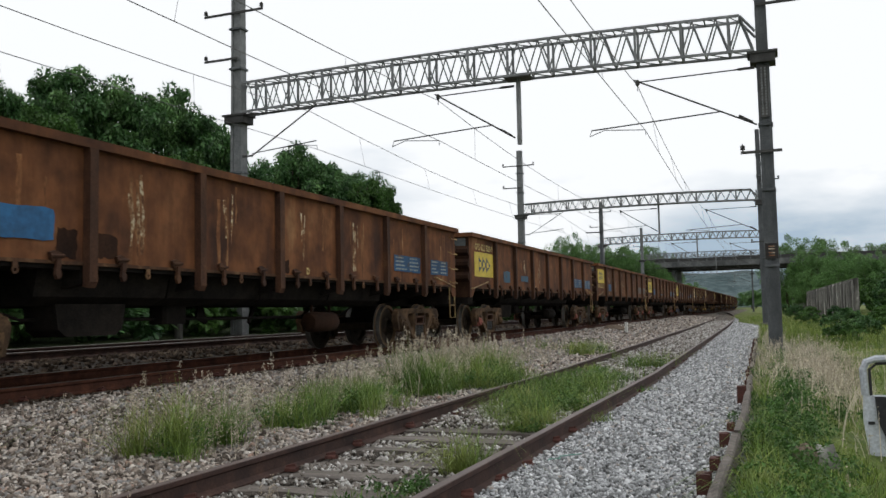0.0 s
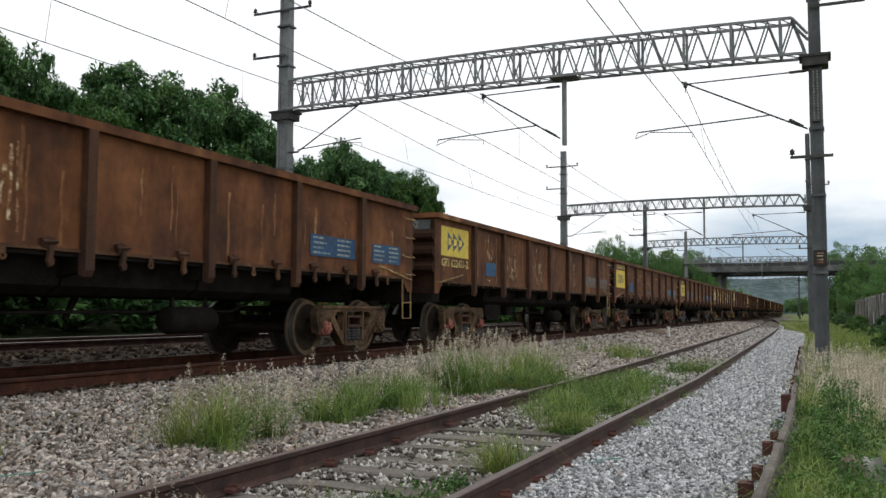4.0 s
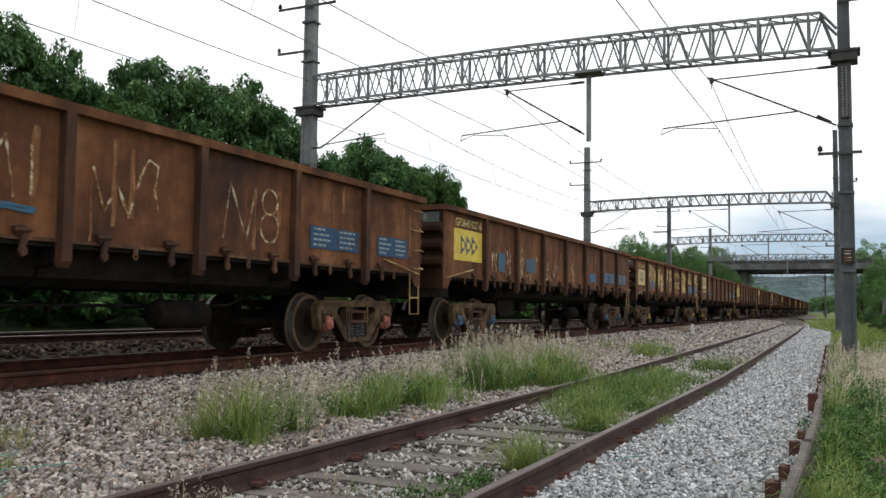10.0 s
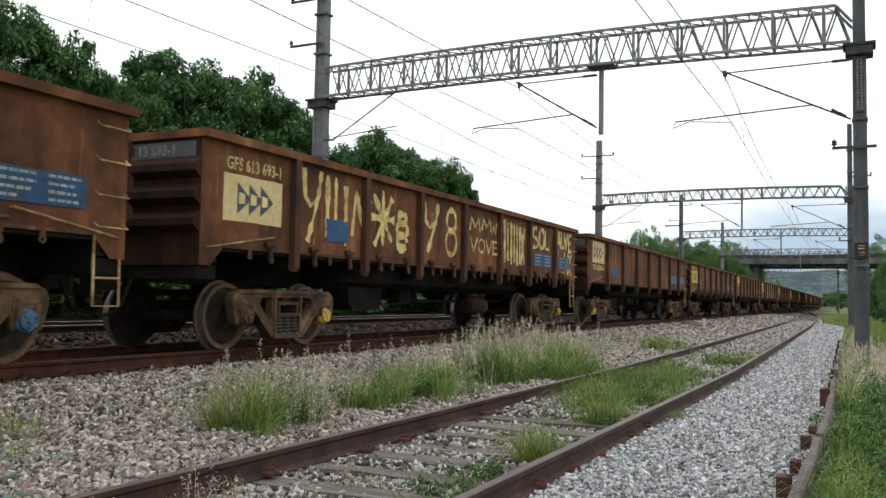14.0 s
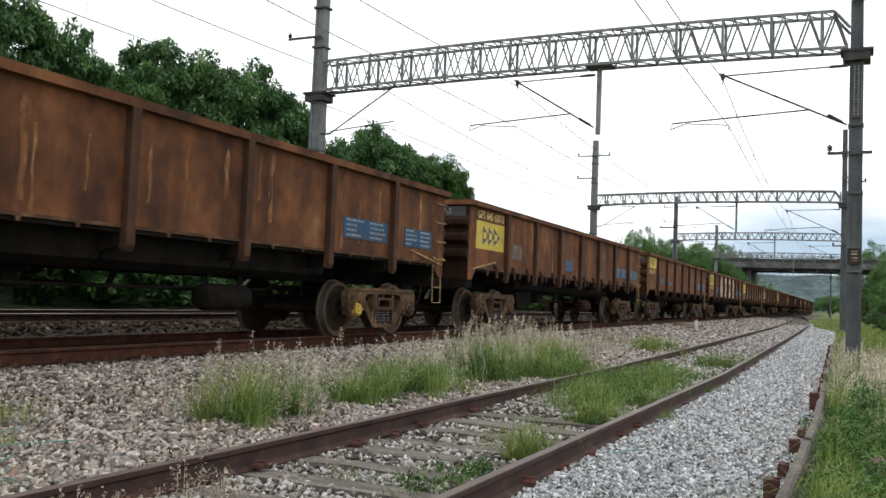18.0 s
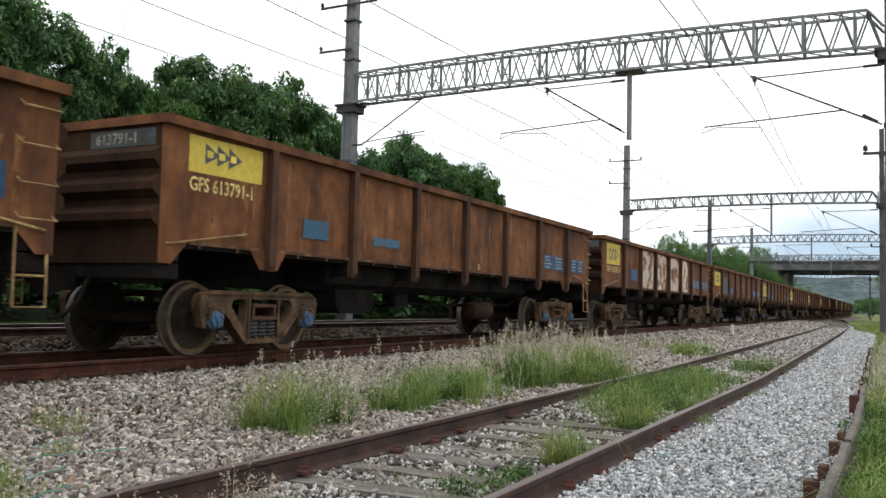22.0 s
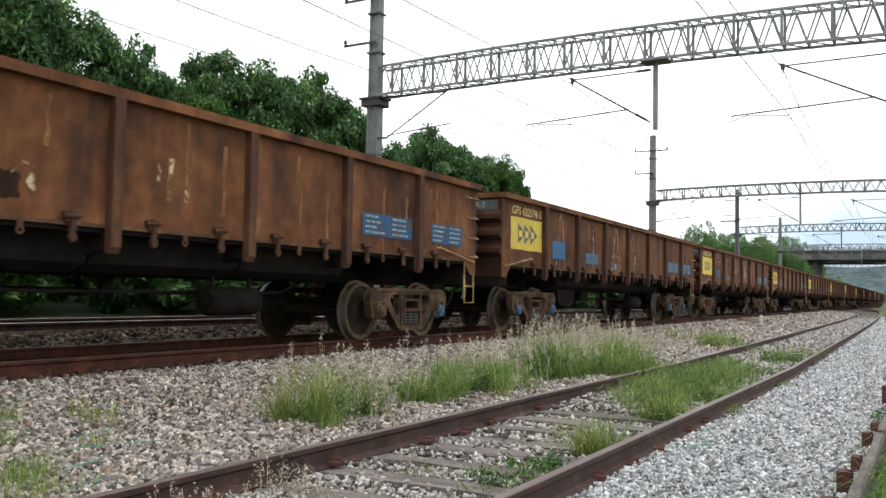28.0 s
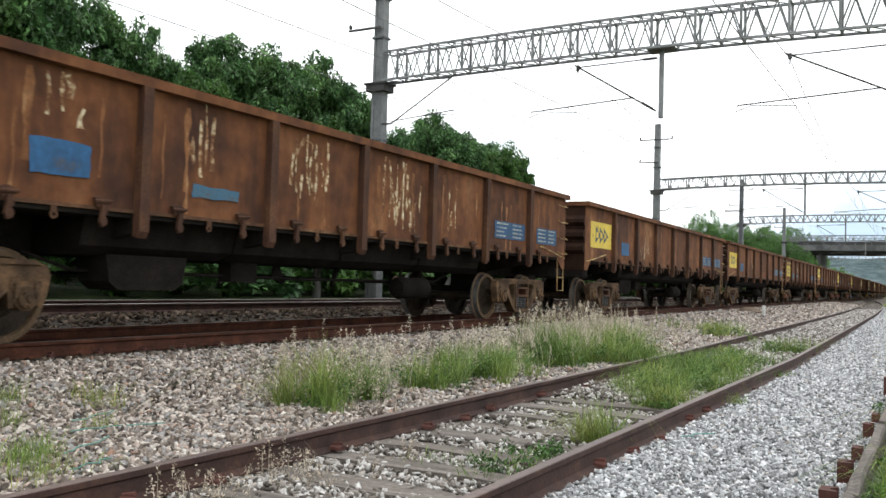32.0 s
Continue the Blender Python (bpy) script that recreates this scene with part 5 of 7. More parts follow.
def paint(w, d, n, rnd, L, edges):
    """Panels, numbers, blue data panels and sprayed signs on the wall that faces the siding."""
    y0, y1, z0, z1 = d.get("panel", (0.40, 2.02, 1.70, 2.36))
    pm = PALE if d.get("pale") else YELLOW
    p = part("logo_panel", plate(y0, y1, z0, z1, ragged=0.006, seed=n), pm, w, "%s painted panel" % ("cream" if d.get("pale") else "yellow"))
    if d.get("small"):
        box = (y0 + 0.20 * (y1 - y0), y0 + 0.70 * (y1 - y0), 0.45 * z0 + 0.55 * z1, 0.13)
    elif d.get("full"):
        box = (y0 + 0.10 * (y1 - y0), y0 + 0.88 * (y1 - y0), 0.5 * (z0 + z1), 0.21)
    else:
        box = (y0 + 0.22 * (y1 - y0), y0 + 0.84 * (y1 - y0), 0.5 * (z0 + z1), 0.21)
    part("arrow_mark", arrows(*box), NAVY, p, "row of dark blue arrowheads")
    for sh in light_marks(*box):
        part("pale_mark", sh, pm, p)
    if d["num"]:
        if d.get("below"):
            fitted("number_lettering", d["num"], LETTER, w, y0 + 0.02, y1 - (0.18 if d.get("small") else 0.02), z0 - 0.22, 0.006, label="cream stencilled wagon number")
        else:
            fitted("number_lettering", d["num"], LETTER, w, y0 + 0.05, y1 - 0.04, z1 + 0.06, 0.006, label="cream stencilled wagon number")
        part("end_plate", Shape().box(0.25, 1.30, -0.012, -0.004, 2.46, 2.66), SLATE, w, "faded dark number plate on the end wall")
        t2 = part("end_lettering", letters(d["num"][-8:], 0.18, WORNLETTER), WORNLETTER, w, "worn grey number")
        t2.rotation_euler = (0, 0, -math.pi / 2)
        t2.location = (0.34, -0.016, 2.50)
    if d.get("slate"):
        part("slate_panel", plate(edges[1] + 0.10, edges[2] - 0.13, 1.54, 2.38, ragged=0.006, seed=n), SLATE, w, "slate grey painted panel")
    if d.get("scribble"):
        a, z, wide, high = d["scribble"]
        for k in range(4):
            sign(w, ("V", "M", "S", "hook")[k], a + k * wide / 4, z, wide / 5, high, 0.010, BLACKLINE, 0.006, "black scribbled line")
    for k, (a, b, z, top, kind) in enumerate(d["patches"]):
        part("paint_patch", plate(a, b, z, top, x=0.0150, ragged=0.014, seed=n * 7 + k), PAINTS[kind], w, "blue painted-over patch")
    for k, (a, b, z, top) in enumerate(d.get("burns", ())):
        part("dark_patch", plate(a, b, z, top, x=0.0030, ragged=0.02, seed=n * 5 + k), END_RUST, w, "dark primer patch")
    for i, (f0, f1) in ((NPOST - 1, (0.22, 0.92)), (NPOST, (0.22, 0.74))):
        a, b = edges[i], edges[i + 1]
        c0, c1 = a + (b - a) * f0, a + (b - a) * f1
        dp = part("data_panel", plate(c0, c1, 1.61, 1.95, x=0.0120, ragged=0.008, seed=n * 11 + i), FADED if d.get("dull") else DATABLUE, w, "blue data panel with rows of writing")
        for k in range(0 if d.get("dull") else 4):
            z = 1.905 - 0.080 * k
            sh = Shape()
            for e, stop in ((0.06, rnd.uniform(0.25, 0.46)), (0.58, rnd.uniform(0.86, 0.94))):
                while e < stop:
                    q = min(stop, e + rnd.uniform(0.04, 0.11))
                    sh.box(SHEET_X + 0.0120, SHEET_X + 0.0140, c0 + (c1 - c0) * e, c0 + (c1 - c0) * q, z - 0.016, z + 0.016)
                    e = q + 0.018
            part("writing_bar", sh, BARPAINT, dp)
    for k, (kind, y, z, wide, high) in enumerate(d.get("signs", ())):
        bold = d.get("bold")
        sign(w, kind, y, z, wide, high, (0.064 if high > 0.4 else 0.028) if bold else d.get("spray", 0.030), LETTER if bold else CHALK, 0.0050 + 0.0006 * (k % 9))
    for y, z, wide, high, count in d.get("runs", ()):
        drips(w, rnd, y, z, wide, high, count, CHALK, 0.0050)
    if d.get("mark"):
        text, y = d["mark"]
        t = part("stencil_lettering", letters(text, 0.15, LETTER), LETTER, w)
        t.location = (SHEET_X + 0.006, y, 1.42)
    if d.get("stencil"):
        text, y, z = d["stencil"]
        t = part("stencil_lettering", letters(text, 0.18, LETTER), LETTER, w)
        t.location = (SHEET_X + 0.0165, y, z)
    for i in range(NPOST + 1):
        a, b = edges[i] + 0.10, edges[i + 1] - 0.10
        for k in range(3):
            y = a + (b - a) * rnd.uniform(0.1, 0.9)
            top = rnd.uniform(2.2, 2.66)
            run = rnd.uniform(0.4, 1.2)
            part("rust_streak", stroke([(y + 0.012 * math.sin(q * 1.7 + k), max(1.40, top - run * q / 6)) for q in range(7)], rnd.uniform(0.012, 0.05), 0.0025 + 0.0004 * k), STREAK, w, "pale rust run")
    for i, (a, b) in enumerate(d.get("mural", ())):
        ww, c = b - a, 0.5 * (a + b)
        pts = []
        for k in range(28):
            t = 2 * math.pi * k / 28
            rr = 1 + 0.10 * math.sin(3 * t + i) + 0.05 * math.sin(5 * t)
            pts.append((c + 0.50 * ww * max(-1, min(1, rr * math.cos(t) * 1.35)), 2.03 + 0.62 * max(-1, min(1, rr * math.sin(t) * 1.3))))
        mu = part("graffiti", Shape().prism(pts, SHEET_X + 0.001, SHEET_X + 0.004, "x"), WHITEPAINT, w, "large flaking white graffiti shape")
        for k in range(5):
            y = a + ww * (0.12 + 0.19 * k)
            z = rnd.uniform(1.6, 2.2)
            s = -1 if k % 2 else 1
            arc = [(y + s * 0.10 * math.cos(t * 0.5) * (1 + k * 0.3), z + 0.24 * math.sin(t * 0.5) * (1 + k * 0.2)) for t in range(-3, 7 - k)]
            arc = [(min(b - 0.05, max(a + 0.05, p)), min(2.6, max(1.46, q))) for p, q in arc]
            part("graffiti_line", stroke(arc, 0.015, 0.008), BLACKLINE, mu)
        if i == 1:
            t = part("graffiti_lettering", letters("2016", 0.30, BLACKLINE), BLACKLINE, mu, "black sprayed year")
            t.location = (SHEET_X + 0.0095, a + 0.25, 1.56)


def travelled(t):
    """Metres that the train has rolled by time t: it gathers speed slowly."""
    u = t / 32.0
    return 178.04 * u + 30.69 * u * u + 5.39 * u * u * u


# how far each wagon stands from the even spacing, in its drawgear
SLACK = {-1: -0.15, 0: -0.02, 1: 0.08, 2: -0.05, 3: 0.0, 4: 0.21, 5: -0.36, 6: -0.08, 7: 0.30, 8: -0.38, 9: -0.30, 10: -0.12, 11: -0.03}
TRAIN = []
FIRST, LAST = -2, 25
for n in range(FIRST, LAST + 1):
    if n <= 13:
        TRAIN.append((n, *wagon(n)))
    else:
        TRAIN.append((n, copy_thing(TRAIN[n - 12][1], Matrix()), []))


def motions():
    """The wagons roll along the main line; the wheels of those that pass near turn with them."""
    for n, w, sets in TRAIN:
        rows = []
        for k in range(0, 33):
            y = 21.48 + PITCH * n + SLACK.get(n, 0.0 if n < 12 else 0.35) - travelled(k)
            turn = math.degrees(math.atan((main_x(y) - main_x(y + LONG)) / LONG))
            rows.append((float(k), pose(main_x(y), y, MAIN_Z, 0, 0, turn)))
        walk(w, rows)
        for a, dy in sets:
            if -2 < n < 13:
                ts = [i * 0.1 for i in range(321)]
                walk(a, [(t, pose(0, dy, 0.456, (math.degrees(travelled(t) / 0.456)) % 360, 0, 0)) for t in ts])


# ---- trees ----
def leaf_cloud(rng, centres, radii, per, size, flat=0.75):
    """Many small pointed leaves that fill clumps and droop outwards."""
    total = len(centres) * per
    d = rng.normal(size=(total, 3))
    d /= np.linalg.norm(d, axis=1, keepdims=True)
    rad = np.repeat(np.array(radii), per) * rng.uniform(0.05, 1.0, total) ** 0.45
    c = np.repeat(np.array(centres), per, axis=0) + d * rad[:, None] * np.array([1, 1, flat])
    a = d * 0.7 + rng.normal(scale=0.55, size=(total, 3)) + np.array([0, 0, -0.45])
    a /= np.linalg.norm(a, axis=1, keepdims=True)
    b = np.cross(a, rng.normal(size=(total, 3)) + np.array([0, 0, 1.4]))
    b /= np.linalg.norm(b, axis=1, keepdims=True)
    nrm = np.cross(b, a)
    s = size * rng.uniform(0.6, 1.35, total)[:, None]
    v = np.stack([c - a * s, c - b * s * 0.40 + nrm * s * 0.12, c + a * s, c + b * s * 0.40 + nrm * s * 0.12], 1).reshape(-1, 3)
    f = np.arange(total * 4).reshape(-1, 4)
    return v, f


def quick_mesh(name, v, f, mat, smooth=False):
    me = bpy.data.meshes.new(name)
    v, f = np.asarray(v, dtype=np.float32), np.asarray(f, dtype=np.int32)
    k = f.shape[1]
    me.vertices.add(len(v))
    me.vertices.foreach_set("co", v.ravel())
    me.loops.add(f.size)
    me.loops.foreach_set("vertex_index", f.ravel())
    me.polygons.add(len(f))
    me.polygons.foreach_set("loop_start", np.arange(0, f.size, k, dtype=np.int32))
    me.polygons.foreach_set("loop_total", np.full(len(f), k, dtype=np.int32))
    me.materials.append(mat)
    me.update(calc_edges=True)
    me.validate()
    return me


def tree(name, label, seed, height, spread, leaf_mat, clumps=90, per=150, size=0.17, trunk=True, low=0.25, puff=0.2):
    """A crown of uneven lobes set over a dome, each lobe a cluster of leaf clumps, on a branching trunk."""
    rng = np.random.default_rng(seed)
    t = thing(name, label, "tree" if trunk else "bush", "trees behind the railway" if trunk else "bushes")
    sh = Shape()
    base, cs, rs = height * low, [], []
    lobes = []
    n = 22
    for k in range(n):
        u = (k + 0.5) / n
        zz = 1 - 1.75 * u
        az = 2.39996 * k + rng.uniform(-0.4, 0.4)
        q = math.sqrt(max(0.0, 1 - zz * zz)) if zz > 0 else 1.0
        lr = spread * rng.uniform(0.26, 0.42)
        out = max(0.0, spread - lr * 0.8) * rng.uniform(0.82, 1.08)
        half = (0.55 if zz > 0 else 0.50) * (height - base)
        lobes.append((q * out * math.cos(az), q * out * math.sin(az), base + 0.45 * (height - base) + zz * max(0.1, half - lr * 0.8) * rng.uniform(0.86, 1.02), lr))
    for i in range(clumps):
        lx, ly, lz, lr = lobes[i % n]
        d = rng.normal(size=3)
        d *= rng.uniform(0.25, 1.0) ** 0.5 / np.linalg.norm(d)
        cs.append((lx + d[0] * lr, ly + d[1] * lr, max(height * 0.03, lz + d[2] * lr * 0.85)))
        rs.append(rng.uniform(0.65, 1.25) * spread * puff)
    if trunk:
        sh.tube((0, 0, -0.3), (0.1, 0.05, height * 0.35), 0.030 * height, 0.020 * height, 10)
        for lx, ly, lz, lr in lobes[::2]:
            k = Vector((0.1, 0.05, height * rng.uniform(0.22, 0.34)))
            m = k.lerp(Vector((lx, ly, lz)), 0.55) + Vector((0, 0, 0.05 * height))
            sh.tube(k, m, 0.012 * height, 0.008 * height, 7).tube(m, (lx, ly, lz), 0.008 * height, 0.003 * height, 6)
        part("trunk", sh, BARK, t, "dark branching trunk")
    v, f = leaf_cloud(rng, cs, rs, per, size)
    part("crown", quick_mesh("crown", v, f, leaf_mat), leaf_mat, t, "uneven leafy crown" if trunk else "dense weedy foliage")
    return t


def plant_trees():
    big = [tree("broadleaf_tree", "dense dark green broadleaf tree behind the tracks", 11 + k, 10.0, 3.3, LEAF, 255, 220, 0.115, low=0.10, puff=0.17) for k in range(3)]
    light = tree("broadleaf_tree", "light green broadleaf tree beside darker trees", 21, 10.0, 2.2, LEAF2, 130, 200, 0.115, low=0.14)
    far = [tree("distant_tree", "green broadleaf tree in the distance", 41 + k, 10.0, 5.0, FARLEAF, 180, 170, 0.13, low=0.02, puff=0.19) for k in range(2)]
    bush = [tree("bush", "green weedy bush beside the railway", 31 + k, 2.2, 1.2, (LEAF2, LEAF)[k], 60, 80, 0.10, trunk=False, low=0.03) for k in range(2)]
    used = set()

    def at(ob, x, y, z, wide, tall, r):
        o = ob
        if ob.name in used:
            o = copy_thing(ob, Matrix())
        used.add(ob.name)
        o.matrix_basis = Matrix.Translation((x, y, z)) @ Matrix.Rotation(r, 4, "Z")
        o.scale = (wide, wide, tall)
        return o
    # the row behind the far track: place along the line, height and half width of each crown
    row = [(3.0, 12.4, 4.0), (9.5, 12.6, 4.0), (15.3, 12.6, 3.9), (20.0, 11.5, 3.0), (22.6, 10.6, 2.2), (25.0, 9.9, 2.3), (28.3, 11.5, 3.3), (33.9, 12.0, 3.3), (37.4, 11.2, 2.3), (40.6, 9.7, 2.4), (45.2, 11.1, 3.1), (49.8, 11.1, 2.9), (54.2, 10.8, 2.8), (57.4, 10.1, 2.1), (59.7, 8.9, 1.4)]
    for i, (y, top, half) in enumerate(row):
        at(big[i % 3], -27.2 - 0.5 * (i % 2), y, 0.4, half / 3.3, (top - 0.4) / 9.35, 1.9 * i)
    for i, (x, y, top, half) in enumerate(((-32.5, 12, 10.5, 3.6), (-32, 23, 9.0, 3.4), (-32, 31, 10.0, 3.4), (-31.5, 38.5, 8.8, 3.0), (-32, 47, 9.3, 3.4), (-31.5, 53, 9.0, 3.2))):
        at(big[(i + 1) % 3], x, y, 0.4, half / 3.3, (top - 0.4) / 9.35, 0.7 + 2.3 * i)
    for x, y, top, half in ((-24.6, 49.6, 9.2, 1.8), (-24.4, 31.0, 7.9, 1.9), (-24.6, 23.6, 8.2, 1.7), (-25.0, 53.6, 9.3, 1.3)):
        at(light, x, y, 0.3, half / 2.2, top / 9.2, y)
    for i, (x, y, top, half) in enumerate(((-29.6, 127, 11.8, 3.6), (-26.0, 126, 10.2, 3.6), (-23.2, 124, 9.8, 3.2), (-20.6, 122, 9.4, 2.8), (-18.0, 121, 8.2, 2.6), (-15.8, 120, 6.8, 2.0), (-14.3, 119, 5.4, 1.5), (-24.6, 112, 6.4, 2.4), (-21.5, 104, 4.6, 2.0), (-19.4, 95, 3.6, 1.8),
                                           (-25.5, 154, 11.0, 4.5), (-22.0, 155, 11.6, 4.2), (-19.0, 156, 10.4, 2.8), (-24.0, 166, 8.0, 4.0), (0.6, 150, 11.6, 4.0), (5.4, 149, 11.2, 4.4), (10.5, 150, 10.4, 4.6), (15.5, 150, 10.0, 4.5), (4.0, 122, 8.0, 3.2), (7.6, 118, 7.2, 3.4), (2.8, 104, 4.2, 1.9), (5.8, 108, 5.8, 2.6), (9.5, 112, 6.6, 3.0), (14, 108, 6.0, 3.2), (-1.0, 215, 5.5, 4.0),
                                           (-29, 215, 12.0, 6.0), (-24, 250, 7.5, 5.0), (-24, 264, 6.0, 5.0), (-26, 280, 6.2, 5.0), (-9, 285, 5.5, 5.0), (-4, 280, 6.2, 5.0), (1, 270, 5.5, 5.0), (6, 285, 7.0, 5.0), (-9, 330, 5.0, 5.0), (-29, 330, 6.0, 5.0), (2, 330, 5.0, 5.0), (12, 330, 9.0, 6.0), (24, 300, 12.0, 7.0), (36, 300, 13.0, 7.0))):
        at(far[i % 2], x, y, 0.2, half / 5.0, top / 9.6, i * 1.7)
    for i in range(66):
        k = 0.85 + 0.55 * ((i * 3) % 4) / 4
        at(bush[i % 2], -16.7 - 3.6 * ((i * 7) % 5) / 4, -6 + i * 1.55, 0.15, 1.6 * k, 1.15 * k, i * 2.1)
    for i in range(24):
        at(bush[i % 2], -23.4 - (i % 3), -2 + i * 3.1, 0.3, 2.5, 1.9, i * 1.1)
    for i, (x, y, k) in enumerate(((6.4, 53, 0.8), (7.5, 50, 1.1), (9.0, 58, 1.4), (8.0, 70, 1.6), (9.5, 80, 2.0), (12.5, 88, 2.2), (6.8, 88, 1.5), (5.8, 98, 1.4), (7.8, 94, 1.8), (14.5, 74, 1.7), (6.9, 60, 1.2))):
        at(bush[i % 2], x, y, -0.05, k, k, i * 1.3)
    for i, (x, y, k) in enumerate(((1.5, 27, 0.30), (2.4, 31, 0.36), (3.4, 36, 0.42), (1.9, 40, 0.34), (4.4, 44, 0.5), (2.9, 47, 0.45), (1.2, 51, 0.38), (3.2, 58, 0.5), (1.6, 66, 0.5), (0.9, 78, 0.55), (4.6, 30, 0.4), (-0.2, 92, 0.6))):
        at(bush[i % 2], x, y, -0.12, 1.3 * k, k, i * 2.3)


plant_trees()


# ---- distance ----
def bridge():
    b = thing("road_bridge", "grey concrete road bridge crossing over the railway", "bridge")
    y = 131
    part("deck", Shape().box(-60, 70, y, y + 9, 7.2, 7.60), BRIDGE, b)
    part("edge_beam", Shape().box(-60, 70, y - 0.35, y, 6.85, 7.65), BRIDGE, b)
    part("parapet", Shape().box(-60, 70, y - 0.20, y - 0.08, 7.65, 8.15), DARKSTEEL, b)
    part("girder", Shape().box(-60, 70, y + 0.6, y + 1.3, 6.45, 7.2), DARKSTEEL, b)
    part("girder", Shape().box(-60, 70, y + 6.6, y + 7.3, 6.45, 7.2), DARKSTEEL, b)
    for x in (-21, -14.8, 4.5, 20, 36, -40):
        part("pier", Shape().box(x - 0.35, x + 0.35, y + 1, y + 8, -0.5, 6.45, 0.1), BRIDGE, b)
    part("handrail", Shape().box(-60, 70, y - 0.3, y - 0.22, 8.52, 8.58).box(-60, 70, y - 0.3, y - 0.24, 8.34, 8.38), GALV, b)
    for i in range(66):
        part("baluster", shared("baluster", lambda: Shape().box(-0.04, 0.04, y - 0.30, y - 0.22, 7.65, 8.54).mesh("baluster", GALV)), GALV, b).location = (-60 + 2 * i, 0, 0)


bridge()


def field_wall():
    w = thing("concrete_wall", "stained old concrete slab wall standing in grass", "wall")
    a, b = Vector((3.75, 52.5, 0)), Vector((1.4, 146, 0))
    n = 52
    d = (b - a) / n
    ang = math.atan2(-d.x, d.y)
    for i in range(n):
        p = a + d * i
        z = ground_z(p.x, p.y)
        s = part("slab", shared("slab", lambda: Shape().box(-0.08, 0.08, 0.03, d.length - 0.03, -0.3, 2.45, 0.01).mesh("slab", CONCRETE)), CONCRETE, w)
        s.matrix_basis = pose(p.x, p.y, z - 0.04 * (i % 3), 0, 0, math.degrees(ang))
        q = part("wall_post", shared("wallpost", lambda: Shape().box(-0.13, 0.13, -0.10, 0.10, -0.3, 2.55, 0.02).mesh("wall_post", CONCRETE)), CONCRETE, w)
        q.matrix_basis = pose(p.x, p.y, z, 0, 0, math.degrees(ang))


field_wall()


def far_hills():
    """A low wooded ridge far behind the bridge."""
    rows, nx = 6, 80
    vs, fs = [], []
    for j in range(rows):
        for i in range(nx):
            x = -700 + 1400 * i / (nx - 1)
            t = j / (rows - 1)
            h = 33 * math.sin(math.pi * min(1, t * 1.2) / 1.2) * (0.9 + 0.3 * noise.noise((x * 0.006, 2.0, 0))) + 3.0 * noise.noise((x * 0.05, t * 4, 1))
            vs.append((x, 620 + 260 * t, -1 + max(0, h) * (1 if t > 0 else 0)))
    for j in range(rows - 1):
        for i in range(nx - 1):
            a = j * nx + i
            fs.append((a, a + 1, a + nx + 1, a + nx))
    solid("far_hills", Shape().add(vs, fs), HAZE, "low hazy wooded hills on the horizon", "hills", kind="structure", smooth=True)


far_hills()


# ---- small things of the yard ----
def siding_sleepers():
    def clip():
        return Shape().prism([(-0.035, 0.0), (0.035, 0.0), (0.03, 0.02), (0.0, 0.035), (-0.03, 0.02)], -0.045, 0.045, "x").tube((-0.045, 0.0, 0.03), (0.03, 0.012, 0.045), 0.013, n=6)
    clip_mesh = clip().mesh("rail_clip", CLIP)
    rnd = random.Random(5)
    sleepers = []
    for k in range(3):
        sh = Shape()
        w = 0.12
        n = 9
        vs = []
        for i in range(n):
            x = -1.35 + 2.70 * i / (n - 1)
            for dy, z in ((-w, -0.16), (w, -0.16), (w, 0.0), (-w, 0.0)):
                vs.append((x + rnd.uniform(-0.01, 0.01), dy + rnd.uniform(-0.012, 0.012), z + (rnd.uniform(-0.012, 0.008) if z == 0 else 0)))
        sh.add(vs, [(3, 2, 1, 0), tuple(4 * (n - 1) + i for i in range(4))] + [(4 * q + i, 4 * q + (i + 1) % 4, 4 * q + 4 + (i + 1) % 4, 4 * q + 4 + i) for q in range(n - 1) for i in range(4)])
        sleepers.append(sh.mesh("sleeper", TIMBER))
    for i in range(106):
        y = 5.20 + 0.583 * (i - 24)
        t = tagged(new("sleeper", sleepers[i % 3]), "weathered timber railway sleeper half sunk in gravel", "sleeper", "siding sleepers")
        t.matrix_basis = pose(side_x(y) + rnd.uniform(-0.05, 0.05), y, -0.150 + rnd.uniform(-0.018, 0.012) - (0.03 if y > 8.5 else 0.0), 0, 0, rnd.uniform(-1.2, 1.2))
        if 14 < i < 60:
            for off in (-GAUGE - 0.10, -GAUGE + 0.10, GAUGE - 0.10, GAUGE + 0.10):
                if rnd.random() < 0.55:
                    c = part("rail_clip", clip_mesh, CLIP, t)
                    c.location = (off * 0.985, 0.03, 0.010)
    for i in range(60):
        y = 2.0 + 0.60 * i
        t = tagged(new("sleeper", sleepers[i % 3]), "dark sleeper under the main line rails", "sleeper", "main line sleepers")
        t.matrix_basis = pose(main_x(y), y, MAIN_Z - 0.165, 0, 0, 0.7)
        for off in (GAUGE - 0.10, GAUGE + 0.10):
            c = part("rail_clip", clip_mesh, CLIP, t)
            c.location = (off, 0.0, 0.012)


siding_sleepers()


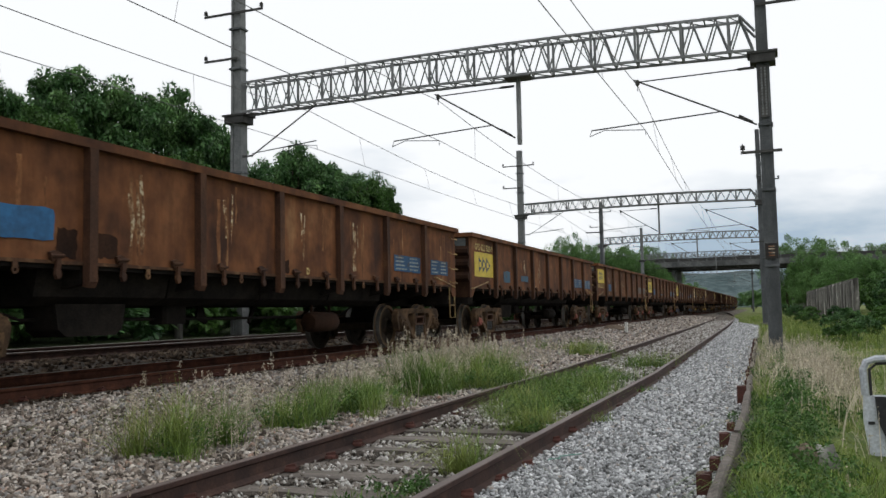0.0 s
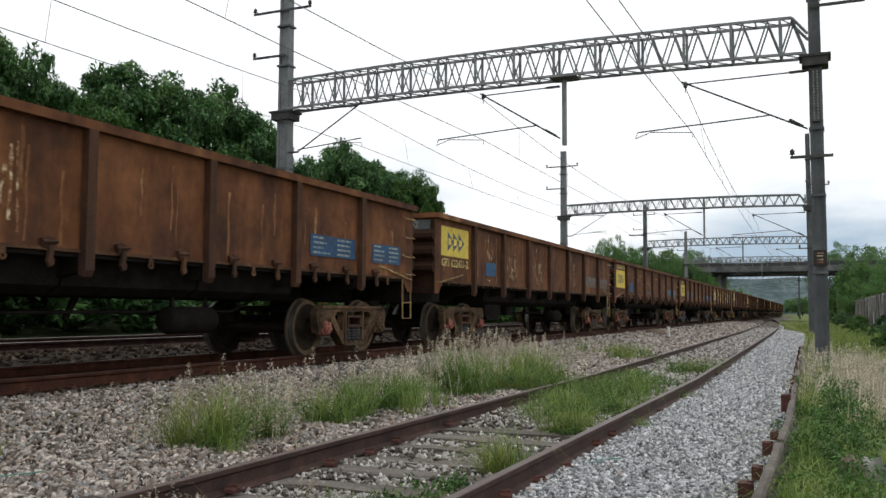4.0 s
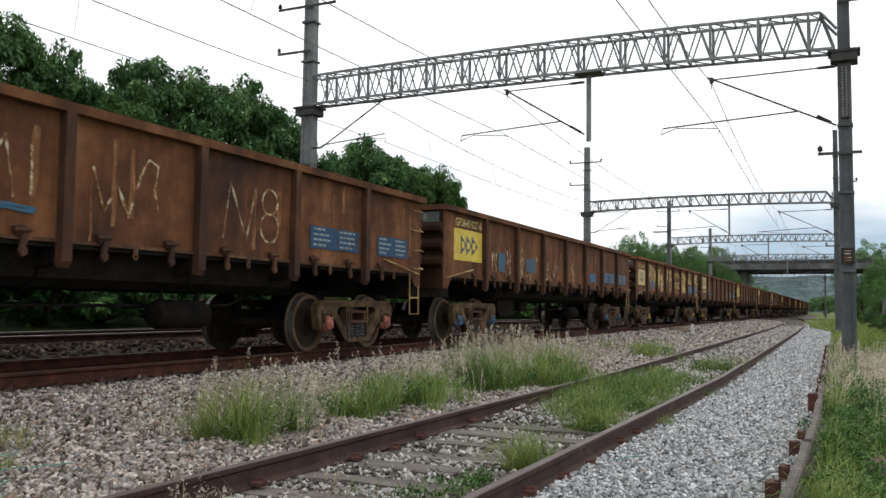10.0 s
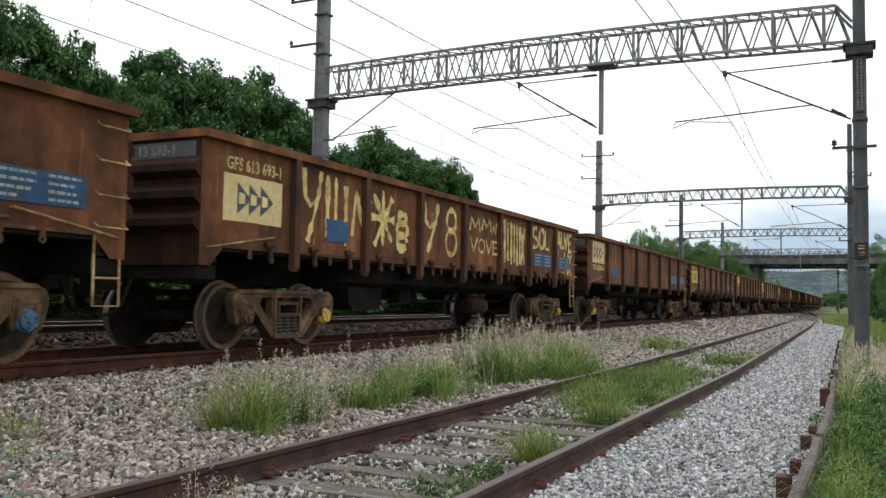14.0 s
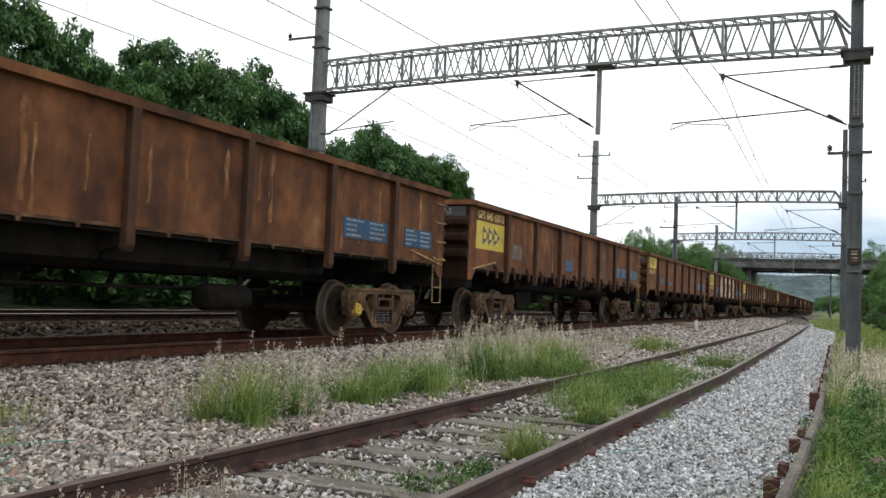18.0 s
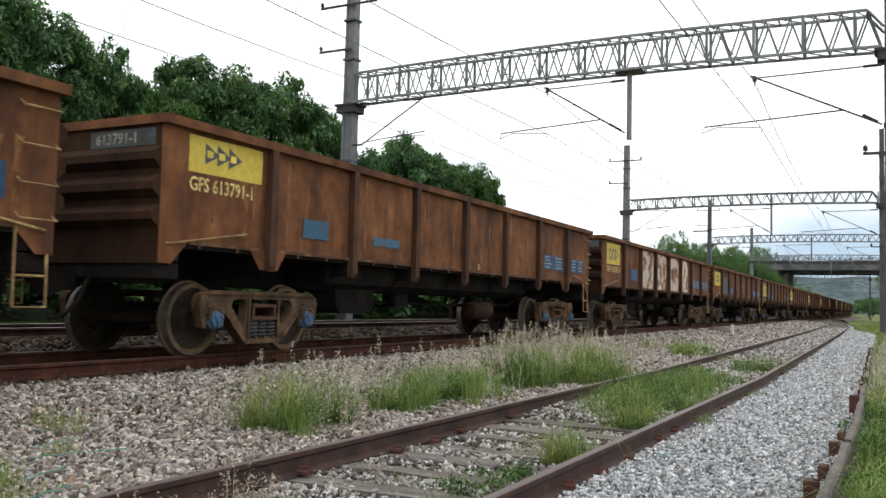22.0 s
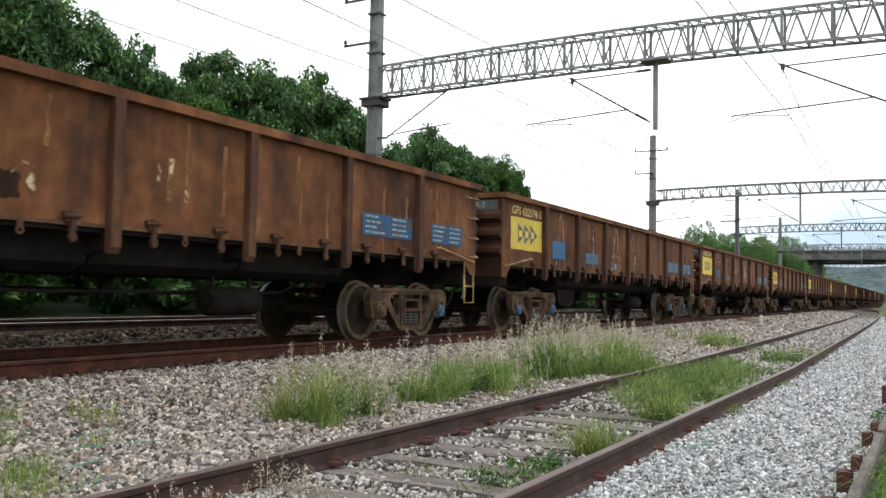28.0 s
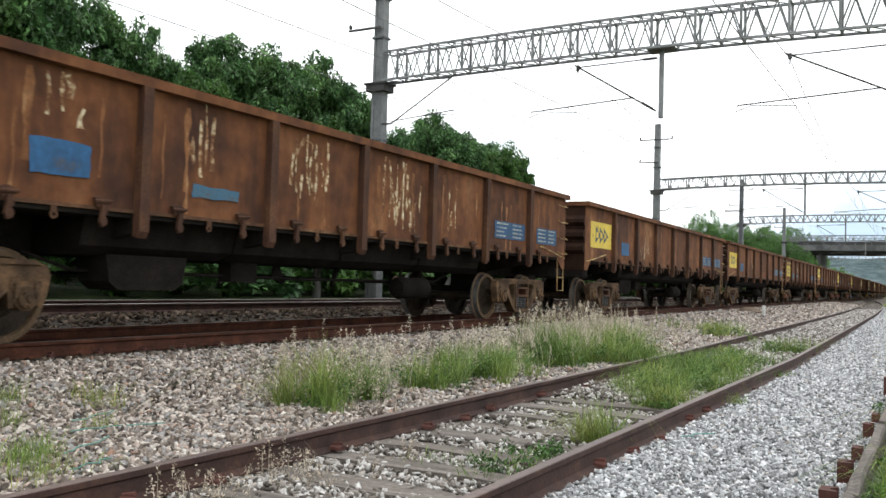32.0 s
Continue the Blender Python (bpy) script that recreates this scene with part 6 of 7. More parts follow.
def stones(name, label, pts, sizes, mat, seed):
    """Loose broken stones, each a small crooked block, as one object."""
    rng = np.random.default_rng(seed)
    n = len(pts)
    cube = np.array([(-1, -1, -1), (1, -1, -1), (1, 1, -1), (-1, 1, -1), (-1, -1, 1), (1, -1, 1), (1, 1, 1), (-1, 1, 1)], float)
    v = cube[None] * (1 + rng.uniform(-0.55, 0.30, (n, 8, 3)))
    v *= np.stack([rng.uniform(0.8, 1.65, n), rng.uniform(0.55, 1.0, n), rng.uniform(0.32, 0.65, n)], 1)[:, None]
    q = rng.normal(size=(n, 4)) * np.array([1, 0.45, 0.45, 1.2])
    q /= np.linalg.norm(q, axis=1, keepdims=True)
    a, b, c, d = q.T
    R = np.stack([np.stack([1 - 2 * (c * c + d * d), 2 * (b * c - a * d), 2 * (b * d + a * c)], 1), np.stack([2 * (b * c + a * d), 1 - 2 * (b * b + d * d), 2 * (c * d - a * b)], 1), np.stack([2 * (b * d - a * c), 2 * (c * d + a * b), 1 - 2 * (b * b + c * c)], 1)], 1)
    v = np.einsum("nij,nkj->nki", R, v) * np.asarray(sizes)[:, None, None] + np.asarray(pts)[:, None]
    quad = np.array([(3, 2, 1, 0), (4, 5, 6, 7), (0, 1, 5, 4), (1, 2, 6, 5), (2, 3, 7, 6), (3, 0, 4, 7)])
    f = (quad[None] + 8 * np.arange(n)[:, None, None]).reshape(-1, 4)
    return tagged(new(name, quick_mesh(name, v.reshape(-1, 3), f, mat)), label, "gravel", kind="stuff")


def spread(seed, n, y0, y1, xa, xb, power=1.0):
    """Places on the ground between two lines, thinning out with distance."""
    rng = np.random.default_rng(seed)
    u = rng.random(n)
    ys = y0 * (y1 / y0) ** u if power == 1.0 else y0 + (y1 - y0) * u ** power
    out = []
    for y, t in zip(ys, rng.random(n)):
        a, b = xa(y), xb(y)
        x = a + (b - a) * t
        out.append((x, y, ground_z(x, y)))
    return np.array(out), rng


def gravel():
    p, r = spread(1, 80000, 3.0, 82.0, lambda y: side_x(y) + 0.86, lambda y: edge_x(y) + 0.03)
    s = r.uniform(0.009, 0.0195, len(p)) * (0.72 + 0.035 * p[:, 1])
    p[:, 2] += r.uniform(0.0, 0.020, len(p))
    stones("pale_gravel", "pale grey crushed stone beside the siding", p, s, WHITESTONE, 2)
    p, r = spread(3, 84000, 2.2, 85.0, lambda y: main_x(y) + 1.15, lambda y: side_x(y) - 0.86)
    s = r.uniform(0.012, 0.031, len(p)) * (0.70 + 0.035 * p[:, 1])
    p[:, 2] += r.uniform(0.0, 0.024, len(p))
    stones("brown_gravel", "brown and grey crushed stone between the tracks", p, s, STONE, 4)
    p, r = spread(5, 34000, 2.6, 70.0, lambda y: side_x(y) - 0.80, lambda y: side_x(y) + 0.80)
    phase = ((p[:, 1] - 5.20) / 0.583 + 0.5) % 1.0 - 0.5
    keep = (np.abs(phase) > 0.24) | (r.random(len(p)) < np.where(p[:, 1] > 8.5, 0.85, 0.16))
    p = p[keep]
    s = r.uniform(0.011, 0.024, len(p)) * (0.78 + 0.03 * p[:, 1])
    p[:, 2] += r.uniform(0.0, 0.04, len(p)) + np.where(p[:, 1] > 8.5, 0.03, 0.0)
    stones("mixed_gravel", "pale and brown crushed stone between siding sleepers", p, s, MIXSTONE, 6)
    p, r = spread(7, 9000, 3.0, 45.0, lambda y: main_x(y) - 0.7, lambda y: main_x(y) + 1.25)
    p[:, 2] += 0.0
    stones("dark_gravel", "dark gravel under the main line", p, r.uniform(0.02, 0.045, len(p)), DARKSTONE, 8)
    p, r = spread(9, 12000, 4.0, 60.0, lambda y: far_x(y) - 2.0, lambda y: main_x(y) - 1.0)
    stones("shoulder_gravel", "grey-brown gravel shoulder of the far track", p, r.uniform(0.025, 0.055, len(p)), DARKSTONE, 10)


def gravel_behind():
    """The same beds carried on past the near edge of the view."""
    p, r = spread(21, 7000, -9.0, 3.1, lambda y: side_x(y) + 0.86, lambda y: edge_x(y) + 0.03, 0.999)
    stones("pale_gravel", "pale grey crushed stone beside the siding", p, r.uniform(0.018, 0.034, len(p)), WHITESTONE, 22)
    p, r = spread(23, 12000, -9.0, 2.3, lambda y: main_x(y) + 1.15, lambda y: side_x(y) - 0.86, 0.999)
    stones("brown_gravel", "brown and grey crushed stone between the tracks", p, r.uniform(0.024, 0.044, len(p)), STONE, 24)
    p, r = spread(25, 5000, -9.0, 2.7, lambda y: side_x(y) - 0.78, lambda y: side_x(y) + 0.78, 0.999)
    p[:, 2] += 0.02
    stones("mixed_gravel", "pale and brown crushed stone between siding sleepers", p, r.uniform(0.018, 0.034, len(p)), MIXSTONE, 26)


MIXSTONE = material("mixed_ballast", [(0.0, (0.050, 0.043, 0.036)), (0.25, (0.150, 0.130, 0.110)), (0.5, (0.275, 0.250, 0.223)), (0.75, (0.42, 0.405, 0.38)), (1.0, (0.60, 0.59, 0.57))], piece=True, rough=0.9, bump=0.3, vary=0.0, fine=(0.65, 1.25), fine_scale=45)
gravel()
gravel_behind()


def blades(rng, roots, height, width, lean, droop=0.25):
    """Grass blades: tapered strips of two quads and a tip, one per root."""
    n = len(roots)
    h = np.asarray(height) * rng.uniform(0.35, 1.15, n)
    az = rng.uniform(0, 2 * np.pi, n)
    ln = np.abs(rng.normal(scale=lean, size=n))
    d = np.stack([np.cos(az), np.sin(az), np.zeros(n)], 1)
    side = np.stack([-np.sin(az + 0.6), np.cos(az + 0.6), np.zeros(n)], 1) * (width * rng.uniform(0.6, 1.2, n))[:, None]
    up = np.array([0, 0, 1.0])
    p0 = roots
    p1 = p0 + up * (0.45 * h)[:, None] + d * (ln * h * 0.25)[:, None]
    p2 = p0 + up * (0.80 * h)[:, None] + d * (ln * h * 0.65)[:, None]
    p3 = p0 + up * ((1.0 - droop * ln) * h)[:, None] + d * (ln * h * 1.15)[:, None]
    v = np.stack([p0 - side, p0 + side, p1 - side * 0.85, p1 + side * 0.85, p2 - side * 0.55, p2 + side * 0.55, p3 - side * 0.08, p3 + side * 0.08], 1).reshape(-1, 3)
    q = np.array([(0, 1, 3, 2), (2, 3, 5, 4), (4, 5, 7, 6)])
    f = (q[None] + 8 * np.arange(n)[:, None, None]).reshape(-1, 4)
    return v, f, p3


def plumes(rng, tips, length, size, per=22):
    """Feathery seed heads: flecks along the upper end of each stem."""
    n = len(tips)
    t = rng.random((n, per))
    off = rng.normal(size=(n, per, 3)) * np.array([0.016, 0.016, 0.008]) * (1.4 - t)[..., None]
    c = tips[:, None] + np.stack([0 * t, 0 * t, (t - 0.85) * length], -1) + off
    c = c.reshape(-1, 3)
    a = rng.normal(size=c.shape)
    a /= np.linalg.norm(a, axis=1, keepdims=True)
    b = np.cross(a, rng.normal(size=c.shape))
    b /= np.linalg.norm(b, axis=1, keepdims=True)
    s = size * rng.uniform(0.5, 1.3, len(c))[:, None]
    v = np.stack([c - a * s, c + b * s * 0.4, c + a * s, c - b * s * 0.4], 1).reshape(-1, 3)
    return v, np.arange(len(v)).reshape(-1, 4)


# clumps between and along the tracks: x, y, radius, height, blades, share of seed stems
CLUMPS = [(-4.52, 5.72, 0.19, 0.50, 900, 0.05), (-4.40, 6.15, 0.17, 0.44, 600, 0.05), (-4.48, 7.30, 0.20, 0.36, 500, 0.05), (-4.46, 7.85, 0.22, 0.42, 800, 0.06), (-4.50, 8.5, 0.26, 0.42, 800, 0.05), (-4.55, 9.3, 0.30, 0.40, 800, 0.06), (-4.45, 10.5, 0.34, 0.56, 900, 0.06), (-4.3, 11.5, 0.40, 0.62, 1100, 0.06), (-4.3, 12.5, 0.40, 0.58, 900, 0.1), (-4.9, 14.2, 0.5, 0.45, 500, 0.1),
          (-2.36, 8.25, 0.17, 0.30, 400, 0), (-2.45, 8.95, 0.22, 0.36, 700, 0), (-2.75, 9.6, 0.25, 0.36, 700, 0), (-2.35, 9.9, 0.25, 0.34, 600, 0), (-2.6, 10.6, 0.30, 0.36, 800, 0), (-3.1, 10.7, 0.30, 0.30, 500, 0), (-2.6, 11.5, 0.38, 0.38, 900, 0), (-3.1, 12.2, 0.35, 0.34, 700, 0)]
CLUMPS += [(-2.65, 12.9, 0.35, 0.36, 800, 0), (-2.7, 14.2, 0.4, 0.30, 500, 0), (-2.55, 17.4, 0.30, 0.40, 500, 0), (-4.2, 20.3, 0.45, 0.38, 500, 0), (-2.27, 6.15, 0.11, 0.36, 560, 0), (-2.45, 4.9, 0.30, 0.12, 300, 0), (-2.15, 5.2, 0.2, 0.10, 200, 0), (-3.4, 16.2, 0.3, 0.22, 250, 0), (-1.75, 9.0, 0.10, 0.16, 70, 0), (-1.95, 12.4, 0.2, 0.16, 120, 0), (-3.75, 11.6, 0.25, 0.32, 450, 0), (-3.75, 12.8, 0.3, 0.32, 500, 0)]
CLUMPS += [(-5.0, 23.2, 0.6, 0.35, 500, 0), (-5.75, 4.45, 0.12, 0.24, 120, 0.05), (-4.95, 3.95, 0.12, 0.14, 90, 0), (-4.45, 2.95, 0.25, 0.22, 300, 0.05), (-5.6, 3.4, 0.22, 0.26, 260, 0.05), (-6.1, 3.9, 0.16, 0.22, 120, 0), (-4.0, 2.6, 0.3, 0.2, 250, 0)]
SEEDS = [(-5.0, 5.9, 0.35, 0.62, 90), (-4.7, 6.5, 0.4, 0.66, 130), (-4.9, 7.9, 0.5, 0.60, 150), (-4.7, 9.2, 0.5, 0.60, 170), (-4.8, 10.6, 0.6, 0.66, 220), (-4.9, 12.0, 0.7, 0.74, 330), (-5.2, 13.6, 0.7, 0.80, 380), (-5.3, 15.2, 0.7, 0.70, 260), (-5.2, 17.2, 0.8, 0.6, 160), (-4.2, 5.9, 0.3, 0.56, 60), (-3.2, 3.95, 0.25, 0.30, 60), (-3.35, 3.2, 0.3, 0.28, 60), (-3.0, 4.7, 0.10, 0.30, 14)]


def vegetation():
    rng = np.random.default_rng(77)
    V, F, n = [], [], 0
    VD, FD, nd = [], [], 0
    for x, y, r, h, count, share in CLUMPS:
        count = int(count * 0.90)
        sub = rng.normal(size=(9, 2)) * r * 0.66
        pick = rng.integers(0, 9, count)
        ro = np.stack([x + sub[pick, 0] + rng.normal(0, r * 0.28, count), y + sub[pick, 1] + rng.normal(0, r * 0.28, count), np.zeros(count)], 1)
        ro[:, 2] = [ground_z(a, b) - 0.01 for a, b in ro[:, :2]]
        tall = h * rng.uniform(0.6, 1.25, 9)[pick]
        v, f, _ = blades(rng, ro, tall, 0.0024 * (1 + y * 0.045), 0.88, 0.35)
        V.append(v); F.append(f + n); n += len(v)
    for x, y, r, h, count in SEEDS:
        count = int(count * 0.40)
        ro = np.stack([rng.normal(x, r * 0.55, count), rng.normal(y, r * 0.55, count), np.zeros(count)], 1)
        ro[:, 2] = [ground_z(a, b) - 0.01 for a, b in ro[:, :2]]
        v, f, tip = blades(rng, ro, h * rng.uniform(0.7, 1.1, count), 0.0024 * (1 + y * 0.04), 0.45)
        VD.append(v); FD.append(f + nd); nd += len(v)
        v, f = plumes(rng, tip, 0.19, 0.0075 * (1 + 0.06 * y), 46)
        VD.append(v); FD.append(f + nd); nd += len(v)
    tagged(new("grass", quick_mesh("grass", np.concatenate(V), np.concatenate(F), GRASS)), "green grass tufts growing between the tracks", "grass", kind="stuff")
    tagged(new("seed_grass", quick_mesh("seed_grass", np.concatenate(VD), np.concatenate(FD), DRYGRASS)), "dry grass stems with pale feathery seed heads", "grass", kind="stuff")
    # the rough field beyond the edge of the ballast
    count = 42000
    y = 3.0 * (90.0 / 3.0) ** rng.random(count)
    x = np.array([edge_x(b) for b in y]) + 0.17 + rng.random(count) ** 1.5 * (1.2 + 0.16 * y)
    ro = np.stack([x, y, np.array([ground_z(a, b) - 0.01 for a, b in zip(x, y)])], 1)
    lush = np.array([noise.noise((a * 0.8, b * 0.35, 3.0)) for a, b in zip(x, y)])
    close = x < np.array([edge_x(b) for b in y]) + 0.9
    off = x - np.array([edge_x(b) for b in y])
    hh = np.where(off < 0.40, 0.19, np.where(close, 0.11, np.where(y > 24, 0.42, 0.12))) * (1 + 0.9 * lush)
    near = close & (y < 17) & (lush > -0.25)
    v, f, _ = blades(rng, ro[near], hh[near] * 1.15, 0.0042, 0.95, 0.4)
    tagged(new("verge_grass", quick_mesh("verge_grass", v, f, GRASS)), "uneven green grass along the timber kerb", "grass", kind="stuff")
    far = ~close | (y >= 17)
    v, f, _ = blades(rng, ro[far], hh[far], 0.0055, 0.75)
    tagged(new("field_grass", quick_mesh("field_grass", v, f, FIELDGRASS)), "rough green grass on the field", "grass", kind="stuff")
    count = 2160
    y = np.concatenate([rng.normal(17.0, 3.0, 1800), rng.uniform(11, 34, 360)])
    x = np.concatenate([0.55 + rng.normal(0, 0.40, 1800), -0.35 + rng.normal(0, 0.22, 360)])
    e = np.array([edge_x(b) for b in y]) + 0.08
    x = np.maximum(x, e + rng.random(count) * 0.25)
    ro = np.stack([x, y, np.array([ground_z(a, b) - 0.01 for a, b in zip(x, y)])], 1)
    v, f, tip = blades(rng, ro, 0.46, 0.005, 0.55)
    v2, f2 = plumes(rng, tip[::2], 0.18, 0.017, 10)
    tagged(new("dry_field_grass", quick_mesh("dry_field_grass", np.concatenate([v, v2]), np.concatenate([f, f2 + len(v)]), DRYGRASS)), "patch of tall pale dry grass beside a mast", "grass", kind="stuff")
    # low leafy weeds by the edge
    cs = [(-0.05 + rng.normal(0, 0.18), yy, ground_z(0.0, yy) + 0.05) for yy in rng.uniform(3.5, 13, 150)] + [(-3.0 + rng.normal(0, 0.35), yy, -0.05) for yy in rng.uniform(10, 15, 40)] + [(-2.35 + rng.normal(0, 0.15), yy, -0.13) for yy in rng.uniform(4.5, 5.6, 14)]
    for x, y, r, h, count, share in CLUMPS[:30]:
        if y > 5.2 and r > 0.12:
            for k in range(int(6 + r * 30)):
                a, b = x + rng.normal(0, r * 0.6), y + rng.normal(0, r * 0.6)
                cs.append((a, b, ground_z(a, b) + rng.uniform(0.05, 0.55) * h))
    for k in range(80):
        b = 4.0 * (28 / 4.0) ** rng.random()
        a = edge_x(b) + 0.25 + abs(rng.normal(0, 0.35)) * (1 + 0.05 * b)
        if noise.noise((a * 0.9, b * 0.5, 7.0)) > -0.15:
            for j in range(3):
                cs.append((a + rng.normal(0, 0.06), b + rng.normal(0, 0.06), ground_z(a, b) + rng.uniform(0.03, 0.26)))
    v, f = leaf_cloud(rng, cs, [0.10] * len(cs), 60, 0.018)
    tagged(new("weeds", quick_mesh("weeds", v, f, LEAF2)), "low leafy green weeds by the gravel edge", "weeds", kind="stuff")


vegetation()


def kerb():
    """Worn timbers laid on edge, held by stubs of old rail."""
    k = thing("timber_kerb", "weathered timber kerb with rusty stub posts holding gravel", "kerb")
    rnd = random.Random(9)
    y = 2.6
    i = 0
    while y < 30:
        L = (2.05, 2.75, 2.4)[i % 3] if y < 11 else 1.6
        if y < 10.4 or i % 2 == 0:
            a, b = y + 0.02, y + L - 0.02
            sh = Shape()
            n = 7
            vs = []
            for q in range(n):
                yy = a + (b - a) * q / (n - 1)
                x = edge_x(yy) + 0.05 + rnd.uniform(-0.004, 0.004)
                for dx, z in ((-0.042, -0.30), (0.024, -0.30), (0.026, 0.0), (0.014, 0.022), (-0.030, 0.020), (-0.042, 0.0)):
                    vs.append((x + dx, yy, z + (rnd.uniform(-0.012, 0.012) if z > -0.1 else 0)))
            sh.add(vs, [tuple(range(6))[::-1], tuple(6 * (n - 1) + j for j in range(6))] + [(6 * q + j, 6 * q + (j + 1) % 6, 6 * q + 6 + (j + 1) % 6, 6 * q + 6 + j) for q in range(n - 1) for j in range(6)])
            part("timber", sh, TIMBER, k)
        y += L
        i += 1
    for yy, h, w in ((3.9, 0.05, 0.09), (4.75, 0.03, 0.10), (5.66, 0.02, 0.10), (6.5, -0.02, 0.08), (7.6, 0.0, 0.09), (8.5, -0.03, 0.08), (10.86, 0.10, 0.12), (11.9, 0.02, 0.06), (13.0, 0.0, 0.05), (14.4, 0.04, 0.06), (15.6, 0.02, 0.05), (17.5, 0.05, 0.05), (19.5, 0.04, 0.05), (22.0, 0.06, 0.05), (25.0, 0.06, 0.06), (27.5, 0.06, 0.06)):
        x = edge_x(yy) - (0.045 if yy < 10 else 0.0)
        w *= 0.6
        h = h - 0.02
        part("stub_post", Shape().prism([(x - w, yy - 0.06), (x + w * 0.4, yy - 0.06), (x + w * 0.4, yy - 0.045), (x - w * 0.2, yy - 0.01), (x - w * 0.2, yy + 0.01), (x + w * 0.4, yy + 0.045), (x + w * 0.4, yy + 0.06), (x - w, yy + 0.06)], -0.4, h, "z"), CLIP, k, "rusty stub of old rail")


kerb()


def cords():
    """Scraps of green plastic cord dropped on the gravel."""
    teal = material("green_plastic_cord", [(0.3, (0.05, 0.17, 0.14)), (0.7, (0.16, 0.30, 0.25))], scale=8, rough=0.5, bump=0)
    rnd = random.Random(4)
    for a, b in (((-4.30, 3.15), (-4.54, 3.66)), ((-5.16, 3.85), (-5.36, 4.35)), ((-4.78, 3.98), (-4.66, 4.20)), ((-1.68, 6.45), (-1.53, 6.80)), ((-3.92, 2.9), (-4.0, 3.2)), ((-4.84, 3.6), (-4.80, 3.95))):
        pts = []
        for k in range(7):
            x, y = a[0] + (b[0] - a[0]) * k / 6 + rnd.uniform(-0.03, 0.03), a[1] + (b[1] - a[1]) * k / 6
            pts.append((x, y, ground_z(x, y) + 0.045 + rnd.uniform(0, 0.01)))
        solid("plastic_cord", Shape().path(pts, 0.0045, 6), teal, "scrap of green plastic cord lying on gravel", "cord", "cord scraps")


cords()


def rocks():
    def rock(name, label, x, y, s, mat, seed, lift=0.22):
        rng = random.Random(seed)
        bm = bmesh.new()
        bmesh.ops.create_icosphere(bm, subdivisions=2, radius=1)
        for v in bm.verts:
            k = 1 + 0.35 * noise.noise(v.co * 1.3 + Vector((seed, 0, 0))) + rng.uniform(-0.06, 0.06)
            v.co = Vector((v.co.x * s[0], v.co.y * s[1], max(-0.3, v.co.z) * s[2])) * k
        me = bpy.data.meshes.new(name)
        bm.to_mesh(me)
        bm.free()
        me.materials.append(mat)
        ob = tagged(new(name, me), label, "rock")
        ob.location = (x, y, ground_z(x, y) + s[2] * lift)
    rock("rock", "dark broken rock lying in grass", 0.10, 6.95, (0.095, 0.09, 0.11), DARKSTONE, 3, 0.5)
    rock("concrete_lump", "pale angular lump of concrete in grass", 0.235, 7.0, (0.10, 0.08, 0.13), CONCRETE, 5, 0.5)
    rock("white_stone", "white boulder lying on the far grass", 2.6, 50, (0.32, 0.28, 0.20), WHITEPAINT2, 8)
    rock("stone_heap", "small dark heap of stone between tracks", -7.0, 38.5, (0.5, 0.5, 0.2), DARKSTONE, 12)
    p = solid("marker_post", Shape().box(-6.30, -6.18, 37.3, 37.42, -0.2, 0.42, 0.02), WHITEPAINT2, "short white concrete marker post between tracks", "post")
    for y in (21.5, 36.0):
        q = solid("track_post", Shape().box(-17.05, -16.85, y, y + 0.2, 0.1, 1.35, 0.02), CONCRETE, "grey concrete post beside the far track", "post", "posts")


WHITEPAINT2 = material("whitewash", [(0.3, (0.45, 0.45, 0.43)), (0.7, (0.66, 0.66, 0.63))], scale=6, rough=0.8, bump=0.1)
rocks()


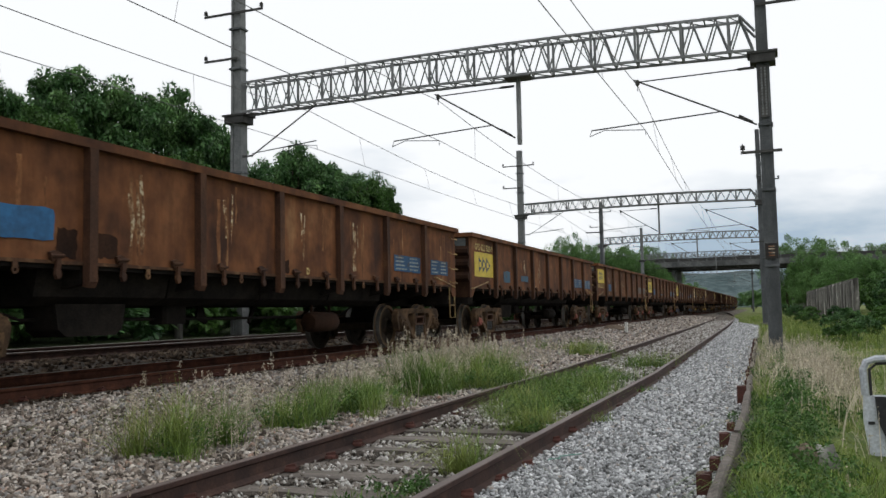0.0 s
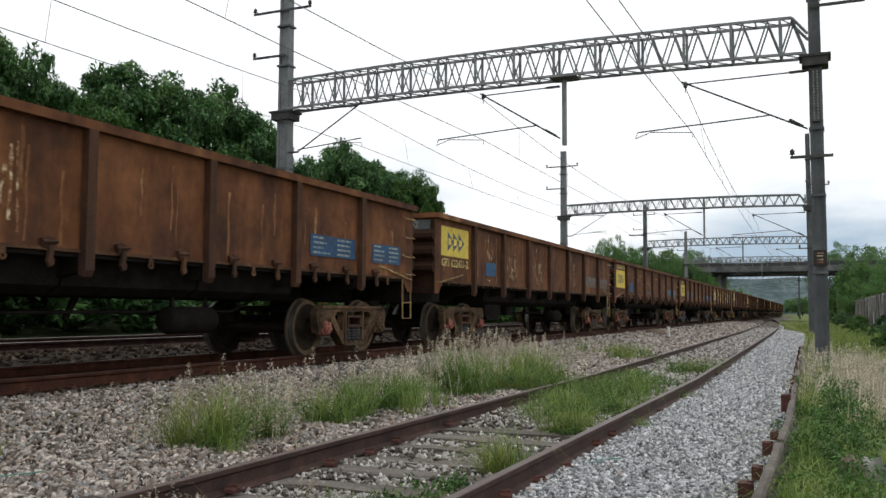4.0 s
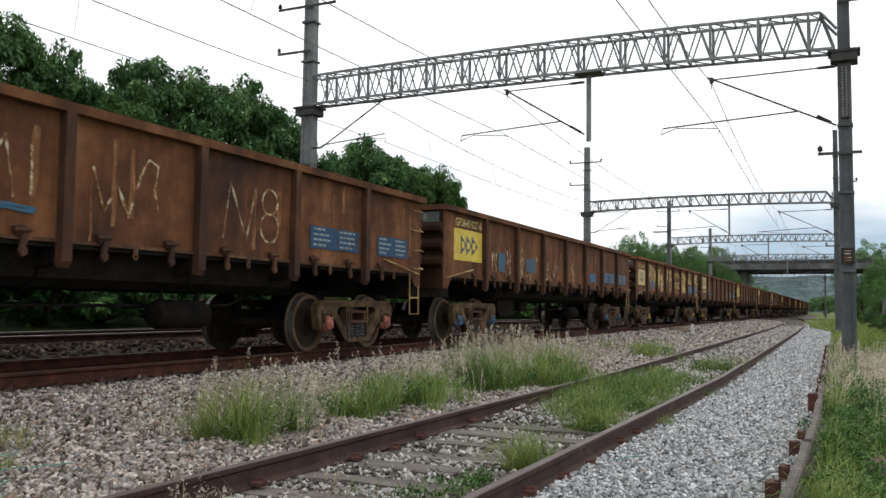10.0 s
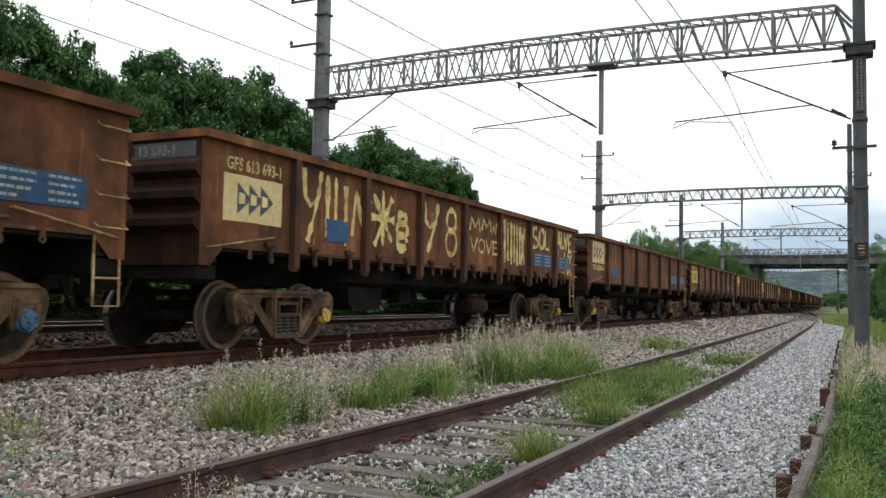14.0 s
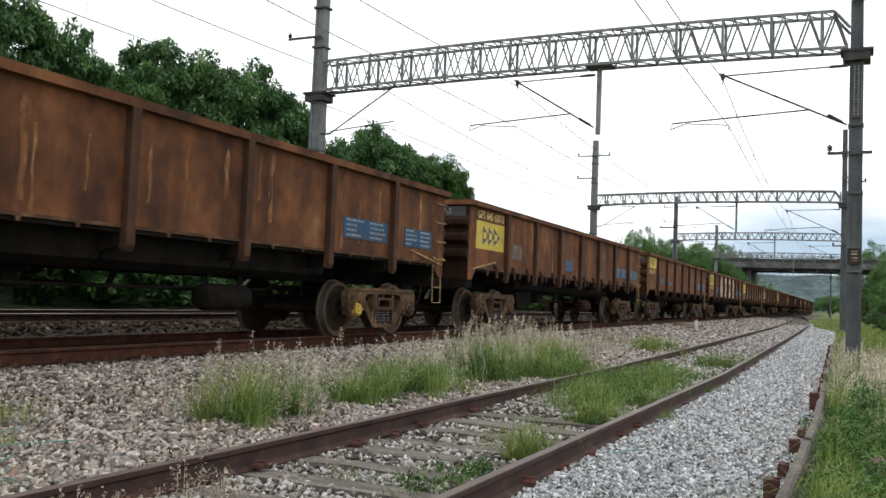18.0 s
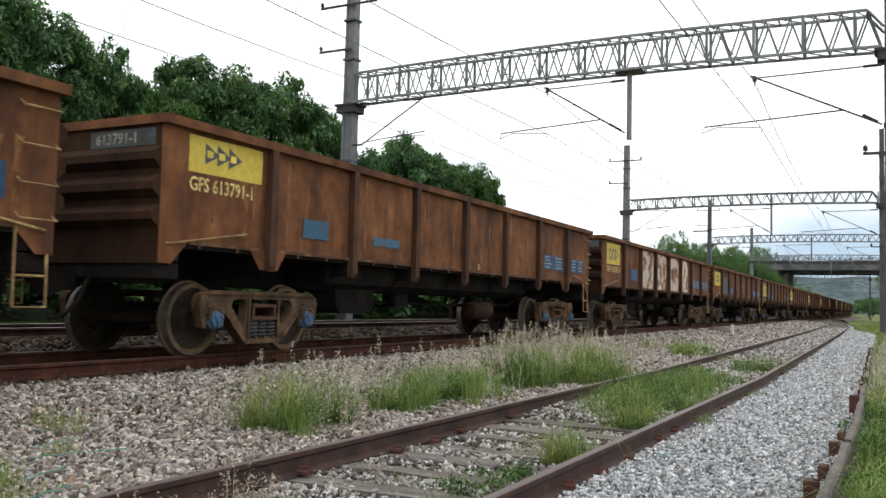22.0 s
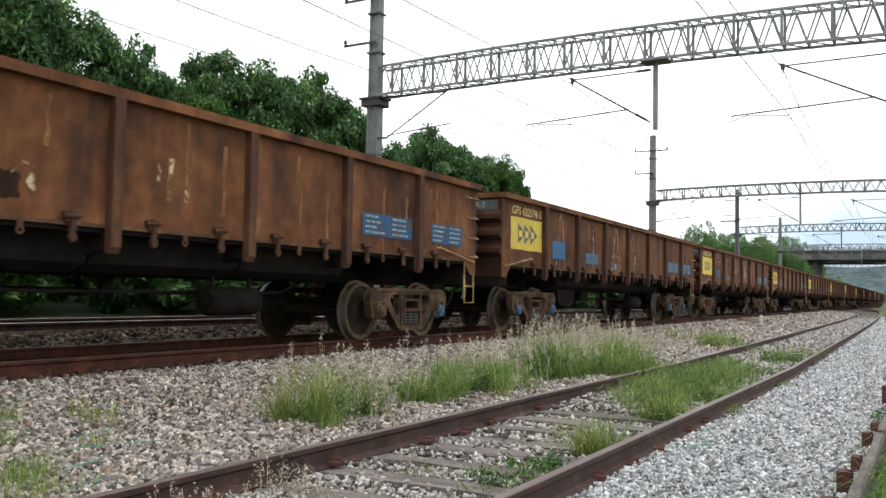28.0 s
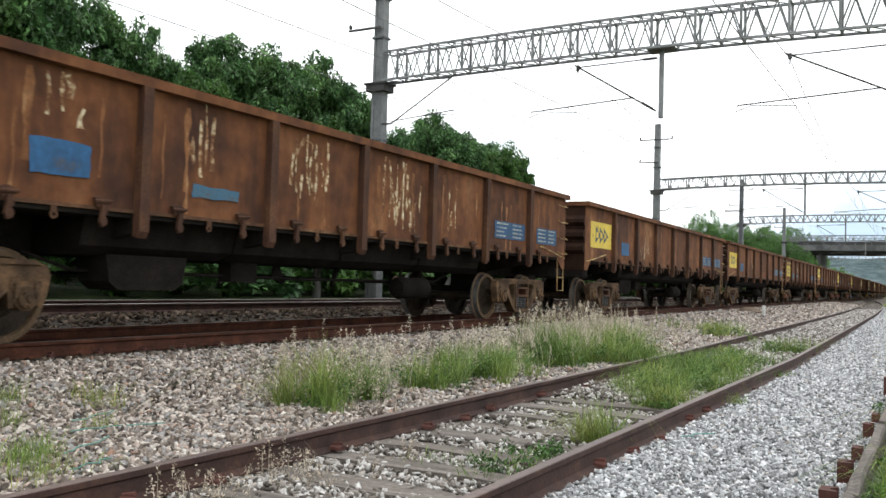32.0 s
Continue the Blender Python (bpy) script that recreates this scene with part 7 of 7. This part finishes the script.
def car_door():
    """An open door of a parked light car: skin, window frame, glass and dark inner trim."""
    paint_ = material("pale_car_paint", [(0.3, (0.42, 0.45, 0.50)), (0.7, (0.52, 0.55, 0.60))], scale=3, rough=0.3, bump=0, specular=0.6)
    trim = material("dark_door_trim", [(0.3, (0.012, 0.012, 0.014)), (0.7, (0.03, 0.03, 0.033))], scale=5, rough=0.6, bump=0.1)
    glass = bpy.data.materials.new("window_glass")
    glass.use_nodes = True
    g = glass.node_tree.nodes["Principled BSDF"]
    g.inputs["Base Color"].default_value, g.inputs["Roughness"].default_value, g.inputs["Transmission Weight"].default_value, g.inputs["IOR"].default_value = (0.9, 0.95, 0.93, 1), 0.02, 1.0, 1.1
    d = thing("car_door", "open pale grey car door standing over grass", "car door")
    y0 = 9.5
    z0, z1, zb = -0.46, 0.47, 0.12
    x0, x1 = 0.69, 1.67
    def at(u, z):
        return (x0 + (x1 - x0) * u, z)
    part("door_skin", Shape().prism([at(0.03, z0), at(0.95, z0), at(1.0, z0 + 0.1), at(1.0, zb), at(0.0, zb), at(-0.01, z0 + 0.35), at(0.02, z0 + 0.1)], y0, y0 + 0.05, "y"), paint_, d, "pale grey painted door skin")
    part("inner_trim", Shape().prism([at(0.10, zb - 0.01), at(0.97, zb - 0.01), at(0.97, z0 + 0.08), at(0.30, z0 + 0.08), at(0.19, z0 + 0.16), at(0.12, z0 + 0.32)], y0 - 0.05, y0 - 0.002, "y"), trim, d, "black plastic inner trim")
    part("window_frame", Shape().path([(x0 + 0.02, y0 + 0.02, zb), (x0 + 0.01, y0 + 0.02, z1 - 0.10), (x0 + 0.04, y0 + 0.02, z1 - 0.03), (x0 + 0.12, y0 + 0.02, z1), (x1 - 0.30, y0 + 0.02, z1 + 0.03), (x1, y0 + 0.02, zb)], 0.036, 8), paint_, d)
    part("window_seal", Shape().path([(x0 + 0.07, y0 + 0.01, zb), (x0 + 0.065, y0 + 0.01, z1 - 0.10), (x0 + 0.13, y0 + 0.01, z1 - 0.045), (x1 - 0.32, y0 + 0.01, z1 - 0.02)], 0.014, 6), trim, d)
    w = part("window_pane", Shape().prism([(x0 + 0.06, zb), (x1 - 0.05, zb), (x1 - 0.32, z1 - 0.01), (x0 + 0.10, z1 - 0.02)], y0 + 0.018, y0 + 0.022, "y"), glass, d, "clear side window")
    w.visible_shadow = False
    part("door_lock", Shape().box(x0 + 0.03, x0 + 0.09, y0 - 0.012, y0 - 0.001, -0.16, -0.13), trim, d)


car_door()
motions()
